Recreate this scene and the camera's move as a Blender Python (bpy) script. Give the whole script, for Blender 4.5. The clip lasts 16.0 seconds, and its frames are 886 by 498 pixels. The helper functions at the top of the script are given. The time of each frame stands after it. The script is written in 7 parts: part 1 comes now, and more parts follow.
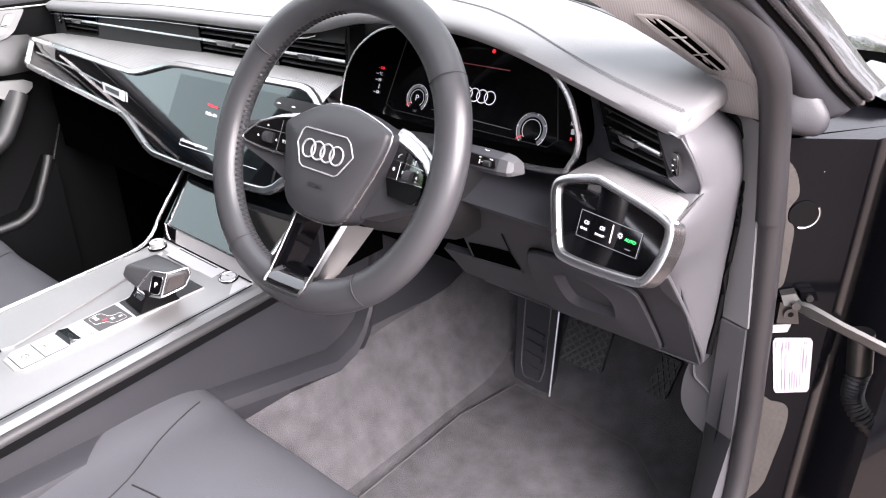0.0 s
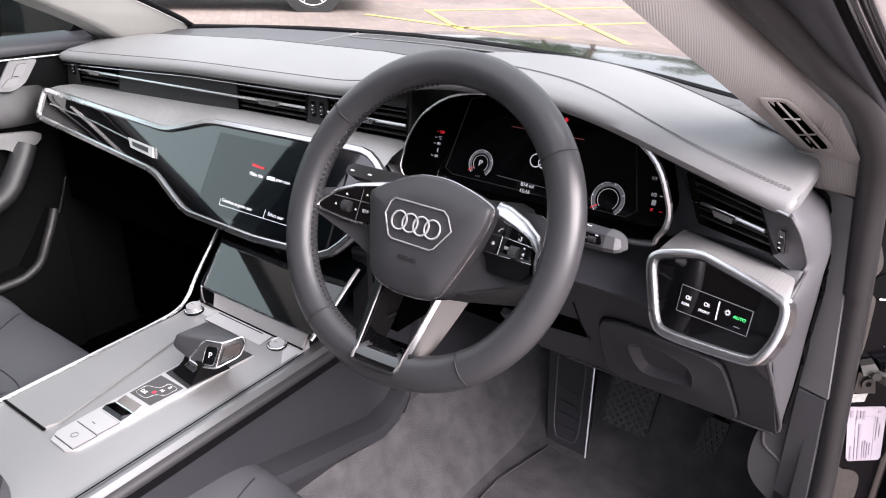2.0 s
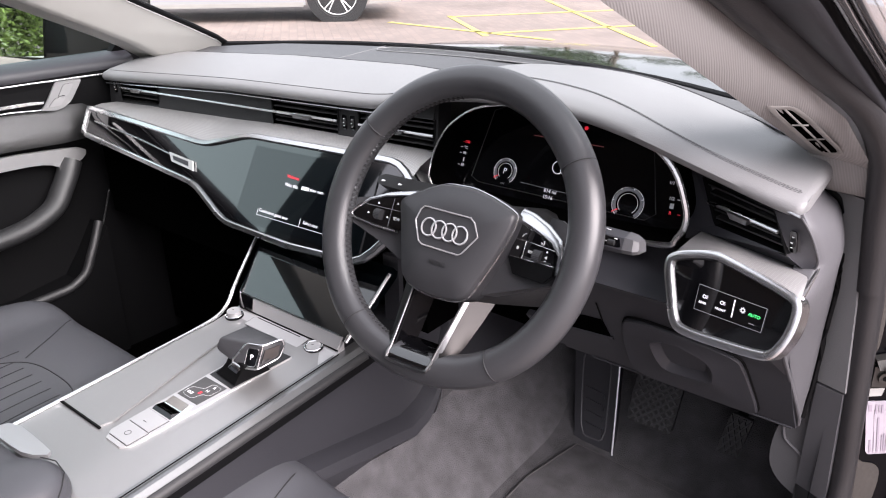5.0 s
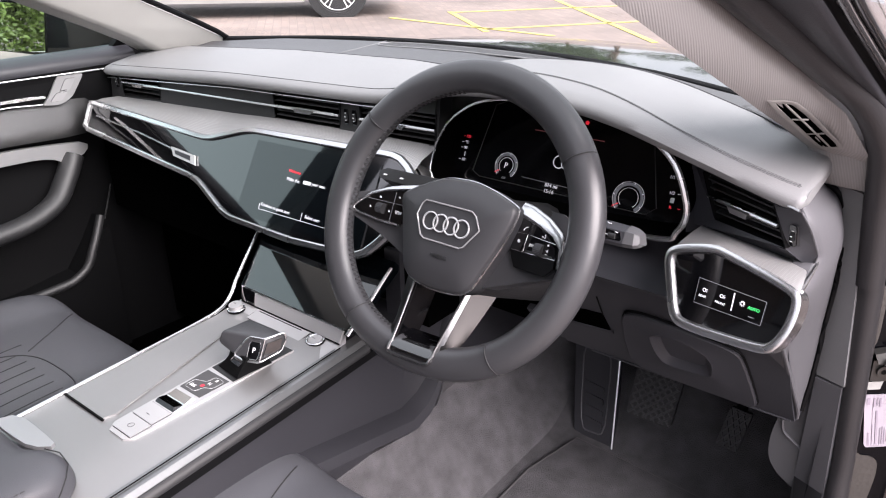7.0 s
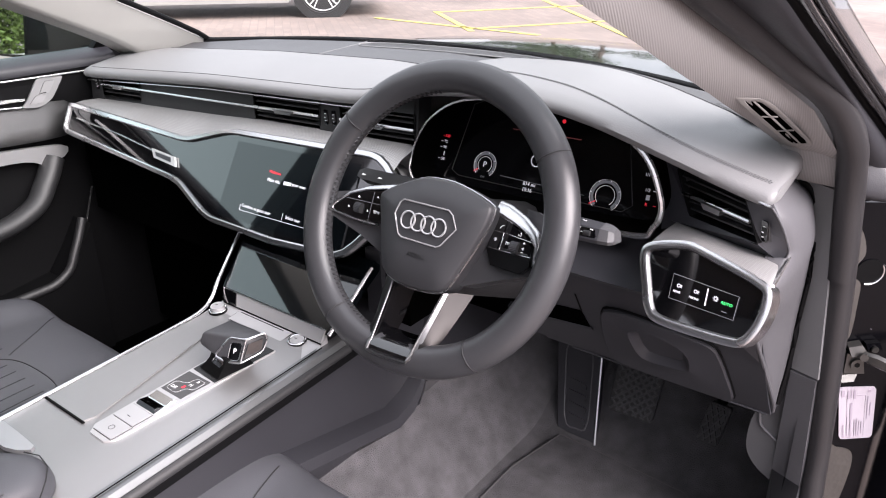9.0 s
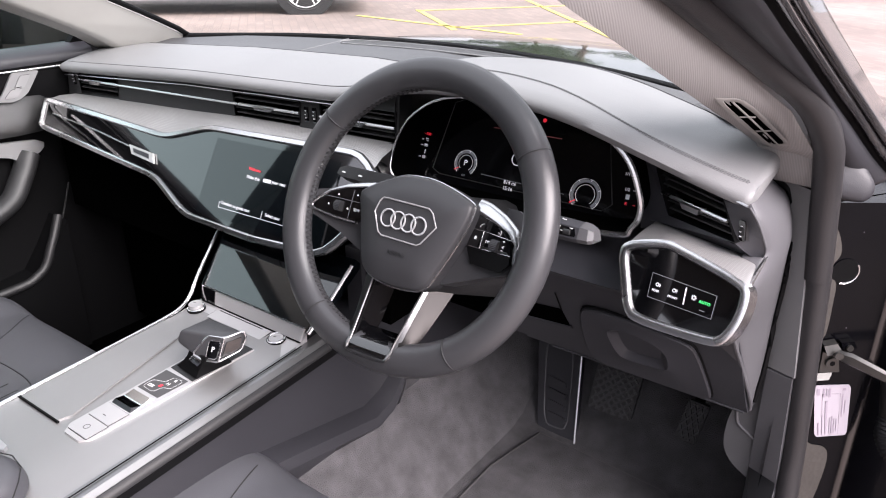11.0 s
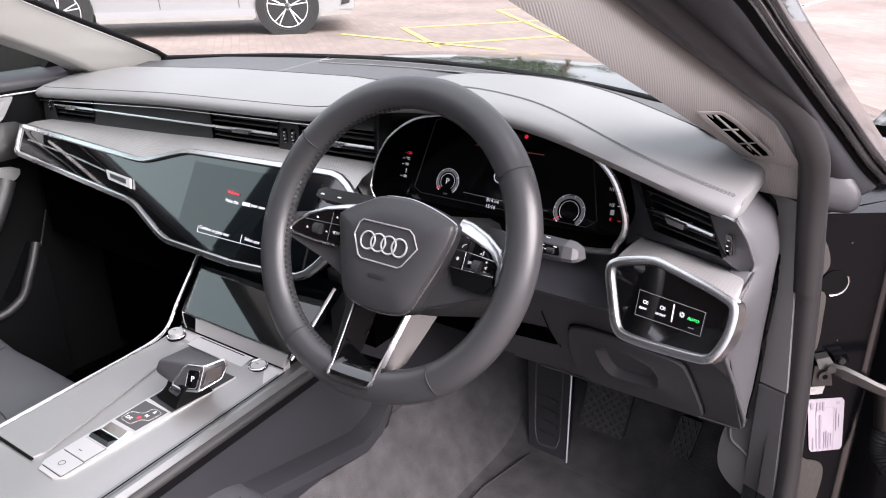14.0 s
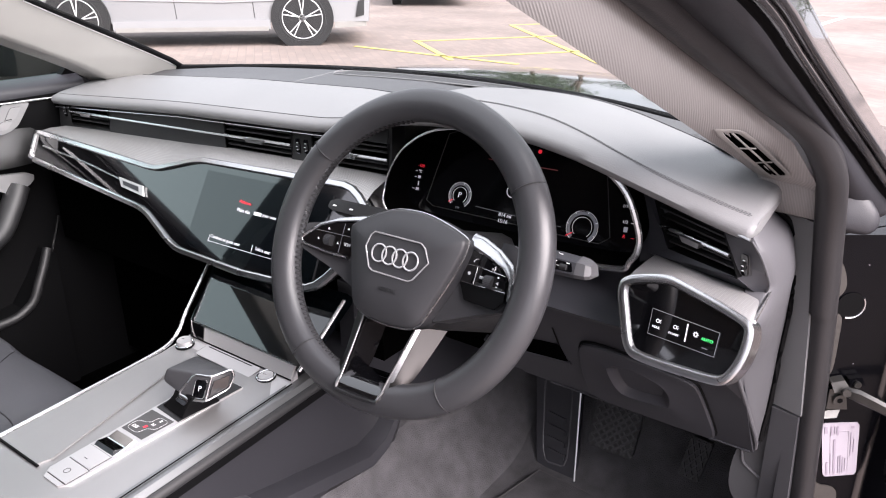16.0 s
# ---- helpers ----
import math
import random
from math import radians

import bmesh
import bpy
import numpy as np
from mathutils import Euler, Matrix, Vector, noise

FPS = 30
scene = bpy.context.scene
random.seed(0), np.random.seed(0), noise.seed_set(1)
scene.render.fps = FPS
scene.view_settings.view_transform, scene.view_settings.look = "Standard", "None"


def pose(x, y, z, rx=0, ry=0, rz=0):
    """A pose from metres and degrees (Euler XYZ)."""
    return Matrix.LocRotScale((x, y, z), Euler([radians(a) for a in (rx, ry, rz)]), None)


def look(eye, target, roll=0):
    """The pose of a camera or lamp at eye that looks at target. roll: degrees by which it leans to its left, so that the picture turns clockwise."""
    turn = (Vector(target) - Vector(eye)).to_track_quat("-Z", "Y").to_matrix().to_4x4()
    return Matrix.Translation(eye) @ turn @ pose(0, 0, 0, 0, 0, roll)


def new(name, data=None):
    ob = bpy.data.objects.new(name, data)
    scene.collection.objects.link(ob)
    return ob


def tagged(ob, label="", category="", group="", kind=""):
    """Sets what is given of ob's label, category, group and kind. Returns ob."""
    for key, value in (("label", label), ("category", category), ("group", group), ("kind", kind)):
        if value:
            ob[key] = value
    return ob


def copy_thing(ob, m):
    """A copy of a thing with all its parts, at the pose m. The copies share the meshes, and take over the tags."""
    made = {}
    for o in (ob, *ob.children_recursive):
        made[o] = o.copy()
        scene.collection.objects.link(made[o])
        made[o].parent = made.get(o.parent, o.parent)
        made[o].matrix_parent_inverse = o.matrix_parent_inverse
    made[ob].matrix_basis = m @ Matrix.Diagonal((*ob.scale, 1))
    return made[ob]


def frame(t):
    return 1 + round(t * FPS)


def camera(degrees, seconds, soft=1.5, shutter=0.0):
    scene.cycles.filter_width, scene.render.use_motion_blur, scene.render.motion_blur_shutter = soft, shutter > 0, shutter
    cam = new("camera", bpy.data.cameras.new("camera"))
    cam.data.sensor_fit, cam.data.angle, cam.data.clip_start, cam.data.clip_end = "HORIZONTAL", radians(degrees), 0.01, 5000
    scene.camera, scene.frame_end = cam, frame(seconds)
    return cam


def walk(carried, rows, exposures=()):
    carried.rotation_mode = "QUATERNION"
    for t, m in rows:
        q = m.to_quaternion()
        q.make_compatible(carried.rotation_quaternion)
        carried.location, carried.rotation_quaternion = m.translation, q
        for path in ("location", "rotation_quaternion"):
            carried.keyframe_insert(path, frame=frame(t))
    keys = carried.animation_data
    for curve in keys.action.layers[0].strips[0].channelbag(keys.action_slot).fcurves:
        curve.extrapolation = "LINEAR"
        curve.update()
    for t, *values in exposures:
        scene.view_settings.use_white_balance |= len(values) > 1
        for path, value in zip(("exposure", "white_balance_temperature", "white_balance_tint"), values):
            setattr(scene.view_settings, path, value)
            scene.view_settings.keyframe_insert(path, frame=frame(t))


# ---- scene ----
cam = camera(61.8, 16.0, soft=1.1)
PATH = [
    (0, (0.9636, -0.4905, 1.1666), (0.1009, 0.5267, 0.4804), -0.69),
    (0.5, (0.8723, -0.5075, 1.1821), (0.0588, 0.5715, 0.5309), -1.51),
    (1, (0.8265, -0.5521, 1.1943), (0.0294, 0.5551, 0.5708), -1.22),
    (1.5, (0.8156, -0.5529, 1.1853), (0.0147, 0.5529, 0.5641), 0.58),
    (2, (0.8231, -0.5604, 1.1927), (0.0156, 0.5439, 0.5775), 1.09),
    (2.5, (0.8307, -0.5671, 1.2043), (0.0094, 0.5339, 0.6015), 0.50),
    (3, (0.8291, -0.5737, 1.2084), (-0.0020, 0.5252, 0.6155), 0.00),
    (3.5, (0.8316, -0.5787, 1.2134), (-0.0048, 0.5166, 0.6212), -0.40),
    (4, (0.8349, -0.5821, 1.2125), (-0.0081, 0.5071, 0.6183), -0.59),
    (4.5, (0.8415, -0.5854, 1.2141), (-0.0063, 0.4957, 0.6123), -0.79),
    (5, (0.8481, -0.5955, 1.2123), (-0.0050, 0.4788, 0.6055), -0.69),
    (7.5, (0.8514, -0.6013, 1.2115), (0.0018, 0.4709, 0.5962), -0.59),
    (8, (0.8581, -0.5997, 1.2114), (0.0137, 0.4770, 0.5967), -0.79),
    (8.5, (0.8622, -0.5980, 1.2130), (0.0233, 0.4838, 0.5998), -0.90),
    (9, (0.8639, -0.5980, 1.2129), (0.0310, 0.4875, 0.5982), -0.80),
    (11.5, (0.8647, -0.5930, 1.2104), (0.0674, 0.5182, 0.5946), -0.02),
    (12, (0.8647, -0.5897, 1.2079), (0.0719, 0.5260, 0.5943), -0.22),
    (12.5, (0.8598, -0.5880, 1.2113), (0.0693, 0.5314, 0.6015), -0.42),
    (13, (0.8556, -0.5872, 1.2122), (0.0652, 0.5347, 0.6068), -0.62),
    (13.5, (0.8540, -0.5830, 1.2114), (0.0638, 0.5431, 0.6136), -0.82),
    (14, (0.8598, -0.5731, 1.2097), (0.0666, 0.5556, 0.6207), -1.02),
    (14.5, (0.8691, -0.5706, 1.2145), (0.0717, 0.5607, 0.6363), -0.91),
    (15, (0.8640, -0.5772, 1.2121), (0.0584, 0.5520, 0.6414), -0.71),
    (15.5, (0.8548, -0.5714, 1.2081), (0.0448, 0.5563, 0.6405), -0.41),
    (16, (0.8540, -0.5697, 1.2089), (0.0403, 0.5565, 0.6437), -0.20),
]
EXPOSURES = [(0, 0.62, 6450, 20), (0.6, 0.38, 6450, 20), (1.5, 0.1, 6450, 20), (2.6, 0.0, 6450, 20), (16, 0.0, 6450, 20)]
EXPOSURE = 3.0
walk(cam, [(t, look(eye, target, roll)) for t, eye, target, roll in PATH], [(t, EXPOSURE + e, k, w) for t, e, k, w in EXPOSURES])

# ---- world and sun ----
world = bpy.data.worlds.new("world")
scene.world = world
world.use_nodes = True
wn = world.node_tree
sky = wn.nodes.new("ShaderNodeTexSky")
sky.sky_type, sky.sun_disc = "NISHITA", False
sky.sun_elevation, sky.sun_rotation = radians(39), radians(98)
sky.air_density, sky.dust_density, sky.ozone_density = 1.0, 8.0, 0.6
# an overcast sky: brighter overhead than at the horizon
wc_ = wn.nodes.new("ShaderNodeTexCoord")
wz_ = wn.nodes.new("ShaderNodeSeparateXYZ")
wr_ = wn.nodes.new("ShaderNodeMapRange")
wr_.inputs["To Min"].default_value, wr_.inputs["To Max"].default_value = 0.85, 1.15
wm_ = wn.nodes.new("ShaderNodeVectorMath")
wm_.operation = "SCALE"
wn.links.new(wc_.outputs["Generated"], wz_.inputs[0])
wn.links.new(wz_.outputs["Z"], wr_.inputs["Value"])
# a thick even cloud layer hides most of the blue and of the glow round the sun
cloud = wn.nodes.new("ShaderNodeMix")
cloud.data_type = "RGBA"
cloud.inputs[0].default_value = 0.92
cloud.inputs[7].default_value = (2.40, 2.5, 2.60, 1)
wn.links.new(sky.outputs["Color"], cloud.inputs[6])
wn.links.new(cloud.outputs[2], wm_.inputs[0])
wn.links.new(wr_.outputs["Result"], wm_.inputs["Scale"])
wn.links.new(wm_.outputs["Vector"], wn.nodes["Background"].inputs["Color"])
wn.nodes["Background"].inputs["Strength"].default_value = 0.098
sun = new("sun", bpy.data.lights.new("sun", "SUN"))
sun.data.energy, sun.data.angle, sun.data.color = 1.5, radians(54), (1.0, 0.97, 0.95)
sun.matrix_world = look((0, 0, 0), (-0.76, 0.12, -0.64))


# ---- materials ----
def mat(name, colour, rough=0.5, metal=0.0, grain=0.0, scale=400.0, vary=0.06, coat=0.0, spec=0.5, emit=None, weave=False, broad=6.0, tone_range=(0.74, 1.5), across=None):
    """Principled surface with a broad tone variation, a fine grain and a relief."""
    m = bpy.data.materials.new(name)
    m.use_nodes = True
    nt = m.node_tree
    b = nt.nodes["Principled BSDF"]
    b.inputs["Metallic"].default_value = metal
    b.inputs["Roughness"].default_value = rough
    b.inputs["Coat Weight"].default_value = coat
    b.inputs["Coat Roughness"].default_value = 0.03
    b.inputs["Specular IOR Level"].default_value = spec
    geo = nt.nodes.new("ShaderNodeTexCoord")
    n1 = nt.nodes.new("ShaderNodeTexNoise")
    n1.inputs["Scale"].default_value, n1.inputs["Detail"].default_value = broad, 4
    nt.links.new(geo.outputs["Object"], n1.inputs["Vector"])
    ramp = nt.nodes.new("ShaderNodeMapRange")
    ramp.inputs["From Min"].default_value, ramp.inputs["From Max"].default_value = 0.3, 0.7
    ramp.inputs["To Min"].default_value, ramp.inputs["To Max"].default_value = 1 - vary, 1 + vary
    nt.links.new(n1.outputs["Fac"], ramp.inputs["Value"])
    mul = nt.nodes.new("ShaderNodeVectorMath")
    mul.operation = "SCALE"
    mul.inputs[0].default_value = colour
    nt.links.new(ramp.outputs["Result"], mul.inputs["Scale"])
    nt.links.new(mul.outputs["Vector"], b.inputs["Base Color"])
    rr = nt.nodes.new("ShaderNodeMapRange")
    rr.inputs["To Min"].default_value, rr.inputs["To Max"].default_value = max(0.0, rough * 0.88), min(1.0, rough * 1.12)
    nt.links.new(n1.outputs["Fac"], rr.inputs["Value"])
    nt.links.new(rr.outputs["Result"], b.inputs["Roughness"])
    if grain:
        bump = nt.nodes.new("ShaderNodeBump")
        bump.inputs["Strength"].default_value, bump.inputs["Distance"].default_value = grain, 0.001
        if weave:
            w = nt.nodes.new("ShaderNodeTexWave")
            w.bands_direction = weave
            w.inputs["Scale"].default_value, w.inputs["Distortion"].default_value = scale, 0.1
            if across:
                dot, flat = nt.nodes.new("ShaderNodeVectorMath"), nt.nodes.new("ShaderNodeCombineXYZ")
                dot.operation = "DOT_PRODUCT"
                dot.inputs[1].default_value = across
                nt.links.new(geo.outputs["Object"], dot.inputs[0])
                nt.links.new(dot.outputs["Value"], flat.inputs["X"])
                nt.links.new(flat.outputs["Vector"], w.inputs["Vector"])
            else:
                nt.links.new(geo.outputs["Object"], w.inputs["Vector"])
            w2 = nt.nodes.new("ShaderNodeTexWave")
            w2.bands_direction = "Y"
            w2.inputs["Scale"].default_value, w2.inputs["Distortion"].default_value = scale * 0.5, 0.1
            nt.links.new(geo.outputs["Object"], w2.inputs["Vector"])
            cross = nt.nodes.new("ShaderNodeMath")
            cross.operation = "MULTIPLY"
            nt.links.new(w.outputs["Fac"], cross.inputs[0])
            if weave == "DIAGONAL":
                nt.links.new(w2.outputs["Fac"], cross.inputs[1])
            else:
                cross.inputs[1].default_value = 0.6
            nt.links.new(cross.outputs["Value"], bump.inputs["Height"])
            tone = nt.nodes.new("ShaderNodeMapRange")
            tone.inputs["To Min"].default_value, tone.inputs["To Max"].default_value = tone_range
            nt.links.new(cross.outputs["Value"], tone.inputs["Value"])
            thread = nt.nodes.new("ShaderNodeVectorMath")
            thread.operation = "SCALE"
            nt.links.new(mul.outputs["Vector"], thread.inputs[0])
            nt.links.new(tone.outputs["Result"], thread.inputs["Scale"])
            nt.links.new(thread.outputs["Vector"], b.inputs["Base Color"])
        else:
            v = nt.nodes.new("ShaderNodeTexVoronoi")
            v.inputs["Scale"].default_value = scale
            nt.links.new(geo.outputs["Object"], v.inputs["Vector"])
            nt.links.new(v.outputs["Distance"], bump.inputs["Height"])
        nt.links.new(bump.outputs["Normal"], b.inputs["Normal"])
    if emit:
        b.inputs["Emission Color"].default_value = (*colour, 1)
        b.inputs["Emission Strength"].default_value = emit
    return m


LEATHER = mat("dash_leather", (0.190, 0.190, 0.194), 0.47, grain=0.18, scale=650, spec=0.42)
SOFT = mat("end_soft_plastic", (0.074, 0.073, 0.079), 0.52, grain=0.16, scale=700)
PLASTIC = mat("soft_plastic", (0.029, 0.029, 0.034), 0.46, grain=0.12, scale=1100)
REAR = mat("rear_dash_plastic", (0.060, 0.060, 0.064), 0.5, grain=0.14, scale=700)
FLANK = mat("console_soft_plastic", (0.023, 0.023, 0.027), 0.40, grain=0.12, scale=600)
HARD = mat("hard_plastic", (0.013, 0.013, 0.014), 0.5, grain=0.15, scale=1300)
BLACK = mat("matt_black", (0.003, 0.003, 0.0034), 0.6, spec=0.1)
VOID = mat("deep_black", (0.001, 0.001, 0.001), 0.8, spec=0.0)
GLOSS = mat("piano_black", (0.002, 0.002, 0.0025), 0.05, coat=1.0, vary=0.0, spec=0.9)
DIALGLASS = mat("display_glass", (0.002, 0.002, 0.0025), 0.08, vary=0.0, spec=0.25)
SCREEN = mat("screen_glass", (0.002, 0.003, 0.004), 0.03, vary=0.0, spec=0.8, coat=0.3)
LOWGLASS = mat("lower_screen_glass", (0.002, 0.003, 0.004), 0.03, vary=0.0, spec=0.9, coat=0.5)
CHROME = mat("satin_chrome", (0.66, 0.66, 0.67), 0.27, metal=1.0, vary=0.02)
# chrome darkened in place of the dim surroundings it would mirror
SATIN = mat("darkened_chrome", (0.026, 0.0245, 0.024), 0.34, metal=1.0, vary=0.03)
SPOKE = mat("brushed_spoke_metal", (0.17, 0.168, 0.17), 0.3, metal=1.0, vary=0.04)
EMBLEM = mat("emblem_silver", (0.55, 0.55, 0.56), 0.24, metal=0.6, vary=0.02)
BRIGHT = mat("bright_chrome", (0.85, 0.85, 0.86), 0.1, metal=1.0, vary=0.01)
SILVER = mat("silver_weave_trim", (0.35, 0.345, 0.345), 0.42, metal=0.62, grain=0.25, scale=185, weave="DIAGONAL", vary=0.03, tone_range=(0.90, 1.25))
DECK = mat("fine_silver_weave", (0.30, 0.297, 0.297), 0.38, metal=0.62, grain=0.12, scale=190, weave="X", vary=0.04, tone_range=(0.97, 1.10))
RIM = mat("rim_leather", (0.036, 0.036, 0.039), 0.32, grain=0.10, scale=1200)
AIRBAG = mat("airbag_cover_plastic", (0.031, 0.031, 0.034), 0.46, grain=0.08, scale=1100)
VENTGREY = mat("vent_grey_plastic", (0.24, 0.23, 0.22), 0.6, grain=0.1, scale=900)
SEAT = mat("seat_leather", (0.058, 0.059, 0.066), 0.42, grain=0.14, scale=700)
PEDAL = mat("pedal_rubber", (0.034, 0.034, 0.036), 0.36, grain=0.1, scale=900)
CARPET = mat("carpet", (0.080, 0.078, 0.082), 0.95, grain=1.0, scale=700, vary=0.22, broad=28, spec=0.1)
PILLAR = mat("pillar_fabric", (0.265, 0.254, 0.250), 0.9, grain=0.3, scale=150, weave="X", vary=0.05, spec=0.2, tone_range=(0.90, 1.13), across=(0.774, 0.509, 0.380))
VINYL = mat("pillar_vinyl", (0.37, 0.36, 0.345), 0.7, grain=0.2, scale=900)
RUBBER = mat("seal_rubber", (0.021, 0.020, 0.0215), 0.46, grain=0.15, scale=700)
PAINT = mat("black_paint", (0.006, 0.006, 0.008), 0.12, coat=0.6, vary=0.02)
JAMB = mat("jamb_paint", (0.003, 0.003, 0.004), 0.16, vary=0.1, spec=0.12)
PRIMER = mat("seam_sealer", (0.05, 0.044, 0.040), 0.7, grain=0.5, scale=160, vary=0.12, broad=30)
STEEL = mat("zinc_steel", (0.085, 0.083, 0.080), 0.36, metal=0.8, vary=0.12, broad=60)
LABEL = mat("label_paper", (0.42, 0.38, 0.43), 0.5, vary=0.02)
INK = mat("label_ink", (0.33, 0.285, 0.34), 0.6)
WHITE = mat("white_glow", (0.70, 0.70, 0.75), 0.5, emit=0.04)
DIM = mat("dim_glow", (0.10, 0.105, 0.115), 0.5, emit=0.05)
RED = mat("red_glow", (0.8, 0.03, 0.05), 0.5, emit=0.07)
GREEN = mat("green_glow", (0.05, 0.75, 0.20), 0.5, emit=0.07)
PRINT = mat("white_print", (0.75, 0.75, 0.77), 0.5)
STITCH = mat("stitch_thread", (0.012, 0.012, 0.013), 0.7)
THREAD = mat("pad_thread", (0.085, 0.085, 0.088), 0.7)
BRUSHED = mat("brushed_dark_metal", (0.09, 0.09, 0.092), 0.34, metal=0.9, grain=0.3, scale=300, weave="Z", vary=0.04)
TRIM = mat("silver_trim", (0.52, 0.52, 0.53), 0.34, metal=0.75, vary=0.04)
MESH = mat("fine_speaker_mesh", (0.045, 0.045, 0.047), 0.5, grain=1.0, scale=260, weave="X")
MIRROR = mat("mirror_glass", (0.85, 0.88, 0.87), 0.01, metal=1.0, vary=0.0)
CARWHITE = mat("white_car_paint", (0.27, 0.27, 0.28), 0.2, coat=0.8, vary=0.02, broad=1)
TYRE = mat("tyre_rubber", (0.02, 0.02, 0.021), 0.8, grain=0.3, scale=80)
ALLOY = mat("alloy", (0.75, 0.75, 0.76), 0.35, metal=0.5, vary=0.05)
YELLOW = mat("yellow_road_paint", (0.50, 0.42, 0.12), 0.7, vary=0.25, broad=25)
WHITELINE = mat("white_road_paint", (0.65, 0.63, 0.58), 0.7, vary=0.2, broad=25)
DARKGLASS = mat("tinted_window", (0.01, 0.012, 0.014), 0.05)
LEAF = mat("hedge_leaf", (0.085, 0.125, 0.022), 0.6, vary=0.5, broad=9)
LEAF2 = mat("tree_leaf", (0.045, 0.085, 0.025), 0.6, vary=0.5, broad=3)
BARK = mat("bark", (0.10, 0.075, 0.055), 0.9, grain=0.8, scale=60)



def window_glass(name, colour, gloss):
    """Thin clear or tinted glass: lets light through by its colour and mirrors a little of it."""
    m = bpy.data.materials.new(name)
    m.use_nodes = True
    nt = m.node_tree
    nt.nodes.remove(nt.nodes["Principled BSDF"])
    tr, gl, mx = (nt.nodes.new("ShaderNode" + k) for k in ("BsdfTransparent", "BsdfGlossy", "MixShader"))
    tr.inputs["Color"].default_value = (*colour, 1)
    gl.inputs["Roughness"].default_value = 0.01
    mx.inputs[0].default_value = gloss
    nt.links.new(tr.outputs[0], mx.inputs[1])
    nt.links.new(gl.outputs[0], mx.inputs[2])
    nt.links.new(mx.outputs[0], nt.nodes["Material Output"].inputs["Surface"])
    return m


GLASS = window_glass("window_glass", (0.86, 0.90, 0.88), 0.04)


def paving(name):
    """Worn reddish block paving with darker joints."""
    m = bpy.data.materials.new(name)
    m.use_nodes = True
    nt = m.node_tree
    b = nt.nodes["Principled BSDF"]
    co = nt.nodes.new("ShaderNodeTexCoord")
    br = nt.nodes.new("ShaderNodeTexBrick")
    br.inputs["Scale"].default_value = 1.0
    br.inputs["Brick Width"].default_value, br.inputs["Row Height"].default_value = 0.2, 0.1
    br.inputs["Mortar Size"].default_value = 0.006
    br.inputs["Color1"].default_value, br.inputs["Color2"].default_value = (0.235, 0.185, 0.165, 1), (0.195, 0.157, 0.143, 1)
    br.inputs["Mortar"].default_value = (0.185, 0.152, 0.139, 1)
    ns = nt.nodes.new("ShaderNodeTexNoise")
    ns.inputs["Scale"].default_value, ns.inputs["Detail"].default_value = 0.6, 8
    mr = nt.nodes.new("ShaderNodeMapRange")
    mr.inputs["From Min"].default_value, mr.inputs["From Max"].default_value = 0.3, 0.7
    mr.inputs["To Min"].default_value, mr.inputs["To Max"].default_value = 0.75, 1.2
    sc = nt.nodes.new("ShaderNodeVectorMath")
    sc.operation = "SCALE"
    mp = nt.nodes.new("ShaderNodeMapping")
    mp.inputs["Rotation"].default_value = (0, 0, radians(41))
    nt.links.new(co.outputs["Object"], mp.inputs["Vector"])
    nt.links.new(mp.outputs["Vector"], br.inputs["Vector"])
    nt.links.new(co.outputs["Object"], ns.inputs["Vector"])
    nt.links.new(ns.outputs["Fac"], mr.inputs["Value"])
    nt.links.new(br.outputs["Color"], sc.inputs[0])
    nt.links.new(mr.outputs["Result"], sc.inputs["Scale"])
    nt.links.new(sc.outputs["Vector"], b.inputs["Base Color"])
    b.inputs["Roughness"].default_value = 0.85
    bp = nt.nodes.new("ShaderNodeBump")
    bp.inputs["Strength"].default_value = 0.4
    bp.inputs["Distance"].default_value = 0.004
    nt.links.new(br.outputs["Fac"], bp.inputs["Height"])
    bp.invert = True
    nt.links.new(bp.outputs["Normal"], b.inputs["Normal"])
    return m


PAVING = paving("block_paving")


# ---- mesh helpers ----
def V(*a):
    return Vector(a)


def thing(name, label, category, at=(0, 0, 0), group="", kind=""):
    e = new(name)
    e.location = at
    e.empty_display_size = 0.05
    return tagged(e, label, category, group, kind)


def part(name, bm, material, parent, label="", smooth=True, angle=40):
    """Links a bmesh, made in world metres, as one mesh object under a thing or a part."""
    bmesh.ops.recalc_face_normals(bm, faces=bm.faces)
    for f in bm.faces:
        f.smooth = smooth
    if smooth:
        for e in bm.edges:
            if len(e.link_faces) == 2 and e.calc_face_angle(0) > radians(angle):
                e.smooth = False
    me = bpy.data.meshes.new(name)
    bm.to_mesh(me)
    bm.free()
    me.materials.append(material)
    ob = new(name, me)
    if parent:
        base = Matrix.Translation(origin(parent))
        me.transform(base.inverted())
        ob.parent = parent
    if label:
        tagged(ob, label)
    return ob


def origin(ob):
    o = Vector((0, 0, 0))
    while ob:
        o += ob.location
        ob = ob.parent
    return o


def join(*bms):
    out = bmesh.new()
    for b in bms:
        me = bpy.data.meshes.new("tmp")
        b.to_mesh(me)
        out.from_mesh(me)
        bpy.data.meshes.remove(me)
        b.free()
    return out


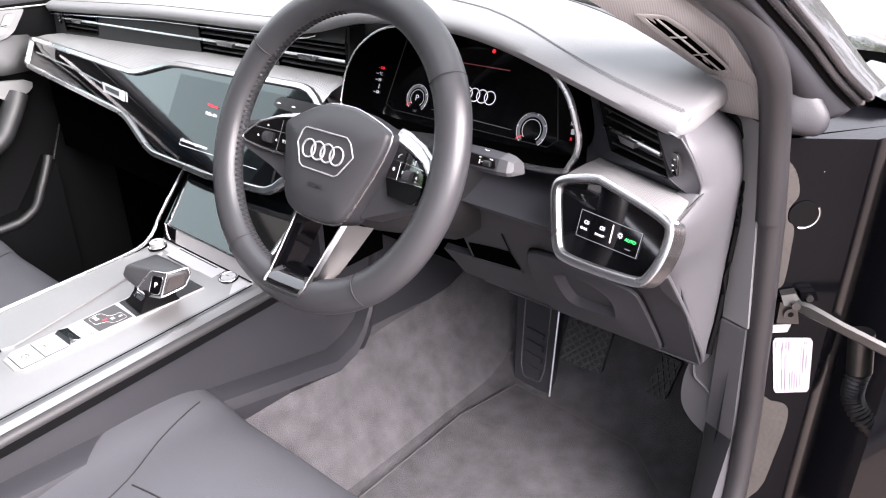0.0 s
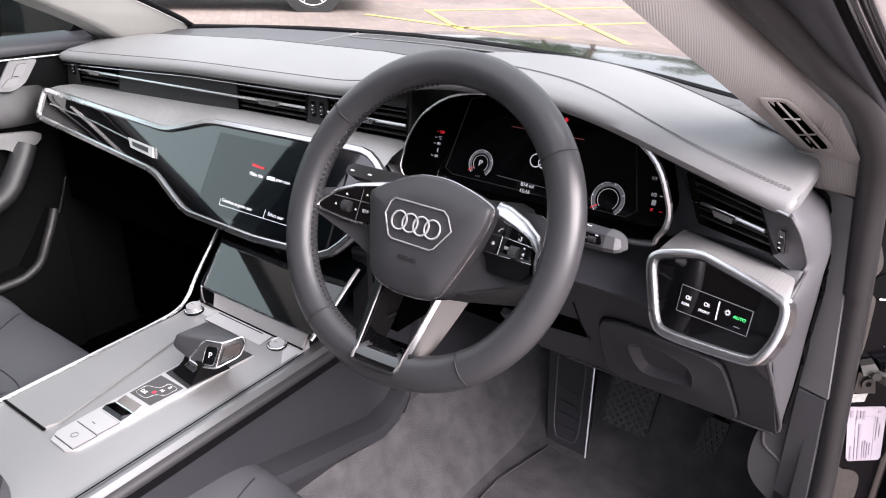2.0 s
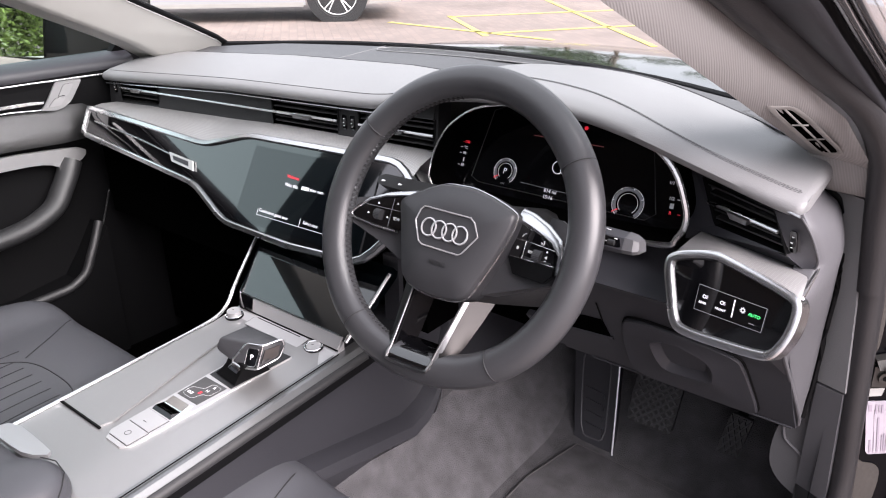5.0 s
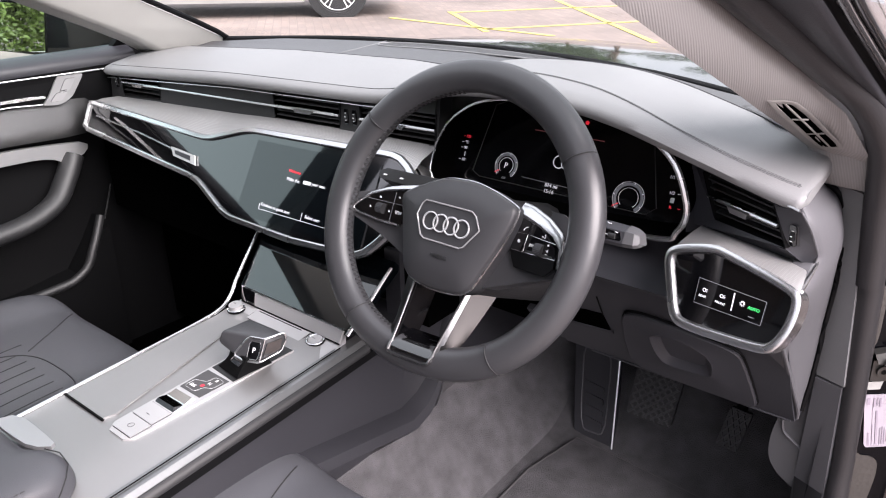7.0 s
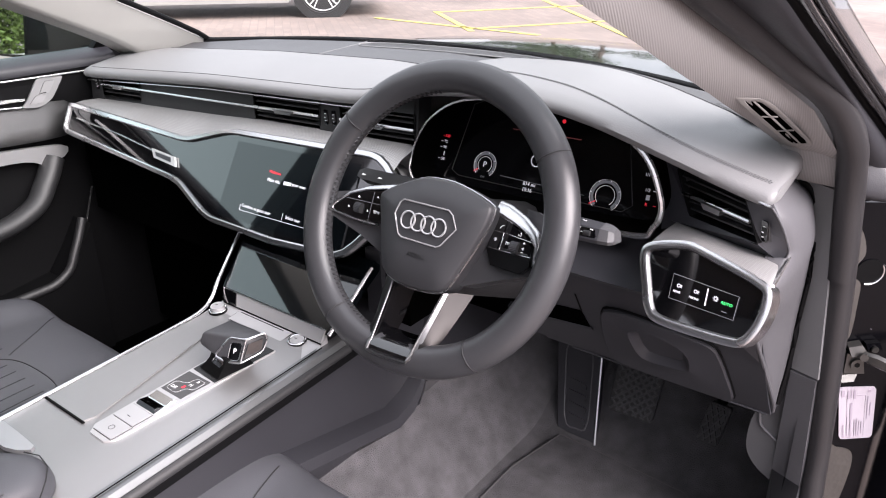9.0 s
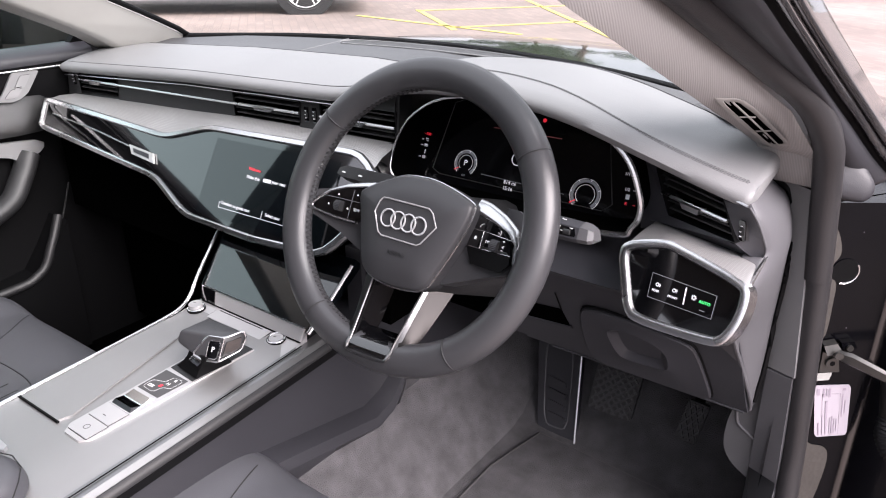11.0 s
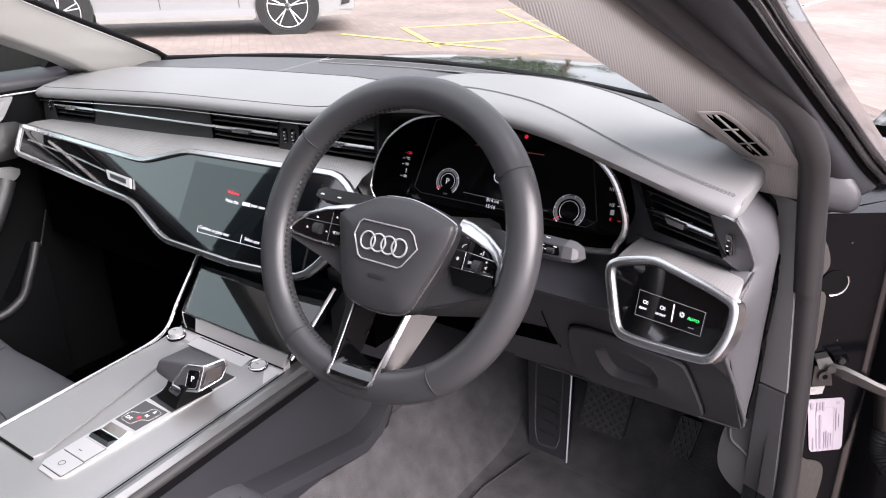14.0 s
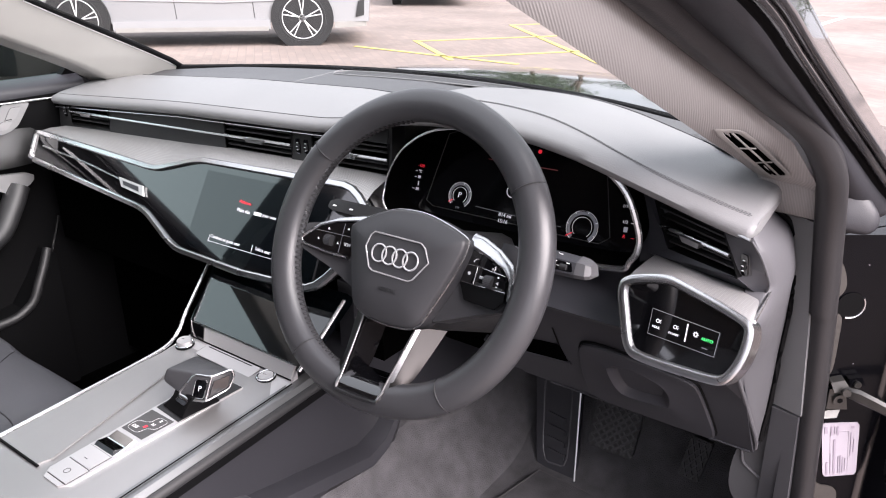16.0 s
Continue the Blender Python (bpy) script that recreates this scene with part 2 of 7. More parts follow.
def loft(rings, closed=True, caps=True, loop=False):
    """Skin over rings of equal length. closed: each ring is a loop; loop: the last ring joins the first."""
    bm = bmesh.new()
    vs = [[bm.verts.new(p) for p in r] for r in rings]
    n = len(rings[0])
    m = len(rings)
    for i in range(m if loop else m - 1):
        a, b = vs[i], vs[(i + 1) % m]
        for j in range(n if closed else n - 1):
            k = (j + 1) % n
            try:
                bm.faces.new((a[j], a[k], b[k], b[j]))
            except ValueError:
                pass
    if caps and closed and not loop:
        bm.faces.new(vs[0])
        bm.faces.new(vs[-1][::-1])
    return bm


def rounded(bm, r, seg=2, angle=25):
    es = [e for e in bm.edges if len(e.link_faces) == 2 and e.calc_face_angle(0) > radians(angle)]
    if r > 0 and es:
        bmesh.ops.bevel(bm, geom=es, offset=r, segments=seg, profile=0.5, affect="EDGES", clamp_overlap=True)
    return bm


def prism(pts, off, bevel=0.0, seg=2):
    """A flat outline (world points) given thickness by the vector off."""
    pts = [Vector(p) for p in pts]
    off = Vector(off)
    return rounded(loft([pts, [p + off for p in pts]]), bevel, seg)


def box(x0, x1, y0, y1, z0, z1, bevel=0.0, seg=2):
    return prism([(x0, y0, z0), (x1, y0, z0), (x1, y1, z0), (x0, y1, z0)], (0, 0, z1 - z0), bevel, seg)


def smooth_path(pts, n=6, closed=False):
    """Catmull-Rom through points."""
    p = [Vector(q) for q in pts]
    m = len(p)
    out = []
    for i in range(m if closed else m - 1):
        if closed:
            a, b, c, d = p[i - 1], p[i], p[(i + 1) % m], p[(i + 2) % m]
        else:
            a, b, c, d = p[max(i - 1, 0)], p[i], p[i + 1], p[min(i + 2, m - 1)]
        for k in range(n):
            t = k / n
            out.append(0.5 * ((2 * b) + (c - a) * t + (2 * a - 5 * b + 4 * c - d) * t * t + (3 * b - a - 3 * c + d) * t ** 3))
    if not closed:
        out.append(p[-1])
    return out


def tube(pts, r, n=10, closed=False, flat=1.0, up=(0, 0, 1)):
    """A rod along a path; r may be a list; flat squeezes it across up."""
    p = [Vector(q) for q in pts]
    m = len(p)
    rings = []
    for i in range(m):
        t = (p[(i + 1) % m] - p[i - 1]) if closed else (p[min(i + 1, m - 1)] - p[max(i - 1, 0)])
        t.normalize()
        u = Vector(up)
        s = t.cross(u)
        if s.length < 1e-4:
            s = t.cross(Vector((0, 1, 0.01)))
        s.normalize()
        w = s.cross(t).normalized()
        rad = r[i] if isinstance(r, (list, tuple)) else r
        rings.append([p[i] + rad * (math.cos(2 * math.pi * k / n) * s + flat * math.sin(2 * math.pi * k / n) * w) for k in range(n)])
    return loft(rings, loop=closed)


def disc(c, axis, r, h, n=24, bevel=0.0):
    axis = Vector(axis).normalized()
    a = axis.orthogonal().normalized()
    b = axis.cross(a)
    c = Vector(c)
    return prism([c + r * (math.cos(2 * math.pi * k / n) * a + math.sin(2 * math.pi * k / n) * b) for k in range(n)], axis * h, bevel)


def torus(c, u, v, R, r, n=48, m=10, squash=1.0, arc=(0, 360)):
    u, v, c = Vector(u), Vector(v), Vector(c)
    w = u.cross(v)
    full = arc[1] - arc[0] >= 360
    rings = []
    for i in range(n if full else n + 1):
        a = radians(arc[0] + (arc[1] - arc[0]) * i / n)
        d = math.cos(a) * u + math.sin(a) * v
        rings.append([c + d * (R + r * math.cos(2 * math.pi * k / m)) + w * (squash * r * math.sin(2 * math.pi * k / m)) for k in range(m)])
    return loft(rings, loop=full)


def chaikin(pts, n=2, k=0.25):
    """Cuts the corners of a closed outline n times."""
    p = [Vector(q) for q in pts]
    for _ in range(n):
        p = [x for i in range(len(p)) for x in (p[i].lerp(p[(i + 1) % len(p)], k), p[i].lerp(p[(i + 1) % len(p)], 1 - k))]
    return p


def lettering(text, size, material, parent, at, u, v, name="lettering", align="LEFT", lift=0.0006, label=""):
    """Words as a thin mesh in the plane of u (along the line) and v (up)."""
    cu = bpy.data.curves.new("words", "FONT")
    cu.body, cu.size, cu.align_x, cu.align_y, cu.extrude = text, size, align, "CENTER", 0.0002
    cu.resolution_u = 3
    tmp = bpy.data.objects.new("words", cu)
    me = bpy.data.meshes.new_from_object(tmp)
    bpy.data.objects.remove(tmp)
    u, v = Vector(u).normalized(), Vector(v).normalized()
    w = u.cross(v).normalized()
    v = w.cross(u)
    m = Matrix((u, v, w)).transposed().to_4x4()
    m.translation = Vector(at) + w * lift
    if parent:
        m.translation -= origin(parent)
    me.transform(m)
    me.name = name
    me.materials.clear()
    me.materials.append(material)
    ob = new(name, me)
    ob.parent = parent
    return tagged(ob, label or "small printed words")


def border(path, normal, inner, outer, rise, deep):
    """A closed raised frame along a flat outline."""
    n = len(path)
    mid = sum(path, V(0, 0, 0)) / n
    sides = []
    for i in range(n):
        t = (path[(i + 1) % n] - path[i - 1]).normalized()
        sides.append(t.cross(normal))
    sg = 1 if sum(s.dot(mid - p) for p, s in zip(path, sides)) > 0 else -1
    sides = [s * sg for s in sides]
    return loft([[p + normal * rise * 0.6 - s * outer for p, s in zip(path, sides)], [p + normal * rise for p, s in zip(path, sides)], [p + normal * rise * 0.8 + s * inner * 0.7 for p, s in zip(path, sides)],
                 [p + s * inner for p, s in zip(path, sides)], [p - normal * deep + s * inner for p, s in zip(path, sides)], [p - normal * deep - s * outer for p, s in zip(path, sides)]], loop=True)


def lerp(table, x):
    """Value of a piecewise line through (x, value) pairs."""
    if x <= table[0][0]:
        return table[0][1]
    for (a, p), (b, q) in zip(table, table[1:]):
        if x <= b:
            return p + (q - p) * (x - a) / (b - a)
    return table[-1][1]


def soft(table, x, w=0.05):
    """The same, rounded off."""
    return sum(lerp(table, x + w * (k - 4) / 4) for k in range(9)) / 9


# ---- ground and distance ----
bm = bmesh.new()
vs = [bm.verts.new(p) for p in ((-300, -300, 0), (300, -300, 0), (300, 300, 0), (-300, 300, 0))]
bm.faces.new(vs)
tagged(part("ground", bm, PAVING, None), "worn reddish block paving of a car park", "paving", kind="structure")


def road_line(a, b, width, material, name="road_marking"):
    a, b = V(*a, 0.004), V(*b, 0.004)
    s = (b - a).normalized().cross(V(0, 0, 1)) * (width / 2)
    ob = part(name, prism([a - s, b - s, b + s, a + s], (0, 0, 0.003)), material, None)
    return tagged(ob, "worn yellow line painted on the paving" if material is YELLOW else "worn white line painted on the paving", "road marking", "car park lines", "structure")


road_line((-5.79, 10.6), (-2.3, 6.93), 0.075, YELLOW)
road_line((-5.75, 7.92), (-4.2, 6.60), 0.075, YELLOW)
road_line((-5.7, 7.85), (-3.2, 11.05), 0.075, YELLOW)
road_line((-6.0, 6.95), (-3.4, 6.75), 0.075, YELLOW)
road_line((-4.35, 6.75), (-2.9, 8.75), 0.075, YELLOW)
road_line((-5.8, 10.6), (-4.4, 12.4), 0.075, YELLOW)
road_line((-1.75, 9.6), (-1.45, 15.4), 0.10, WHITELINE)
road_line((-1.44, 11.0), (-3.2, 14.6), 0.10, WHITELINE)
road_line((-1.50, 13.2), (-4.0, 18.0), 0.10, WHITELINE)
road_line((-4.5, 15.4), (1.2, 15.4), 0.10, WHITELINE)

# ---- dashboard ----
EDGE_Z = [(-0.73, 0.920), (-0.3, 0.950), (0.0, 0.962), (0.06, 0.9645), (0.10, 0.968), (0.14, 0.979), (0.18, 0.993), (0.22, 1.002), (0.30, 1.009), (0.38, 1.012), (0.46, 1.006), (0.54, 0.985), (0.62, 0.962), (0.70, 0.944), (0.72, 0.938)]
EDGE_Y = [(-0.73, 0.215), (0.10, 0.212), (0.20, 0.20), (0.40, 0.185), (0.60, 0.18), (0.72, 0.172)]
BAND_Z = [(-0.73, 0.860), (-0.197, 0.890), (0.0, 0.897), (0.20, 0.902)]
STRIP_Z = [(-0.73, 0.893), (-0.54, 0.901), (-0.115, 0.916), (0.2, 0.926)]

dash = thing("dashboard", "anthracite leather dashboard with dark vent band and silver ledge", "dashboard", (0, 0.4, 0.6))


def dash_ring(x):
    ez, ey = soft(EDGE_Z, x), lerp(EDGE_Y, x)
    front = 0.655 - 0.41 * x * x
    top = max(ez + 0.010, lerp([(-0.73, 0.945), (-0.3, 0.974), (0.0, 0.985), (0.7, 0.972)], x))
    end = lerp([(-0.73, 0.945), (-0.5, 0.960), (0.0, 0.968), (0.73, 0.960)], x)
    pr = [(ey + 0.02, ez - 0.018), (ey + 0.004, ez - 0.014), (ey, ez - 0.006), (ey + 0.005, ez + 0.002), (ey + 0.022, ez + 0.008),
          (ey + 0.08, ez + 0.6 * (top - ez) + 0.004), (ey + 0.13, top), (ey + 0.178, top + 0.001), (ey + 0.186, top - 0.001), (ey + 0.20, top - 0.004), (front - 0.02, end + 0.003), (front, end - 0.005), (front, end - 0.03), (ey + 0.10, max(ez, end) - 0.022)]
    return [V(x, y, z) for y, z in pr]


def on_pad(x, dy):
    """A point of the pad's top, dy metres ahead of its edge."""
    r = dash_ring(x)
    y = lerp(EDGE_Y, x) + dy
    return V(x, y, lerp([(p.y, p.z) for p in r[3:11]], y) + 0.0003)


xs = [-0.73 + 1.422 * i / 80 for i in range(81)]
ends = []
for k in range(1, 6):
    a = radians(17 * k)
    r = dash_ring(0.692)
    m = sum(r, V(0, 0, 0)) / len(r)
    ends.append([V(0.692 + 0.010 * math.sin(a), p.y - 0.9 * (1 - math.cos(a)) * max(-0.014, min(0.014, p.y - m.y)), p.z - 0.9 * (1 - math.cos(a)) * max(-0.014, min(0.014, p.z - m.z))) for p in r])
part("dash_pad", loft([dash_ring(x) for x in xs] + ends), LEATHER, dash, "anthracite leather top pad", angle=60)
SEAM_Y = [(0.20, 0.085), (0.315, 0.070), (0.365, 0.060), (0.42, 0.052), (0.48, 0.038), (0.525, 0.025), (0.56, 0.018), (0.62, 0.016), (0.69, 0.0185)]
for off in (0.0008, 0.0052):
    bm = []
    for k in range(120):
        x = 0.20 + 0.0041 * k
        a, b = on_pad(x, soft(SEAM_Y, x) + off), on_pad(x + 0.0026, soft(SEAM_Y, x + 0.0026) + off)
        bm.append(tube([a + V(0, 0, 0.0001), b + V(0, 0, 0.0001)], 0.0004, 4))
    part("stitching", join(*bm), THREAD, dash, "dark stitched seam")
part("seam_fold", tube([on_pad(0.20 + 0.0123 * k, soft(SEAM_Y, 0.20 + 0.0123 * k) + 0.003) for k in range(41)], 0.0004, 4), THREAD, dash, "dark fold between the stitches")
part("pad_seam", tube([on_pad(-0.72 + 0.03 * k, 0.016) for k in range(31)], 0.0005, 4), STITCH, dash, "dark seam line")
sheet = []
for x in xs:
    r = dash_ring(x)
    sheet.append([r[8] + V(0, 0.001, -0.001), r[8] + V(0, 0.002, 0.0012), r[9] + V(0, 0, 0.0014), r[9].lerp(r[10], 0.5) + V(0, 0, 0.0014), r[10] + V(0, -0.002, 0.0014), r[10] + V(0, 0.0, -0.002)])
part("rear_panel", loft(sheet, closed=False, caps=False), REAR, dash, "dark grey plastic panel under the windscreen", angle=40)


def on_rear(x, y, lift=0.0):
    r = dash_ring(x)
    return V(x, y, lerp([(p.y, p.z) for p in r[8:11]], y) + 0.0016 + lift)


part("panel_joint", tube([on_rear(-0.205 - 0.06 * k / 8, 0.415 + 0.20 * k / 8) for k in range(9)], 0.0007, 5), LEATHER, dash, "fine joint line")
GR = [(-0.225, 0.545), (-0.235, 0.598), (-0.10, 0.618), (0.05, 0.622), (0.20, 0.610), (0.15, 0.560), (0.0, 0.556), (-0.12, 0.552)]
part("speaker_grille", loft([[on_rear(x, y0 + (y1 - y0) * k / 3, 0.0006) for k in range(4)] for x, y0, y1 in ((-0.225, 0.548, 0.596), (-0.15, 0.550, 0.608), (-0.05, 0.553, 0.618), (0.05, 0.556, 0.620), (0.15, 0.560, 0.612))], closed=False, caps=False), MESH, dash, "dark perforated speaker cover")
part("grille_edge", tube(smooth_path([on_rear(x, y, 0.001) for x, y in GR], 2, closed=True), 0.0012, 5, closed=True), LEATHER, dash, "raised edge")
part("tweeter_cover", loft([[V(x, y, on_pad(x, y - lerp(EDGE_Y, x)).z + 0.0012) for y in (y0, y0 + 0.02, y0 + 0.04, y0 + 0.06)] for x, y0 in ((0.565, 0.380), (0.60, 0.358), (0.64, 0.330), (0.68, 0.30))], closed=False, caps=False), MESH, dash, "perforated tweeter cover")

# vent band, built round the openings of its three vents
VENTS = [(-0.680, -0.540), (-0.180, -0.018), (0.030, 0.182)]
HALF = 0.024
bm = []
stops = [-0.73] + [v for p in VENTS for v in p] + [0.188]
for i, (a, b) in enumerate(zip(stops, stops[1:])):
    n = max(2, int((b - a) / 0.04))
    for k in range(n):
        p, q = a + (b - a) * k / n, a + (b - a) * (k + 1) / n
        spans = [("full",)] if i % 2 == 0 else [("top",), ("low",)]
        for (s,) in spans:
            lo = [lerp(BAND_Z, x) - 0.004 if s != "top" else lerp(STRIP_Z, x) + HALF for x in (p, q)]
            hi = [min(lerp(EDGE_Z, x) - 0.008, 0.972) if s != "low" else lerp(STRIP_Z, x) - HALF for x in (p, q)]
            bm.append(prism([(p, 0.224, lo[0]), (q, 0.224, lo[1]), (q, 0.230, hi[1]), (p, 0.230, hi[0])], (0, 0.03, 0)))
part("vent_band", join(*bm), HARD, dash, "dark grey plastic vent band", smooth=False)
part("band_line", tube([(x, 0.222, lerp(EDGE_Z, x) - 0.020) for x in xs if x < 0.13], 0.0009, 6), CHROME, dash, "thin satin chrome line")


def vent(at, depth, thumb, parent):
    """Air vent: dark box, four slats, chrome blade with its tab, thumb wheel. at(s, t, d): along, up and into the opening."""
    v = part("vent", prism([at(0, -1, 0.02), at(1, -1, 0.02), at(1, 1, 0.02), at(0, 1, 0.02)], depth * 0.02), VOID, parent, "black air vent")
    wall = [prism([at(*a, 0), at(*b, 0), at(*b, 0.02), at(*a, 0.02)], (at(0.5, 0, 0) - (at(*a, 0) + at(*b, 0)) / 2).normalized() * -0.002) for a, b in (((0, -1), (1, -1)), ((1, -1), (1, 1)), ((1, 1), (0, 1)), ((0, 1), (0, -1)))]
    part("vent_wall", join(*wall), BLACK, v)
    for k in (-0.7, -0.35, 0.35, 0.7):
        part("slat", prism([at(0.02, k, 0.002), at(0.98, k, 0.002), at(0.98, k + 0.10, 0.016), at(0.02, k + 0.10, 0.016)], (0, 0, 0.002), 0.0005, 1), HARD, v)
    part("blade", tube([at(0, 0, -0.001), at(1, 0, -0.001)], 0.0024, 6), CHROME, v, "satin chrome blade")
    part("vent_tab", prism([at(0.37, -0.22, -0.007), at(0.60, -0.22, -0.007), at(0.65, 0.06, -0.007), at(0.35, 0.06, -0.007)], depth * 0.012, 0.0015), CHROME, v, "satin chrome tab")
    along = (at(1, 0, 0) - at(0, 0, 0)).normalized()
    t = part("thumb_wheel", disc(thumb - along * 0.003 + depth * 0.0135, along, 0.015, 0.006, 24, 0.001), HARD, v, "ribbed thumb wheel")
    up = depth.cross(along).normalized()
    part("thumb_slot", prism([thumb + along * p + up * q - depth * 0.0006 for p, q in ((-0.0045, -0.010), (-0.003, -0.012), (0.003, -0.012), (0.0045, -0.010), (0.0045, 0.010), (0.003, 0.012), (-0.003, 0.012), (-0.0045, 0.010))], depth * 0.002), GLOSS, t, "black thumb wheel recess")
    for k in range(5):
        a = radians(-44 + 22 * k)
        c = thumb + depth * (0.0135 - 0.0152 * math.cos(a)) + V(0, 0, 0.0152 * math.sin(a))
        part("thumb_rib", tube([c - along * 0.0012 - depth * 0.0012, c + along * 0.0012 - depth * 0.0012], 0.0006, 5), ALLOY, t)
    return v


for (a, b), th in zip(VENTS, (-0.700, -0.002, 0.016)):
    vent(lambda s, t, d, a=a, b=b: V(a + s * (b - a), 0.225 + d, lerp(STRIP_Z, a + s * (b - a)) + t * HALF), V(0, 1, 0), V(th, 0.225, lerp(STRIP_Z, th)), dash)
part("band_blade", tube([(x, 0.2215, lerp(STRIP_Z, x)) for x in (-0.60, -0.5, -0.4, -0.3, -0.2, -0.12)], 0.0022, 6), CHROME, dash, "long satin chrome blade")

# silver ledge under the band, and the frame line along its lower edge
TOP = [(-0.706, 0.858), (-0.50, 0.853), (-0.310, 0.848), (-0.285, 0.850), (-0.20, 0.874), (-0.179, 0.878), (0.038, 0.886), (0.145, 0.890), (0.165, 0.884), (0.20, 0.858)]


def face_y(z, x=-0.2):
    """The panel's face leans back evenly."""
    return 0.147 + 0.51 * (z - 0.83)


TOP = [(x, soft(TOP, x, 0.012)) for x in [-0.706 + 0.906 * i / 60 for i in range(61)]]
LEDGE = [(x, z) for x, z in TOP if x < 0.187]
ring_a = [V(x, face_y(z, x) - 0.004, z + 0.002) for x, z in LEDGE]
ring_b = [V(x, 0.19, 0.5 * (z + lerp(BAND_Z, x)) + 0.004) for x, z in LEDGE]
ring_c = [V(x, 0.228, lerp(BAND_Z, x)) for x, z in LEDGE]
ring_d = [V(x, 0.228, z - 0.02) for x, z in LEDGE]
ring_e = [V(x, face_y(z, x) + 0.004, z - 0.008) for x, z in LEDGE]
part("silver_ledge", loft([ring_a, ring_b, ring_c, ring_d, ring_e], closed=False, loop=True), SILVER, dash, "silver woven-look metal ledge", angle=30)

# ---- infotainment panel ----
panel = thing("infotainment_panel", "piano black dash panel with touch screen in a satin chrome frame", "display", (-0.25, 0.15, 0.8))
LOW = [(0.195, 0.835), (0.170, 0.795), (0.140, 0.762), (0.120, 0.752), (-0.02, 0.743), (-0.18, 0.744), (-0.205, 0.750), (-0.285, 0.782), (-0.31, 0.787), (-0.696, 0.812), (-0.704, 0.818)]
LOWER = LOW[::-1]
LOW = [(x, soft(LOWER, x, 0.008)) for x in [0.195 - 0.899 * i / 60 for i in range(61)]]
outline = [V(x, face_y(z, x), z) for x, z in TOP + LOW]
cols = []
for x, z in TOP:
    zl = lerp(LOWER, min(0.195, max(-0.704, x)))
    cols.append([V(x, face_y(a, x) + d, a) for a, d in [(z, 0.02)] + [(z + (zl - z) * k / 6, 0.0) for k in range(7)] + [(zl, 0.02)]])
part("face", loft(cols), GLOSS, panel, "piano black face", angle=50)
cen = sum(outline, V(0, 0, 0)) / len(outline)
fr_in = []
n = len(outline)
nrm = V(0, -0.887, 0.461)
for i in range(n):
    a, b, c = outline[i - 1], outline[i], outline[(i + 1) % n]
    t1, t2 = (b - a).normalized(), (c - b).normalized()
    s = (t1 + t2).normalized().cross(nrm)
    fr_in.append((b, s))
sign = 1 if sum(s.dot(cen - b) for b, s in fr_in) > 0 else -1
part("frame", loft([[b - nrm * 0.002 - s * sign * 0.0085 for b, s in fr_in], [b + nrm * 0.0035 - s * sign * 0.0065 for b, s in fr_in], [b + nrm * 0.0055 + s * sign * 0.0005 for b, s in fr_in], [b + nrm * 0.0045 + s * sign * 0.0025 for b, s in fr_in], [b - nrm * 0.001 + s * sign * 0.0032 for b, s in fr_in], [b - nrm * 0.012 - s * sign * 0.006 for b, s in fr_in]], loop=True), CHROME, panel, "satin chrome frame", angle=30)


def on_panel(x, z, lift=0.002):
    return V(x, face_y(z, x), z) + nrm * lift


scr = part("touch_screen", prism([on_panel(x, z, 0.0) for x, z in ((-0.156, 0.868), (0.125, 0.876), (0.128, 0.757), (-0.164, 0.752))], nrm * 0.0022, 0.0006, 1), SCREEN, panel, "dark glass touch screen, lit with words")
UP = (0, 0.461, 0.887)
lettering("Welcome", 0.0070, RED, scr, on_panel(-0.062, 0.836, 0.003), (1, 0, 0), UP)
lettering("Make this", 0.0078, WHITE, scr, on_panel(-0.062, 0.824, 0.003), (1, 0, 0), UP)
lettering("your own", 0.0078, WHITE, scr, on_panel(-0.004, 0.826, 0.003), (1, 0, 0), UP)
part("word_bar", prism([on_panel(-0.024, 0.8225, 0.0025), on_panel(-0.007, 0.823, 0.0025), on_panel(-0.007, 0.828, 0.0025), on_panel(-0.024, 0.8275, 0.0025)], nrm * 0.0004), WHITE, scr, "plain bar for a maker's name")
lettering("Continue as guest user", 0.0076, WHITE, scr, on_panel(-0.106, 0.777, 0.003), (1, 0, 0), UP)
lettering("Select user", 0.0076, WHITE, scr, on_panel(0.000, 0.779, 0.003), (1, 0, 0), UP)
part("button_line", join(tube([on_panel(-0.110, 0.769, 0.0028), on_panel(0.09, 0.773, 0.0028)], 0.0004, 4), tube([on_panel(-0.110, 0.769, 0.0028), on_panel(-0.110, 0.778, 0.0028)], 0.0004, 4), tube([on_panel(-0.008, 0.771, 0.0028), on_panel(-0.008, 0.783, 0.0028)], 0.0004, 4)), WHITE, scr, "thin white button outlines")
part("screen_symbol", join(tube([on_panel(0.137, 0.826, 0.0012), on_panel(0.141, 0.830, 0.0012), on_panel(0.145, 0.826, 0.0012)], 0.0004, 4), tube([on_panel(0.1385, 0.826, 0.0012), on_panel(0.1385, 0.821, 0.0012), on_panel(0.1435, 0.821, 0.0012), on_panel(0.1435, 0.826, 0.0012)], 0.0004, 4)), PRINT, panel, "small white house symbol")
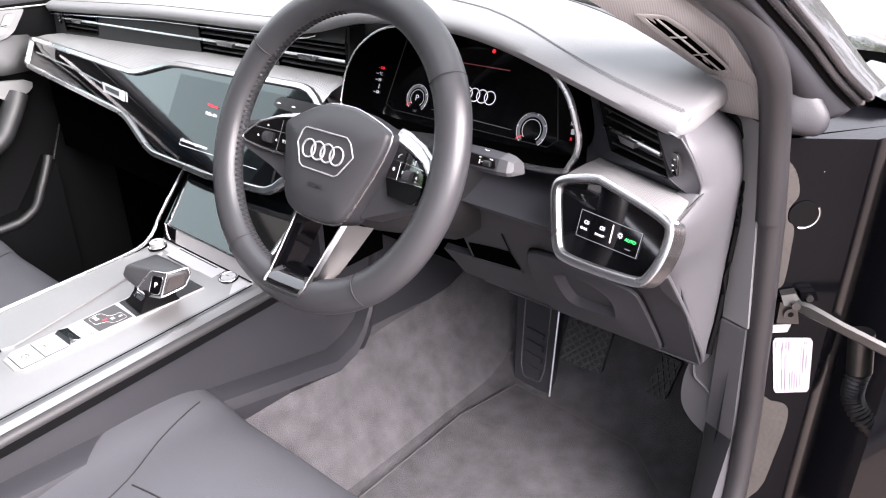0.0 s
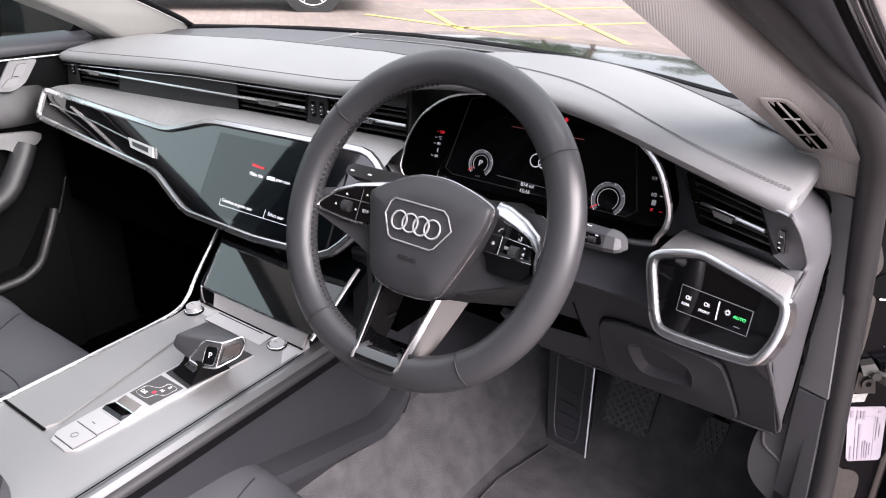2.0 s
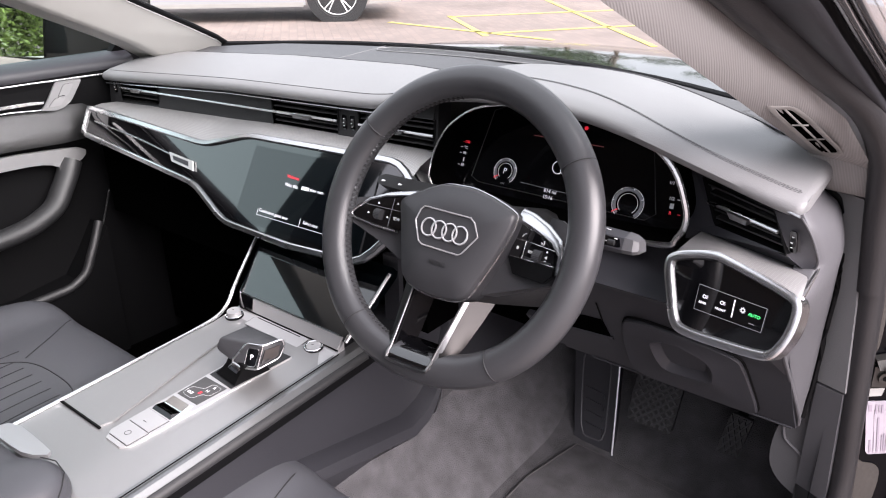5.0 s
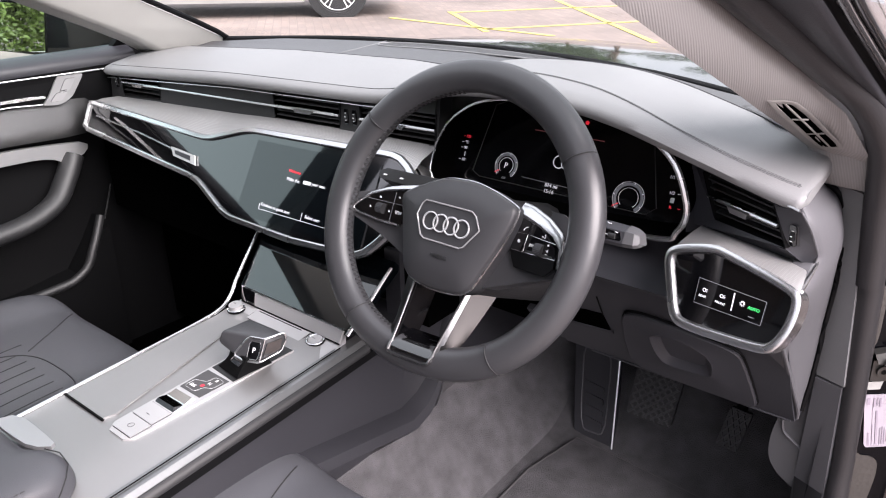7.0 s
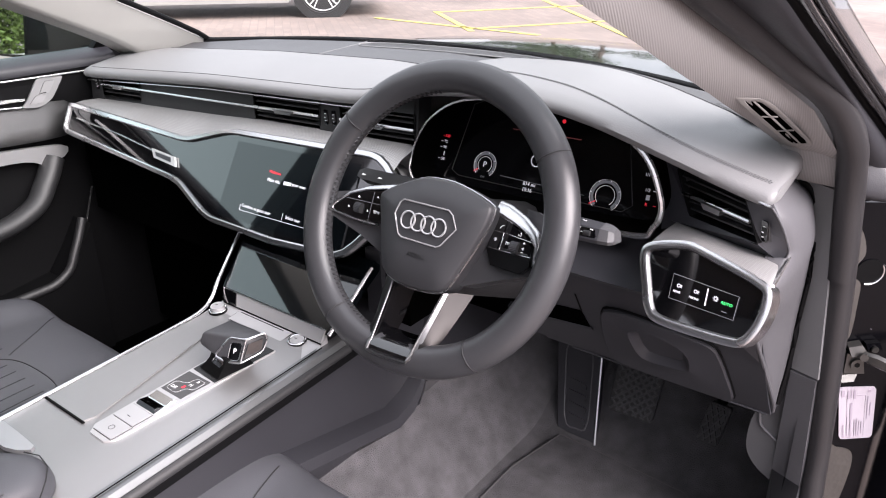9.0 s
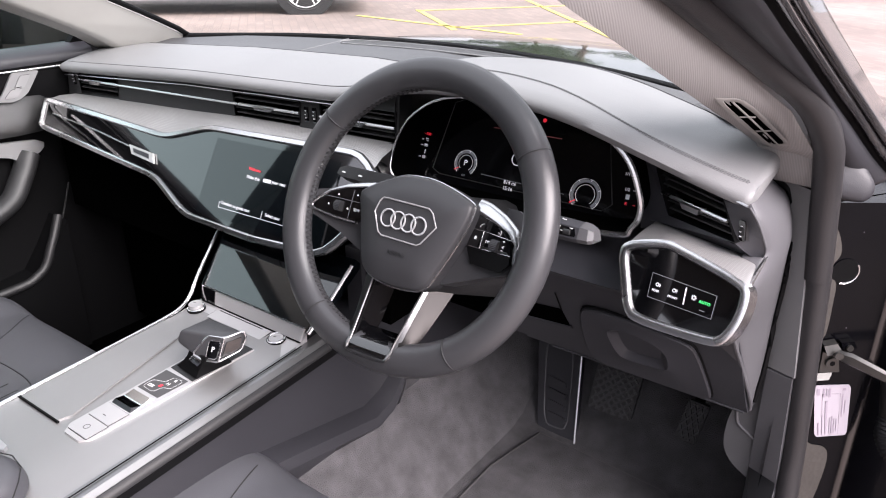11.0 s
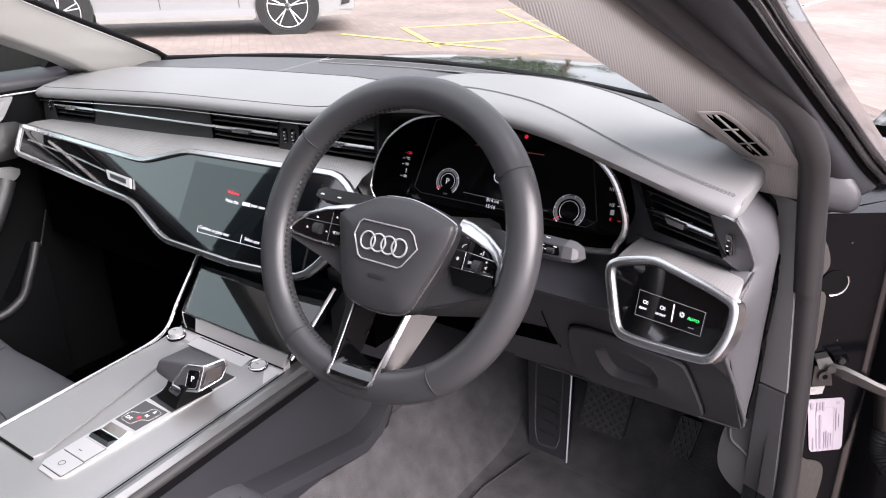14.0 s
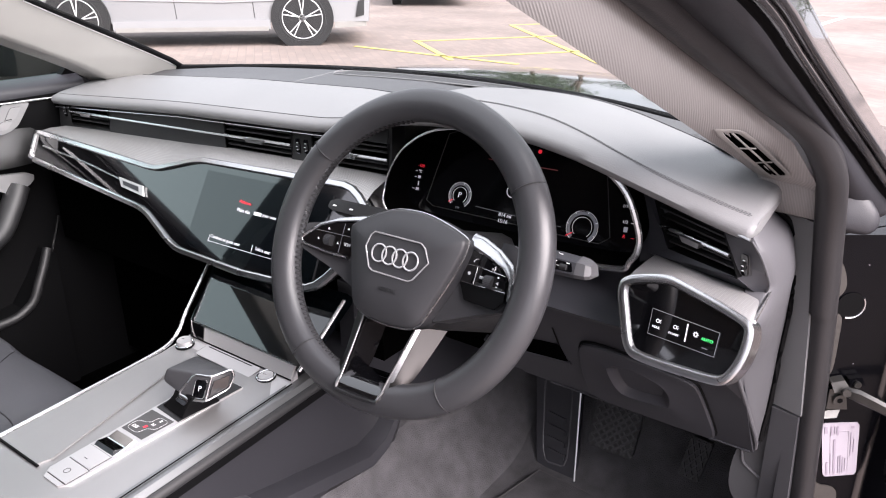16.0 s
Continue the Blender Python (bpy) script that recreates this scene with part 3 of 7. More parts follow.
# passenger blade with its badge
part("face_blade", tube([on_panel(-0.668, 0.838), on_panel(-0.50, 0.829), on_panel(-0.375, 0.818)], 0.0016, 6), CHROME, panel, "thin chrome blade")
bd = part("badge", prism([on_panel(x, z, 0.001) for x, z in ((-0.386, 0.822), (-0.312, 0.818), (-0.303, 0.803), (-0.372, 0.808))], nrm * 0.004, 0.002), mat("badge_metal", (0.5, 0.5, 0.5), 0.4, metal=0.4), panel, "satin chrome badge")
part("badge_bar", prism([on_panel(x, z, 0.005) for x, z in ((-0.372, 0.818), (-0.322, 0.8155), (-0.318, 0.808), (-0.366, 0.8115))], nrm * 0.0006), PLASTIC, bd, "plain bar for unreadable name")

# ---- instrument cluster ----
cluster = thing("instrument_cluster", "dark digital instrument display in a thin chrome bezel", "instrument display", (0.38, 0.22, 0.9))
ARCH = [(0.190, 0.866), (0.192, 0.890), (0.205, 0.924), (0.232, 0.958), (0.285, 0.987), (0.38, 0.998), (0.46, 0.993), (0.518, 0.975), (0.552, 0.949), (0.570, 0.910), (0.573, 0.888), (0.565, 0.868), (0.545, 0.854), (0.42, 0.848), (0.27, 0.846), (0.212, 0.850)]
arch = smooth_path([(x, 0.205 - 0.02 * (0.9 - z), z) for x, z in ARCH], 4, closed=True)
part("bezel", tube(arch, [0.0016 + 0.0024 * max(0.0, min(1.0, (p.x - 0.25) / 0.3)) for p in arch], 8, closed=True, up=(0, 1, 0)), CHROME, cluster, "thin satin chrome bezel")
back = [V(0.38 + (p.x - 0.38) * 0.96, 0.262 + 0.35 * (0.925 + (p.z - 0.925) * 0.93 - 0.9), 0.925 + (p.z - 0.925) * 0.93) for p in arch]
part("hood_shell", loft([arch, back], closed=True, caps=False), VOID, cluster, "matt black shroud")
glass = part("glass", prism(back, (0, 0.006, 0)), DIALGLASS, cluster, "dark display glass")
CN = V(0, -0.944, 0.33)


def on_dial(x, z, lift=0.0015):
    return V(x, 0.262 - 0.35 * (0.9 - z), z) + CN * lift


CUP = (0, 0.4027, 0.9153)
part("display_field", border([on_dial(x, z, 0.0) for x, z in ((0.232, 0.868), (0.250, 0.962), (0.275, 0.972), (0.470, 0.972), (0.492, 0.962), (0.518, 0.872), (0.505, 0.862), (0.245, 0.862))], CN, 0.0006, 0.0006, 0.001, 0.0005), HARD, glass, "edge of the display field")
for cx, cz, rd in ((0.288, 0.884, 0.0185), (0.479, 0.877, 0.0215)):
    part("dial_ring", torus(on_dial(cx, cz), (1, 0, 0), CUP, rd * 0.86, rd * 0.10, 36, 6, 0.15, (-50, 230)), DIM, glass, "grey dial scale")
    part("dial_ring", torus(on_dial(cx, cz), (1, 0, 0), CUP, rd, 0.0004, 36, 5, 0.5, (-50, 230)), PRINT, glass, "thin white dial edge")
    part("dial_ring", torus(on_dial(cx, cz), (1, 0, 0), CUP, rd * 0.62, 0.0004, 36, 5, 0.5, (-50, 230)), PRINT, glass, "thin white inner ring")
    for k in range(6):
        a = radians(225 - 50 * k)
        part("dial_tick", tube([on_dial(cx + 0.9 * rd * math.cos(a), cz + 0.9 * rd * math.sin(a) * 0.944, 0.0022), on_dial(cx + rd * math.cos(a), cz + rd * math.sin(a) * 0.944, 0.0022)], 0.0006, 4), WHITE, glass)
    part("needle", tube([on_dial(cx - rd * 0.55, cz - rd * 0.4, 0.0022), on_dial(cx - rd * 0.9, cz - rd * 0.62, 0.0022)], 0.0008, 5), RED, glass, "red needle")
lettering("P", 0.0115, WHITE, glass, on_dial(0.288, 0.884), (1, 0, 0), CUP, align="CENTER")
lettering("OFF", 0.004, DIM, glass, on_dial(0.288, 0.867), (1, 0, 0), CUP, align="CENTER")
lettering("814 mi", 0.0072, WHITE, glass, on_dial(0.366, 0.8705), (1, 0, 0), CUP, align="CENTER")
lettering("15:16", 0.0072, WHITE, glass, on_dial(0.364, 0.8625), (1, 0, 0), CUP, align="CENTER")
part("display_line", tube([on_dial(0.317, 0.874), on_dial(0.450, 0.872)], 0.0004, 4), DIM, glass, "thin grey line")
part("display_bar", tube([on_dial(0.323, 0.938), on_dial(0.429, 0.939)], 0.0010, 4, flat=0.5), mat("dim_red", (0.35, 0.10, 0.10), 0.5, emit=0.03), glass, "dim red bar")
for k in range(4):
    part("ring_mark", torus(on_dial(0.370 + 0.0125 * k, 0.903), (1, 0, 0), CUP, 0.0085, 0.0008, 24, 5, 0.5), WHITE, glass, "white ring mark")
part("warning_light", disc(on_dial(0.399, 0.958), CN, 0.0028, 0.0005, 12), RED, glass, "red warning light")
for tx, z in (("130", 0.9125), ("°C", 0.9045), ("90", 0.8965), ("50", 0.880)):
    lettering(tx, 0.0058, RED if tx == "130" else WHITE, glass, on_dial(0.210, z), (1, 0, 0), CUP)
    part("scale_tick", tube([on_dial(0.204, z), on_dial(0.2075, z)], 0.0004, 4), RED if tx == "130" else WHITE, glass)
part("scale_symbol", tube([on_dial(0.213, 0.885), on_dial(0.213, 0.891)], 0.0006, 4), WHITE, glass, "thermometer symbol")
for tx, z, x in (("1/1", 0.912, 0.526), ("1/2", 0.894, 0.530), ("R", 0.877, 0.534)):
    lettering(tx, 0.0058, RED if tx == "R" else WHITE, glass, on_dial(x, z), (1, 0, 0), CUP)
    part("scale_tick", tube([on_dial(x + 0.011, z), on_dial(x + 0.0145, z)], 0.0004, 4), RED if tx == "R" else WHITE, glass)
part("scale_symbol", prism([on_dial(0.5335, 0.8825), on_dial(0.5385, 0.8825), on_dial(0.5385, 0.8885), on_dial(0.5335, 0.8885)], CN * 0.0004), PRINT, glass, "fuel pump symbol")

# ---- driver's end of the dashboard ----
VTL, VTR, VBR, VBL = V(0.574, 0.243, 0.934), V(0.669, 0.187, 0.932), V(0.690, 0.179, 0.890), V(0.597, 0.237, 0.881)
VIN = V(0.506, 0.853, 0.13)
OTL, OTR, OBR, OBL = V(0.552, 0.256, 0.948), V(0.7005, 0.172, 0.9350), V(0.7145, 0.197, 0.8670), V(0.570, 0.248, 0.866)
v = [prism([a, b, c, d], (-0.003, 0.020, -0.002)) for a, b, c, d in ((VTL, OTL, OTR, VTR), (VBR, OBR, OBL, VBL), (VBL, OBL, OTL, VTL))]
part("vent_surround", join(*v), PLASTIC, dash, "dark grey vent surround", smooth=False)
# the surround's outer side swells to a curved edge, where the end cheek begins
BROW = smooth_path([OTR, V(0.7103, 0.178, 0.9179), V(0.7173, 0.186, 0.8976), V(0.7201, 0.192, 0.8831), OBR], 4)
side = []
for k, e in enumerate(BROW):
    a = VTR.lerp(VBR, k / (len(BROW) - 1))
    side.append([a + VIN * 0.018, a, a.lerp(e, 0.5) + V(0, -0.0015, 0), e + V(-0.001, -0.0008, 0), e + V(0.001, 0.001, 0), e + V(-0.004, 0.02, 0)])
part("vent_side", loft(side), PLASTIC, dash, "dark grey side of the vent surround", angle=40)
# lighter strip drawn for the highlight along the rounded edge
part("brow_edge", tube([e + V(0.0006, 0, 0) for e in BROW], 0.0013, 6), SOFT, dash, "rounded edge of the vent surround, highlight put in as lighter colour")
vent(lambda s, t, d: (VBL.lerp(VBR, s)).lerp(VTL.lerp(VTR, s), (t + 1) / 2) + VIN * d, VIN, V(0.6960, 0.1795, 0.9050), dash)
part("end_line", tube([V(0.556, 0.252, 0.946), V(0.62, 0.212, 0.942), V(0.6995, 0.1705, 0.9362)], 0.0014, 6), CHROME, dash, "thin satin chrome line")

LN = V(0.151, 0.905, -0.398) * -1
LA = V(0.62, 0.142, 0.846)


def on_light(x, z, lift=0.0):
    y = LA.y - (LN.x * (x - LA.x) + LN.z * (z - LA.z)) / LN.y
    return V(x, y, z) + LN * lift


lights = thing("light_switch_panel", "piano black light switch panel in a satin chrome frame", "switch panel", (0.65, 0.14, 0.84))
LP = [(0.578, 0.858), (0.584, 0.868), (0.626, 0.880), (0.640, 0.879), (0.716, 0.866), (0.723, 0.856), (0.721, 0.830), (0.711, 0.808), (0.698, 0.803), (0.614, 0.797), (0.601, 0.804), (0.590, 0.830)]
lo = chaikin([on_light(x, z) for x, z in LP], 3, 0.24)
part("face", prism(lo, -LN * 0.02), GLOSS, lights, "piano black face", smooth=False)
part("frame", border(lo, LN, 0.0055, 0.005, 0.007, 0.02), CHROME, lights, "satin chrome frame", angle=50)
sw = part("switch", prism([on_light(x, z) for x, z in ((0.619, 0.848), (0.694, 0.847), (0.694, 0.824), (0.620, 0.823))], LN * 0.0015, 0.001, 1), GLOSS, lights, "touch switch with lit symbols")
part("switch_edge", border([on_light(x, z, 0.0012) for x, z in ((0.619, 0.848), (0.694, 0.847), (0.694, 0.824), (0.620, 0.823))], LN, 0.0004, 0.0004, 0.0008, 0.0004), DIM, sw, "thin grey outline")
LU = V(0.072, -0.012, 0.0)
LV = V(0.0, 0.4, 0.9)
lettering("REAR", 0.0036, WHITE, sw, on_light(0.6235, 0.8315, 0.002), LU, LV)
lettering("FRONT", 0.0036, WHITE, sw, on_light(0.6425, 0.8310, 0.002), LU, LV)
lettering("AUTO", 0.0046, GREEN, sw, on_light(0.6775, 0.8365, 0.002), LU, LV)
part("switch_bar", tube([on_light(0.6605, 0.845, 0.002), on_light(0.6615, 0.828, 0.002)], 0.0007, 5), PRINT, sw, "white divider")
for x in (0.628, 0.648, 0.671):
    part("symbol", torus(on_light(x, 0.838, 0.002), LU.normalized(), LV.normalized(), 0.0017, 0.0004, 14, 5, 0.5), WHITE, sw, "white lamp symbol")
    for k in range(3 if x < 0.66 else 8):
        a = radians(-25 + 25 * k) if x < 0.66 else radians(45 * k)
        p, q = (0.0024, 0.0042) if x < 0.66 else (0.0022, 0.0032)
        part("symbol_ray", tube([on_light(x, 0.838, 0.002) + LU.normalized() * p * math.cos(a) + LV.normalized() * p * math.sin(a), on_light(x, 0.838, 0.002) + LU.normalized() * q * math.cos(a) + LV.normalized() * q * math.sin(a)], 0.0003, 4), WHITE, sw)
part("symbol", tube([on_light(0.680, 0.8285, 0.002), on_light(0.686, 0.8285, 0.002)], 0.0005, 4), DIM, sw, "grey lamp symbol")

part("hood_cheek", prism([V(0.559, 0.252, 0.850), V(0.588, 0.247, 0.864), V(0.588, 0.247, 0.950), V(0.552, 0.258, 0.950)], (0.002, 0.004, 0)), PLASTIC, dash, "dark grey panel beside the dial hood")
# silver ledge above the light panel
ledge = []
for x, z in ((0.581, 0.8655), (0.600, 0.875), (0.626, 0.8835), (0.640, 0.8835), (0.665, 0.879), (0.690, 0.8745), (0.716, 0.869), (0.7235, 0.864)):
    f = on_light(x, z, 0.005)
    g = OBL.lerp(OBR, min(1.0, max(0.0, (x - 0.57) / 0.143))) + V(0, -0.002, 0.002)
    ledge.append([f + V(0, 0.004, -0.010), f, f.lerp(g, 0.33) + V(0, -0.001, 0.002), f.lerp(g, 0.66) + V(0, -0.001, 0.002), g, g + V(0, 0.004, -0.012)])
part("silver_ledge", loft(ledge), SILVER, dash, "silver woven-look metal ledge", angle=40)

# lower dash with its flap
KP = [(0.168, 0.800), (0.205, 0.775), (0.235, 0.710), (0.272, 0.640), (0.290, 0.612), (0.33, 0.606), (0.36, 0.70), (0.30, 0.84)]
rings = []
for x in (0.385, 0.40, 0.50, 0.60, 0.68, 0.706):
    rings.append([V(x + (0.013 * max(0.0, (0.775 - z) / 0.16) if x > 0.70 else 0.0), y, z) for y, z in KP])
part("knee_panel", rounded(loft(rings), 0.004), PLASTIC, dash, "dark grey plastic knee panel", angle=35)


def on_knee(x, z, lift=0.001):
    y = lerp([(0.612, 0.290), (0.640, 0.272), (0.710, 0.235), (0.775, 0.205)], z)
    return V(x, y, z) + V(0, -0.89, -0.45) * lift


FO = chaikin([on_knee(x, z, 0.0) for x, z in ((0.499, 0.732), (0.527, 0.739), (0.585, 0.7355), (0.645, 0.728), (0.658, 0.719), (0.676, 0.630), (0.667, 0.6205), (0.513, 0.6215), (0.5005, 0.633), (0.496, 0.677))], 2, 0.2)
PO = chaikin([on_knee(x, z, 0.0) for x, z in ((0.534, 0.707), (0.546, 0.7165), (0.560, 0.7195), (0.582, 0.7190), (0.6135, 0.708), (0.623, 0.690), (0.6215, 0.665), (0.6135, 0.660), (0.5525, 0.6545), (0.541, 0.674))], 2, 0.2)
KN = V(0, -0.89, -0.45)
pc_ = sum(PO, V(0, 0, 0)) / len(PO)
flap = part("flap", loft([FO, [p + KN * 0.006 for p in FO], [p + KN * 0.0075 + (pc_ - p) * 0.02 for p in FO], [p + KN * 0.0085 for p in PO], [p + KN * 0.0095 + (pc_ - p) * 0.05 for p in PO], [p + KN * 0.0075 + (pc_ - p) * 0.11 for p in PO], [p + KN * 0.0005 + (pc_ - p) * 0.32 for p in PO]]), PLASTIC, dash, "storage flap with recessed pull", angle=30)
part("flap_gap", tube([p + KN * 0.0012 for p in FO], 0.0022, 6, closed=True), BLACK, dash, "dark gap round the flap")
part("panel_edge", tube([V(x, 0.2885, 0.6125) for x in (0.43, 0.55, 0.70, 0.715)], 0.0018, 6), PLASTIC, dash, "rounded lower edge")
# black plate on the knee panel, painted shade for the cubby's inside
part("cubby", prism([on_knee(x, z, 0.002) for x, z in ((0.392, 0.700), (0.440, 0.7085), (0.4665, 0.711), (0.4735, 0.681), (0.392, 0.672))], (0, 0.006, 0.003)), VOID, dash, "cubby mouth, its inner shade a flat black plate")
part("cubby_shelf", tube([on_knee(0.388, 0.669, 0.001), on_knee(0.478, 0.679, 0.001)], 0.0028, 8), PLASTIC, dash, "cubby lip")
part("panel_joint", tube([on_knee(0.462, 0.742, 0.0004), on_knee(0.4665, 0.711, 0.0006)], 0.0012, 6), BLACK, dash, "dark joint above the cubby")
part("cubby_surround", prism([on_knee(x, z, 0.0008) for x, z in ((0.330, 0.664), (0.400, 0.670), (0.470, 0.677), (0.470, 0.618), (0.350, 0.618))], (0, 0.010, 0.005)), PLASTIC, dash, "dark grey panel under the cubby")
# end cheek: a soft side panel from the vent and light panel back to the door opening
CHEEK = [(0.9430, 0.6900, 0.190, 0.6850, 0.290), (0.9365, 0.6965, 0.184, 0.6890, 0.291), (0.9335, 0.6990, 0.180, 0.6905, 0.292), (0.9255, 0.7055, 0.1765, 0.6990, 0.298), (0.9180, 0.7100, 0.179, 0.7088, 0.300), (0.9070, 0.7140, 0.183, 0.7158, 0.300), (0.8976, 0.7170, 0.187, 0.7190, 0.300), (0.8850, 0.7198, 0.192, 0.7225, 0.300), (0.8750, 0.7205, 0.195, 0.7245, 0.300), (0.8640, 0.7205, 0.152, 0.7262, 0.300), (0.845, 0.719, 0.150, 0.7255, 0.300), (0.820, 0.716, 0.140, 0.7255, 0.300),
         (0.800, 0.710, 0.150, 0.7255, 0.300), (0.780, 0.7045, 0.182, 0.725, 0.300), (0.755, 0.7045, 0.203, 0.7242, 0.300), (0.710, 0.7095, 0.237, 0.7242, 0.300), (0.670, 0.7160, 0.260, 0.7232, 0.300), (0.640, 0.7195, 0.279, 0.7210, 0.300), (0.622, 0.7200, 0.290, 0.7202, 0.300)]
cheek = []
for z, xf, yf, xr, yr in CHEEK:
    swell = 0.006 * max(0.0, min(1.0, (z - 0.74) / 0.12))
    row = [V(xf - 0.022, yf + 0.006, z), V(xf - 0.004, yf + 0.0005, z), V(xf - 0.0005, yf + 0.003, z)]
    for k in range(1, 7):
        t = k / 7
        row.append(V(xf + (xr - xf) * t + 4 * swell * t * (1 - t) + 0.001, yf + (yr - yf) * t, z))
    cheek.append(row + [V(xr, yr, z), V(xr - 0.006, yr + 0.006, z), V(xr - 0.04, yr + 0.006, z)])
part("frame_wing", tube(smooth_path([V(0.7205, 0.139, 0.8640), V(0.7215, 0.160, 0.8680), V(0.7222, 0.1965, 0.8750)], 4), [0.0034 - 0.0003 * k for k in range(9)], 8), CHROME, dash, "satin chrome corner of the light panel frame")
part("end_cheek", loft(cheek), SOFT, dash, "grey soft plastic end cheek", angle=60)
part("cheek_gap", tube(smooth_path([V(xr + 0.0015, yr + 0.007, z) for z, xf, yf, xr, yr in CHEEK], 2), 0.0035, 6), BLACK, dash, "dark gap behind the end cheek")
# corner in a lighter plastic, standing for its bright highlight
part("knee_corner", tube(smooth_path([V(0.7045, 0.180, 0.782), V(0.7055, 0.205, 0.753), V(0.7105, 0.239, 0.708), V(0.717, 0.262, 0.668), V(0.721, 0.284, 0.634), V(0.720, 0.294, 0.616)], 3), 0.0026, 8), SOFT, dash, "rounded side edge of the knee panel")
# filler below the dash; the shade there is put into its black
part("centre_filler", join(box(-0.72, 0.15, 0.28, 0.34, 0.30, 0.86), box(0.15, 0.44, 0.298, 0.33, 0.62, 0.86), box(-0.72, 0.20, 0.18, 0.26, 0.62, 0.80, 0.01)), VOID, dash, "dash underside filler, its shade put in as black")

# ---- steering wheel ----
TILTED = radians(26.16)
WC = V(0.37, 0.016, 0.896)
WU, WV = V(1, 0, 0), V(0, math.sin(TILTED), math.cos(TILTED))
WN = WU.cross(WV)


def wheel(a, b, c=0.0):
    return WC + WU * a + WV * b + WN * c


sw_wheel = thing("steering_wheel", "black leather three-spoke steering wheel with satin chrome trim", "steering wheel", WC)
def rim_r(a):
    return 0.1680 - 0.0075 * math.exp(-((a - 272) / 38.0) ** 2)


rim = []
for i in range(96):
    a = 360 * i / 96
    d = WU * math.cos(radians(a)) + WV * math.sin(radians(a))
    rim.append([WC + d * (rim_r(a) + 0.0192 * math.cos(2 * math.pi * k / 18)) + WN * (0.0169 * math.sin(2 * math.pi * k / 18)) for k in range(18)])
part("rim", loft(rim, loop=True), RIM, sw_wheel, "black leather rim", angle=60)
pad_pts = smooth_path([wheel(a, b) for a, b in ((-0.072, 0.022), (-0.03, 0.044), (0.0, 0.049), (0.03, 0.0475), (0.072, 0.036), (0.080, 0.026), (0.073, -0.005), (0.055, -0.050), (0.045, -0.070), (0.030, -0.078), (-0.002, -0.081), (-0.030, -0.078), (-0.048, -0.068), (-0.058, -0.045), (-0.072, -0.005), (-0.078, 0.012))], 3, closed=True)
pc = wheel(0, -0.012)
part("airbag_pad", loft([[p + WN * -0.036 for p in pad_pts], [p + WN * -0.007 for p in pad_pts], [pc + (p - pc) * 0.985 + WN * -0.003 for p in pad_pts], [pc + (p - pc) * 0.95 + WN * 0.000 for p in pad_pts], [pc + (p - pc) * 0.5 + WN * 0.003 for p in pad_pts], [pc + (p - pc) * 0.05 + WN * 0.004 for p in pad_pts]]), AIRBAG, sw_wheel, "dark grey airbag cover", angle=60)
part("pad_trim", tube([p + WN * -0.008 for p in pad_pts], 0.0016, 6, closed=True, up=WN), CHROME, sw_wheel, "thin chrome line")
emb = part("emblem_frame", tube([wheel(a, b, 0.0046 - 0.6 * max(0.0, abs(a) - 0.03) * 0.2) for a, b in ((-0.041, 0.012), (-0.036, 0.0165), (0.030, 0.0165), (0.036, 0.012), (0.044, -0.002), (0.030, -0.024), (0.025, -0.027), (-0.026, -0.027), (-0.032, -0.024), (-0.045, -0.002))], 0.0010, 6, closed=True, up=WN), EMBLEM, sw_wheel, "chrome emblem frame")
for k in range(4):
    part("ring", torus(wheel(-0.0222 + 0.0148 * k, -0.0055, 0.0055), WU, WV, 0.0100, 0.0012, 28, 8), EMBLEM, emb, "chrome ring")
for sgn, a, b in ((1, 0.055, 0.016), (-1, -0.058, 0.010)):
    part("horn_mark", join(tube([wheel(a - 0.004, b, 0.0012), wheel(a + 0.004, b + 0.0008, 0.0012)], 0.0004, 4), tube([wheel(a - 0.001, b - 0.002, 0.0012), wheel(a + 0.003, b - 0.001, 0.0012)], 0.0004, 4)), HARD, sw_wheel, "embossed horn symbol")
lettering("AIRBAG", 0.0072, HARD, sw_wheel, wheel(0.0, -0.043, 0.0034), WU, WV, align="CENTER", label="embossed word on the airbag cover")

SH = {1: [((0.074, 0.0430, -0.028), (0.074, 0.0275, -0.020)), ((0.090, 0.0400, -0.0235), (0.084, 0.0255, -0.018)), ((0.113, 0.0310, -0.0225), (0.104, 0.0200, -0.014)), ((0.132, 0.0190, -0.0195), (0.1245, 0.0120, -0.011)), ((0.1410, 0.003, -0.013), (0.1375, 0.0015, -0.009)), ((0.1450, -0.018, -0.009), (0.1415, -0.0185, -0.006))],
      -1: [((-0.072, 0.0330, -0.028), (-0.072, 0.0235, -0.016)), ((-0.083, 0.0302, -0.026), (-0.084, 0.0215, -0.016)), ((-0.110, 0.0225, -0.021), (-0.108, 0.0155, -0.012)), ((-0.134, 0.0105, -0.015), (-0.127, 0.0065, -0.007)), ((-0.148, -0.003, -0.010), (-0.1405, -0.006, -0.004)), ((-0.158, -0.0145, -0.006), (-0.1475, -0.0150, -0.003)), ((-0.148, -0.021, -0.006), (-0.140, -0.0185, -0.004)), ((-0.115, -0.0245, -0.012), (-0.113, -0.0215, -0.010)), ((-0.086, -0.0245, -0.020), (-0.086, -0.0215, -0.017))]}
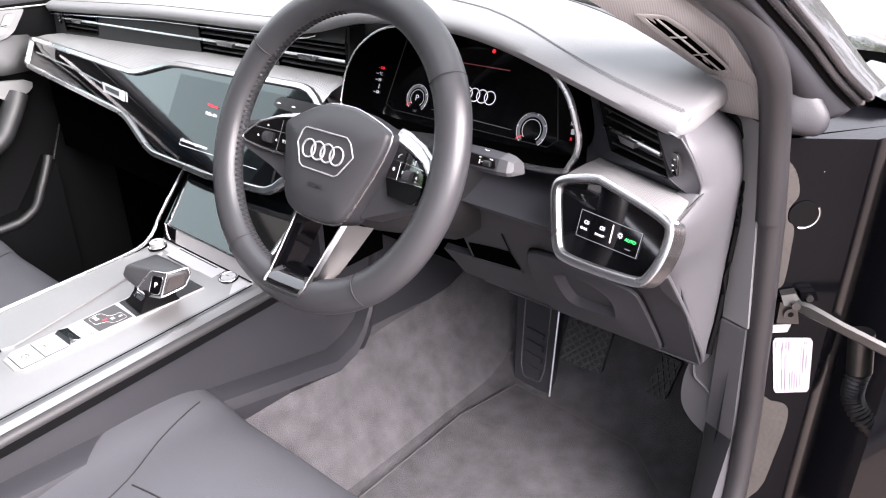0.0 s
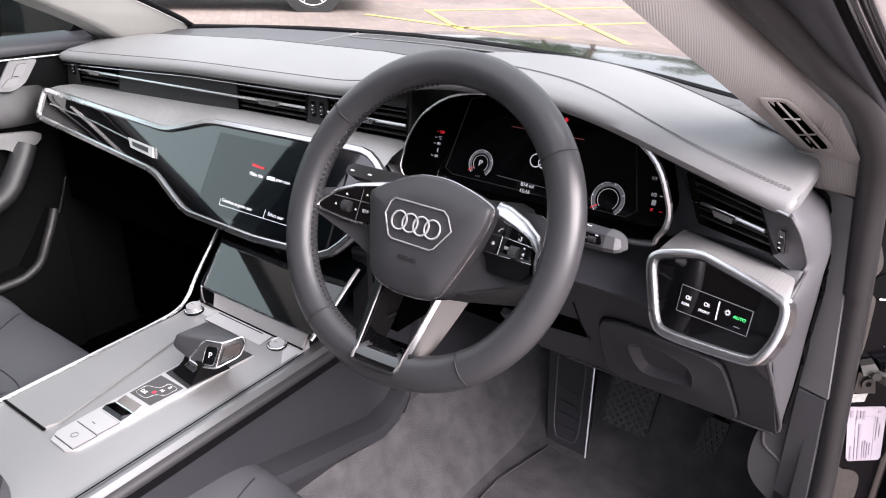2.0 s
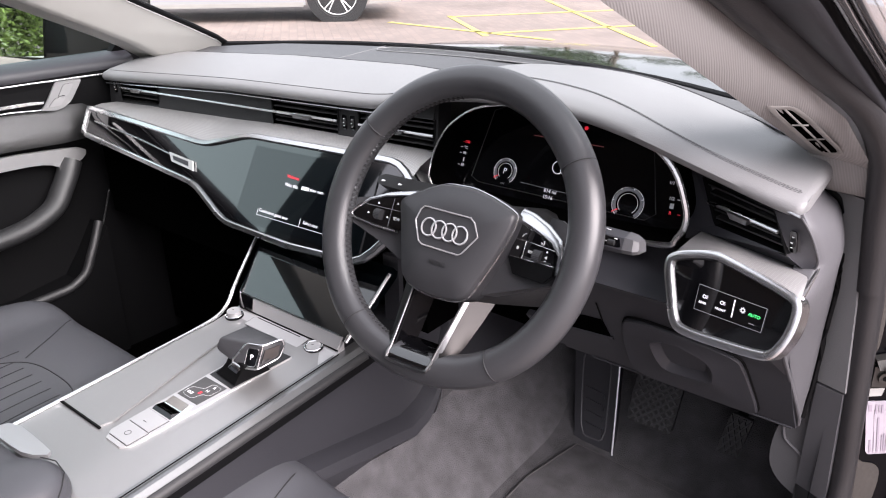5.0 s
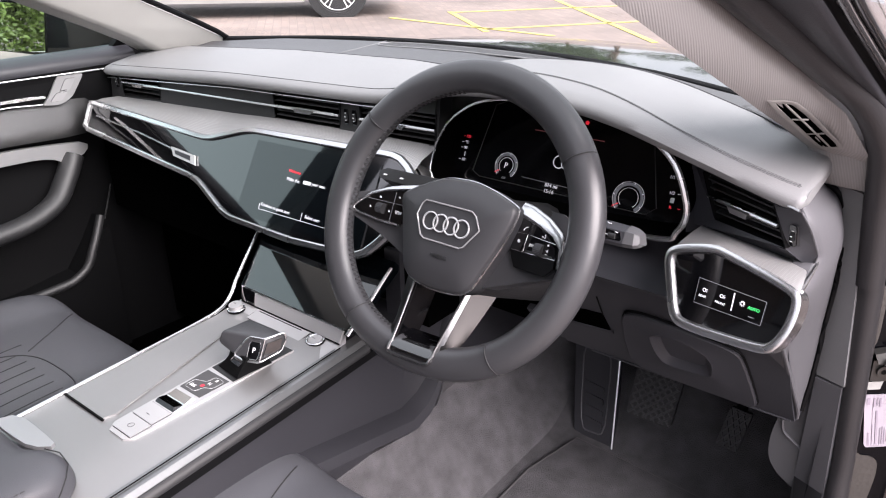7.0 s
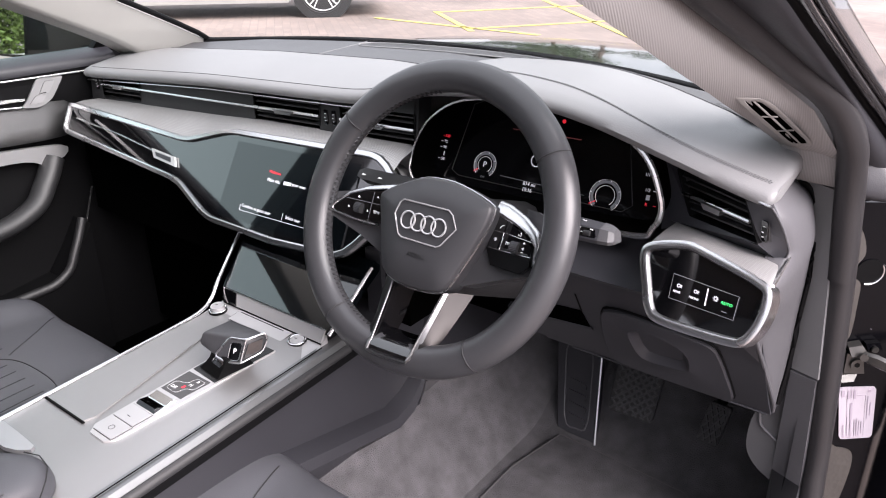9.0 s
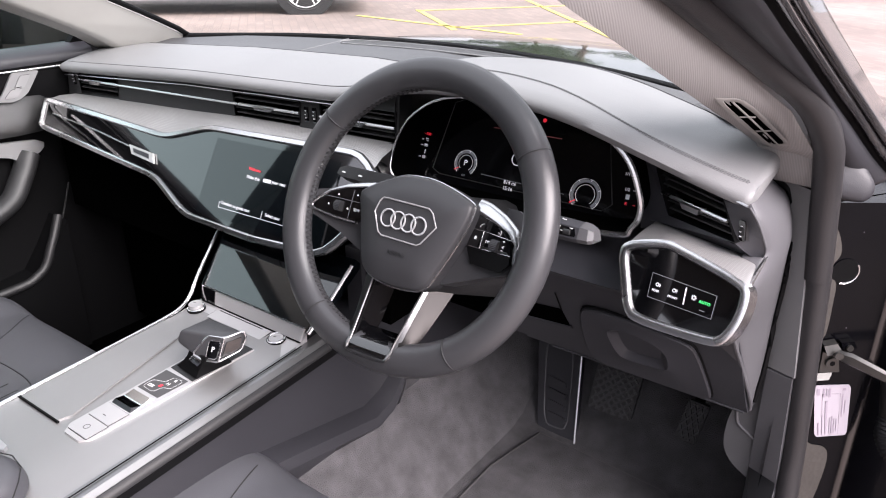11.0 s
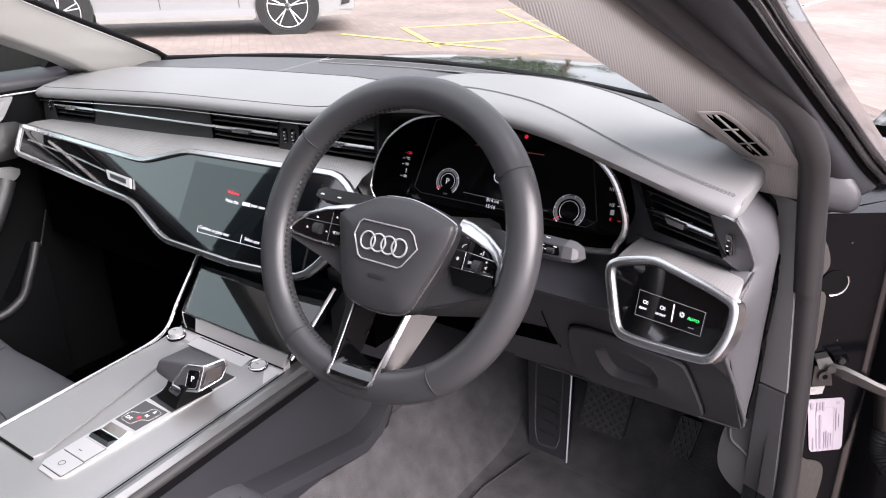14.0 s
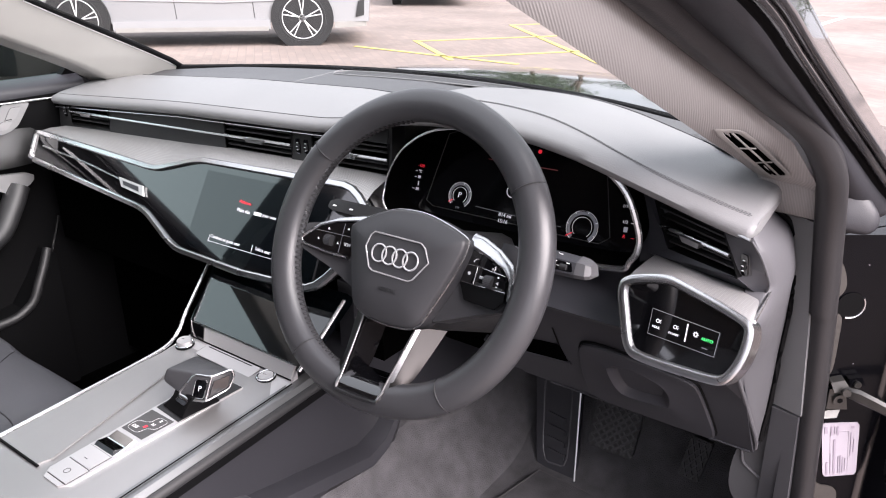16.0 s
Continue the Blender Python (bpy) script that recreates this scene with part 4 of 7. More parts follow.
PODS = {1: ((0.072, -0.013), (0.078, 0.0255), (0.102, 0.0195), (0.1205, 0.0115), (0.1345, 0.0015), (0.1405, -0.0195), (0.130, -0.030), (0.085, -0.030)), -1: ((0.082, -0.0205), (0.082, 0.0205), (0.108, 0.0145), (0.1265, 0.0055), (0.1465, -0.0150), (0.1385, -0.0180), (0.112, -0.0205))}
for sgn in (-1, 1):
    sp = part("spoke", rounded(loft([[wheel(sgn * a, b, c) for a, b, c in ((0.050, 0.030, -0.030), (0.050, -0.064, -0.026), (0.050, -0.064, -0.062), (0.050, 0.030, -0.062))], [wheel(sgn * a, b, c) for a, b, c in ((0.106, 0.020, -0.028), (0.106, -0.041, -0.022), (0.106, -0.041, -0.046), (0.106, 0.020, -0.046))], [wheel(sgn * a, b, c) for a, b, c in ((0.158, 0.004, -0.012), (0.155, -0.024, -0.006), (0.155, -0.024, -0.022), (0.158, 0.004, -0.022))]]), 0.004), RIM, sw_wheel, "dark side spoke")

    def pp(a, b, c=0.0, s=sgn):
        """A point of the sloping pod face."""
        return wheel(s * a, b, -0.024 + 0.022 * min(1.0, max(0.0, (a - 0.070) / 0.075)) + c)
    pod = part("button_pod", prism([pp(a, b) for a, b in PODS[sgn]], WN * -0.012, 0.0012), GLOSS, sw_wheel, "piano black button pod")
    part("shoulder", loft([[wheel(*o)] + [wheel(*[o[j] * (1 - u) + i[j] * u for j in (0, 1)], o[2] * (1 - u) + i[2] * u + h) for u, h in ((0.25, 0.0022), (0.55, 0.0016), (0.82, 0.0024))] + [wheel(*i), wheel(i[0], i[1], i[2] - 0.004), wheel(o[0], o[1], o[2] - 0.004)] for o, i in SH[sgn]]), CHROME, sw_wheel, "satin chrome spoke shoulder", angle=50)
    ra, rb = (0.1145, -0.004) if sgn > 0 else (0.112, -0.008)
    rl = part("roller", tube([pp(ra, rb, 0.001) - WU * 0.0048, pp(ra, rb, 0.001) + WU * 0.0048], 0.0065, 18), HARD, pod, "ribbed roller")
    for k in range(-4, 5):
        d = WN * math.cos(0.3 * k) + WV * math.sin(0.3 * k)
        part("rib", tube([pp(ra, rb, 0.001) - WU * 0.0044 + d * 0.0065, pp(ra, rb, 0.001) + WU * 0.0044 + d * 0.0065], 0.00045, 4), PLASTIC, rl)
    if sgn > 0:
        for q in (((0.0776, 0.0083), (0.0930, 0.0085), (0.1348, 0.0060)), ((0.0928, 0.0081), (0.0925, -0.0108)), ((0.0750, -0.0113), (0.1000, -0.0112), (0.1385, -0.0100)), ((0.0980, -0.0290), (0.1300, -0.0275))):
            part("button_joint", tube([pp(a, b, 0.0004) for a, b in q], 0.00032, 4), CHROME, pod, "thin bright button joint")
        part("roller_chrome", prism([pp(a, b, 0.0005) for a, b in ((0.0955, -0.0078), (0.1085, -0.0082), (0.1100, -0.0103), (0.0955, -0.0103))], WN * 0.0005), SPOKE, pod, "small chrome wedge beside the roller")
        part("roller_chrome", prism([pp(a, b, 0.0005) for a, b in ((0.1200, -0.0078), (0.1330, -0.0072), (0.1345, -0.0096), (0.1200, -0.0100))], WN * 0.0005), SPOKE, pod, "small chrome wedge beside the roller")
        # matt patch laid over the gloss so its lower part mirrors no light
        part("pod_chin", prism([pp(a, b, 0.0004) for a, b in ((0.0735, -0.0118), (0.1000, -0.0117), (0.1378, -0.0106), (0.1400, -0.0193), (0.1298, -0.0296), (0.0852, -0.0296))], WN * 0.0008), BLACK, pod, "matt black patch that dulls the pod's lower reflection")
        signs = (("phone_symbol", (((0.0855, 0.0120), (0.0862, 0.0138), (0.0885, 0.0156), (0.0905, 0.0162)),)),
                 ("voice_symbol", (((0.1140, 0.0110), (0.1162, 0.0100), (0.1140, 0.0092)), ((0.1170, 0.0120), (0.1182, 0.0135), (0.1182, 0.0100), (0.1172, 0.0085)))),
                 ("star_symbol", (((0.0807, -0.0008), (0.0847, -0.0008)), ((0.0817, 0.0009), (0.0837, -0.0025)), ((0.0837, 0.0009), (0.0817, -0.0025)))),
                 ("skip_symbol", (((0.0995, -0.0003), (0.1020, -0.0018), (0.0995, -0.0033), (0.0995, -0.0003)), ((0.1022, -0.0003), (0.1045, -0.0018), (0.1022, -0.0033), (0.1022, -0.0003)), ((0.1050, -0.0003), (0.1050, -0.0033)))),
                 ("volume_symbol", (((0.1240, 0.0030), (0.1262, 0.0030)), ((0.1251, 0.0041), (0.1251, 0.0019)), ((0.1240, -0.0070), (0.1262, -0.0070)), ((0.1238, -0.0030), (0.1250, -0.0030), (0.1262, -0.0015), (0.1262, -0.0045), (0.1250, -0.0030)))))
        for nm, strokes in signs:
            part(nm, join(*[tube([pp(a, b, 0.0006) for a, b in q], 0.00042, 5) for q in strokes]), PRINT, pod, "small white symbol")
    else:
        part("pod_line", join(tube([pp(0.098, 0.016, 0.0004), pp(0.098, -0.021, 0.0004)], 0.0003, 4), tube([pp(0.084, 0.002, 0.0004), pp(0.132, 0.0005, 0.0004)], 0.0003, 4)), DIM, pod, "button joints")
        for a, b in ((0.092, 0.0105), (0.116, 0.0055), (0.126, -0.009), (0.101, -0.009)):
            part("symbol", prism([pp(a, b, 0.0004) - WU * 0.0016 - WV * 0.0011, pp(a, b, 0.0004) + WU * 0.0016 - WV * 0.0011, pp(a, b, 0.0004) - WU * 0.0005 + WV * 0.0013], WN * 0.0004), PRINT, pod, "small white symbol")
    if sgn < 0:
        lettering("VIEW", 0.0056, PRINT, pod, pp(0.090, -0.0085, 0.0004), WU, WV, align="CENTER")


def turned(a, b, c):
    """A point of the wheel's lower half, turned with the wheel a little past straight ahead."""
    return wheel(a * 0.99905 - b * 0.0436, a * 0.0436 + b * 0.99905, c)


# lower double spoke: chrome faces, flanks coloured dark for their reflection, piano black inside
for sgn in (-1, 1):
    legs = [((0.0370, -0.078, -0.012), (0.0475, -0.074, -0.022), (0.0640, -0.072, -0.033), (0.0370, -0.078, -0.034)),
            ((0.0340, -0.105, -0.002), (0.0460, -0.100, -0.012), (0.0580, -0.098, -0.023), (0.0340, -0.105, -0.026)),
            ((0.0310, -0.135, 0.0090), (0.0450, -0.128, -0.001), (0.0510, -0.127, -0.011), (0.0310, -0.135, -0.016)),
            ((0.0290, -0.1585, 0.0180), (0.0430, -0.1470, 0.0105), (0.0460, -0.1450, 0.002), (0.0290, -0.155, -0.002))]
    part("spoke_flank", loft([[turned(sgn * a, b, c) for a, b, c in q] for q in legs]), SATIN, sw_wheel, "satin spoke flank, its dim reflection put into the colour", angle=35)
    part("lower_spoke", loft([[turned(sgn * a, b, c + 0.0006) for a, b, c in (q[0], tuple(q[0][i] * 0.6 + q[1][i] * 0.4 for i in range(3)))] + [turned(sgn * a, b, c - 0.002) for a, b, c in (tuple(q[0][i] * 0.6 + q[1][i] * 0.4 for i in range(3)), q[0])] for q in legs]), SPOKE, sw_wheel, "satin chrome lower spoke", angle=35)
    part("spoke_line", tube([turned(sgn * (a - 0.0004), b, c + 0.0010) for a, b, c in (q[0] for q in legs)], 0.0011, 6, up=WN), SPOKE, sw_wheel, "satin chrome inner edge")
    part("spoke_lining", prism([turned(sgn * a, b, c) for a, b, c in ((0.0365, -0.078, -0.0135), (0.0335, -0.105, -0.0035), (0.0305, -0.135, 0.0075), (0.0285, -0.157, 0.0165), (0.024, -0.150, -0.014), (0.027, -0.125, -0.030), (0.032, -0.078, -0.050))], turned(-sgn * 0.003, 0, 0) - turned(0, 0, 0), 0.0006, 1), GLOSS, sw_wheel, "piano black inner face")
part("spoke_foot", loft([[turned(sx * a, b, c) for sx in (-1, -0.5, 0, 0.5, 1)] + [turned(sx * a, b - 0.004, c - 0.012) for sx in (1, 0, -1)] for a, b, c in ((0.024, -0.132, -0.012), (0.026, -0.144, 0.010), (0.0285, -0.150, 0.0165), (0.029, -0.158, 0.0195))]), GLOSS, sw_wheel, "piano black foot", angle=50)
part("spoke_trim", tube(smooth_path([turned(-0.0305, -0.148, 0.0150), turned(-0.0295, -0.1565, 0.0200), turned(-0.023, -0.1610, 0.0205), turned(0.023, -0.1610, 0.0205), turned(0.0295, -0.1565, 0.0200), turned(0.0305, -0.148, 0.0150)], 3), 0.0017, 8, up=WN), SPOKE, sw_wheel, "satin chrome lower edge")
zig = []
for k in range(150):
    a0, a1 = 100 + 1.25 * k, 100 + 1.25 * (k + 0.8)
    e = []
    for a, c in ((a0, -0.0045 if k % 2 else 0.0045), (a1, 0.0045 if k % 2 else -0.0045)):
        d = WU * math.cos(radians(a)) + WV * math.sin(radians(a))
        e.append(WC + d * (rim_r(a) - 0.0188) + WN * c)
    zig.append(tube(e, 0.0007, 4))
part("rim_stitching", join(*zig), STITCH, sw_wheel, "dark cross stitching inside the rim")
for ang in (35, 146, 236, 309):
    d = WU * math.cos(radians(ang)) + WV * math.sin(radians(ang))
    part("rim_seam", torus(WC + d * rim_r(ang), d, WN, 0.0186, 0.0007, 28, 5), STITCH, sw_wheel, "leather seam")
part("paddle", rounded(loft([[wheel(a + da, b, -0.040 - 0.1 * da) for da, b in ((0.0, b0), (0.010, b0 - 0.004), (0.012, b1 + 0.004), (0.0, b1))] + [wheel(a + da, b, -0.046) for da, b in ((0.0, b1), (0.0, b0))] for a, b0, b1 in ((0.100, 0.040, 0.010), (0.116, 0.040, 0.014), (0.124, 0.036, 0.018))]), 0.0012), SOFT, sw_wheel, "grey shift paddle", angle=40)
part("column", join(tube([wheel(0, -0.02, -0.02), wheel(0, -0.02, -0.10), wheel(0, -0.01, -0.25)], [0.045, 0.062, 0.070], 20)), HARD, sw_wheel, "dark column shroud")
st = part("stalk", rounded(loft([[wheel(-a, b * w + 0.034, c * w - 0.050) for b, c in ((-0.010, -0.006), (0.008, -0.008), (0.010, 0.004), (-0.006, 0.008))] for a, w in ((0.04, 1.2), (0.12, 1.0), (0.148, 0.95), (0.160, 0.5))]), 0.002), HARD, sw_wheel, "black column stalk", angle=30)
for k in (0.0, 0.028):
    part("stalk_mark", prism([wheel(k - 0.146 + da, 0.034 + b, c) for da, b, c in ((-0.0028, -0.0004, -0.0416), (0.0028, -0.0004, -0.0416), (0.0040, 0.0010, -0.0420), (-0.0012, 0.0016, -0.0421))], WN * 0.0006), PRINT, st, "white lamp symbol")
# light stalk with a roller on its face and a grey angular tip
SECT = ((0.0215, -0.062), (0.0250, -0.0575), (0.0385, -0.0575), (0.0470, -0.070), (0.0440, -0.078), (0.0280, -0.080))
st = part("stalk", loft([[wheel(a, 0.034 + (b - 0.034) * w, c) for b, c in SECT] for a, w in ((0.118, 0.7), (0.135, 0.95), (0.160, 1.0), (0.184, 0.95))]), PLASTIC, sw_wheel, "dark grey light stalk", angle=25)
part("stalk_tip", rounded(loft([[wheel(a + 0.12 * (0.034 - b) * (a > 0.19), 0.0345 + (b - 0.034) * w, c + d) for b, c in SECT] for a, w, d in ((0.1825, 0.98, 0.0006), (0.1930, 0.90, 0.0), (0.1975, 0.72, -0.003), (0.1985, 0.45, -0.004))]), 0.0012), REAR, st, "grey angular stalk tip", angle=30)
part("stalk_inset", prism([wheel(a, b, -0.0573) for a, b in ((0.135, 0.0262), (0.1790, 0.0275), (0.1805, 0.0290), (0.1775, 0.0365), (0.135, 0.0378))], WN * 0.0008), GLOSS, st, "piano black face inset")
part("stalk_roller", tube([wheel(0.1655, 0.0308, -0.0570), wheel(0.1735, 0.0312, -0.0570)], 0.0032, 12), HARD, st, "small roller")
for q in (((0.1600, 0.0290), (0.1600, 0.0330)), ((0.1620, 0.0315), (0.1650, 0.0315)), ((0.1585, 0.0355), (0.1610, 0.0358)), ((0.1720, 0.0360), (0.1755, 0.0357))):
    part("stalk_mark", tube([wheel(a, b, -0.0563) for a, b in q], 0.0005, 5), PRINT, st, "white lamp symbol")
part("stalk_mark", tube([wheel(0.1570, 0.0448, -0.0655), wheel(0.1600, 0.0440, -0.0642), wheel(0.1625, 0.0443, -0.0648)], 0.0006, 5), PRINT, st, "white lamp symbol")

# ---- centre console ----
console = thing("centre_console", "centre console with silver woven-look deck and chrome rails", "console", (0, -0.2, 0.4))


def deck(x, y, lift=0.0):
    return V(x, y, 0.617 + 0.05 * y + lift)


RAIL = mat("satin_rail", (0.22, 0.22, 0.223), 0.3, metal=0.85, vary=0.03)
part("deck", loft([[deck(-0.108, y), deck(-0.02, y, 0.0), deck(0.03, y, 0.002), deck(0.085, y, 0.002), deck(0.128, y, -0.002), deck(0.128, y, -0.03), deck(-0.108, y, -0.03)] for y in (-0.60, -0.40, -0.25, -0.10, 0.0, 0.055)]), DECK, console, "silver woven-look metal deck", angle=30)
lid = part("lid", prism([deck(-0.101, -0.252, 0.0), deck(-0.010, -0.252, 0.0), deck(-0.004, -0.235, 0.0), deck(-0.050, -0.012, 0.0), deck(-0.104, -0.024, 0.0)], (0, 0, 0.003), 0.0015), DECK, console, "sliding compartment lid")
part("rail", tube(smooth_path([deck(-0.111, y, 0.001) for y in (-0.60, -0.3, -0.15, -0.03)] + [V(-0.1125, 0.015, 0.622), V(-0.117, 0.040, 0.634), V(-0.124, 0.062, 0.655), V(-0.137, 0.105, 0.690), V(-0.150, 0.150, 0.725)], 6), 0.0030, 8), CHROME, console, "satin chrome rail")
part("rail", loft([[deck(0.127, y, 0.001), deck(0.142, y, -0.001), deck(0.149, y, -0.0065), deck(0.148, y, -0.016), deck(0.127, y, -0.016)] for y in (-0.60, -0.3, -0.1, 0.0, 0.06, 0.09)]), RAIL, console, "satin chrome rail", angle=30)
part("rail_side", loft([[deck(0.1485, y, -0.0068), deck(0.153, y, -0.0085), deck(0.157, y, -0.013), deck(0.1572, y, -0.018), deck(0.1485, y, -0.018)] for y in (-0.60, -0.3, -0.1, 0.0, 0.06, 0.09)]), HARD, console, "black plastic side of the rail", angle=40)
part("rail_line", tube([deck(0.134, y, 0.0022) for y in (-0.60, -0.3, -0.1, 0.05)], 0.001, 5), BLACK, console, "dark joint line")
part("rail_gap", loft([[deck(0.150, y, -0.0175), deck(0.1580, y, -0.0180), deck(0.1575, y, -0.030), deck(0.150, y, -0.030)] for y in (-0.60, -0.3, -0.1, 0.06, 0.16)]), BLACK, console, "black gap under the rail")
part("lid_gap", tube([deck(-0.104, -0.2535, 0.002), deck(-0.006, -0.2525, 0.002)], 0.0022, 6), BLACK, console, "dark hinge gap")
part("lid_ridge", tube([deck(-0.002, -0.236, 0.0025), deck(-0.049, -0.012, 0.0025)], 0.0008, 6), DECK, console, "fine edge of the lid")
part("rail", tube([V(0.140, 0.06, 0.640), V(0.146, 0.10, 0.676), V(0.152, 0.15, 0.722)], 0.0034, 8), CHROME, console, "satin chrome rail")

TRAY = mat("satin_silver_tray", (0.50, 0.49, 0.495), 0.36, metal=0.6, vary=0.03)
# front tray with buttons, lower touch screen
part("front_tray", loft([[V(x, 0.0, 0.614), V(x, 0.055, 0.6215), V(x, 0.066, 0.634), V(x, 0.066, 0.60), V(x, 0.0, 0.60)] for x in (-0.112, 0.0, 0.13)]), TRAY, console, "satin silver button tray", angle=30)
part("tray_strip", prism([V(-0.106, 0.0565, 0.6235), V(0.127, 0.0565, 0.6235), V(0.130, 0.0655, 0.6425), V(-0.110, 0.0655, 0.6425)], (0, -0.003, 0.002), 0.0008), TRAY, console, "satin silver strip")
part("strip_end", prism([V(-0.1055, 0.0529, 0.6262), V(-0.070, 0.0529, 0.6262), V(-0.076, 0.0619, 0.6450), V(-0.1095, 0.0619, 0.6450)], (0, -0.0010, 0.0006)), GLOSS, console, "black gloss strip end")
low = part("lower_screen", prism([V(-0.117, 0.066, 0.645), V(0.134, 0.066, 0.645), V(0.150, 0.160, 0.728), V(-0.146, 0.160, 0.728)], (0, 0.015, -0.015), 0.001, 1), LOWGLASS, console, "dark glass lower touch screen")
part("screen_edge", tube([V(-0.112, 0.063, 0.6455), V(0.130, 0.063, 0.6455)], 0.0015, 6), CHROME, console, "thin chrome line")
for x, y0 in ((-0.093, 0.033), (0.087, 0.043)):
    kn = part("knob", disc((x, y0, 0.6185), (0, -0.1, 1), 0.0150, 0.004, 32, 0.001), BLACK, console, "dark knob recess")
    part("knob_ring", torus((x, y0, 0.6228), (1, 0, 0), (0, 0.995, 0.0995), 0.0135, 0.0013, 32, 8), BRIGHT, kn, "chrome ring")
    part("knob_cap", disc((x, y0, 0.6215), (0, -0.1, 1), 0.0112, 0.0085 if x < 0 else 0.0022, 28, 0.0012), TRAY, kn, "satin silver knob centre")
    part("knob_mark", tube([(x - 0.006, y0, 0.6302 if x < 0 else 0.6239), (x - 0.001, y0 + 0.001, 0.6303 if x < 0 else 0.6240)], 0.0005, 5), HARD, kn, "small dark symbol")
keys = part("button_bar", prism([V(-0.058, 0.026, 0.6180), V(0.066, 0.026, 0.6180), V(0.066, 0.0515, 0.6212), V(-0.058, 0.0515, 0.6212)], (0, 0, 0.0022), 0.001), TRAY, console, "satin silver touch bar")
part("bar_gap", tube(chaikin([V(-0.059, 0.025, 0.6188), V(0.067, 0.025, 0.6188), V(0.067, 0.0525, 0.6222), V(-0.059, 0.0525, 0.6222)], 2, 0.1), 0.0008, 5, closed=True), HARD, keys, "dark gap round the touch bar")
part("bar_slot", prism([V(-0.052, 0.0475, 0.6228), V(0.050, 0.0475, 0.6228), V(0.050, 0.0495, 0.6231), V(-0.052, 0.0495, 0.6231)], (0, 0, 0.0003)), HARD, keys, "narrow dark slot")
part("strip_line", tube([V(-0.106, 0.0545, 0.6230), V(0.127, 0.0545, 0.6230)], 0.0012, 6), BLACK, console, "dark joint under the strip")

# shifter strip
strip = chaikin([deck(0.012, -0.246, 0.0015), deck(0.022, -0.259, 0.0015), deck(0.054, -0.259, 0.0015), deck(0.0645, -0.248, 0.0015)], 0)
part("strip_frame", prism(strip + [deck(0.083, 0.003, 0.0015), deck(0.016, 0.003, 0.0015)], (0, 0, 0.003), 0.001), TRAY, console, "satin silver strip")
for y0, y1, xl in ((-0.252, -0.223, 0.020), (-0.2215, -0.193, 0.0175)):
    bt = part("park_button", prism([deck(xl, y0, 0.004), deck(0.0600, y0, 0.004), deck(0.0615, y1, 0.004), deck(0.0175, y1, 0.004)], (0, 0, 0.0018), 0.0008), TRAY, console, "satin silver push button")
    part("button_gap", tube([deck(xl - 0.0006, y0 - 0.0006, 0.0048), deck(0.0606, y0 - 0.0006, 0.0048), deck(0.0621, y1 + 0.0006, 0.0048), deck(0.0169, y1 + 0.0006, 0.0048)], 0.0005, 5, closed=True), HARD, bt, "dark gap round the button")
part("button_mark", join(torus(deck(0.039, -0.238, 0.0062), (1, 0, 0), (0, 1, 0), 0.0042, 0.0004, 20, 5, 0.5), tube([deck(0.034, -0.212, 0.0062), deck(0.040, -0.212, 0.0062)], 0.0005, 5)), HARD, console, "small grey symbols")
part("toggle", join(loft([[deck(0.0185, -0.190, 0.0045), deck(0.0605, -0.190, 0.0045), deck(0.0605, -0.172, 0.0045), deck(0.0185, -0.172, 0.0045)], [deck(0.021, -0.186, 0.0095), deck(0.058, -0.186, 0.0095), deck(0.059, -0.173, 0.005), deck(0.020, -0.173, 0.005)]]), loft([[deck(0.0185, -0.172, 0.0045), deck(0.0605, -0.172, 0.0045), deck(0.0615, -0.155, 0.0045), deck(0.0185, -0.155, 0.0045)], [deck(0.020, -0.171, 0.005), deck(0.059, -0.171, 0.005), deck(0.059, -0.158, 0.0075), deck(0.021, -0.158, 0.0075)]])), BRIGHT, console, "bright parking brake toggle", smooth=False)
gate = part("gate", prism([deck(0.018, -0.150, 0.004), deck(0.063, -0.150, 0.004), deck(0.067, -0.103, 0.004), deck(0.018, -0.103, 0.004)], (0, 0, 0.0012)), mat("gate_plate", (0.05, 0.049, 0.05), 0.35), console, "dark gate plate")
part("gate_outline", tube(chaikin([deck(x, y, 0.0054) for x, y in ((0.022, -0.145), (0.045, -0.146), (0.050, -0.132), (0.0615, -0.128), (0.0635, -0.108), (0.044, -0.108), (0.042, -0.122), (0.022, -0.128))], 2, 0.15), 0.0002, 4, closed=True), PRINT, gate, "thin white outline")
lettering("R", 0.0075, PRINT, gate, deck(0.0515, -0.1135, 0.0055), (1, 0, 0), (0, 1, 0))
lettering("N", 0.0075, PRINT, gate, deck(0.0475, -0.1235, 0.0055), (1, 0, 0), (0, 1, 0))
lettering("D/S", 0.0075, PRINT, gate, deck(0.0265, -0.1385, 0.0055), (1, 0, 0), (0, 1, 0))
part("gear_mark", prism([deck(0.0415, -0.1335, 0.0054), deck(0.0455, -0.1335, 0.0054), deck(0.0465, -0.1285, 0.0054), deck(0.0425, -0.1285, 0.0054)], (0, 0, 0.0003)), RED, gate, "red lit gear mark")
part("shifter_plate", prism([deck(0.018, -0.096, 0.004), deck(0.072, -0.100, 0.004), deck(0.082, 0.002, 0.004), deck(0.018, 0.002, 0.004)], (0, 0, 0.0012)), HARD, console, "dark shifter plate")

sel = thing("gear_selector", "dark leather gear selector with chrome side ring on its neck", "gear selector", (0.03, -0.03, 0.62))
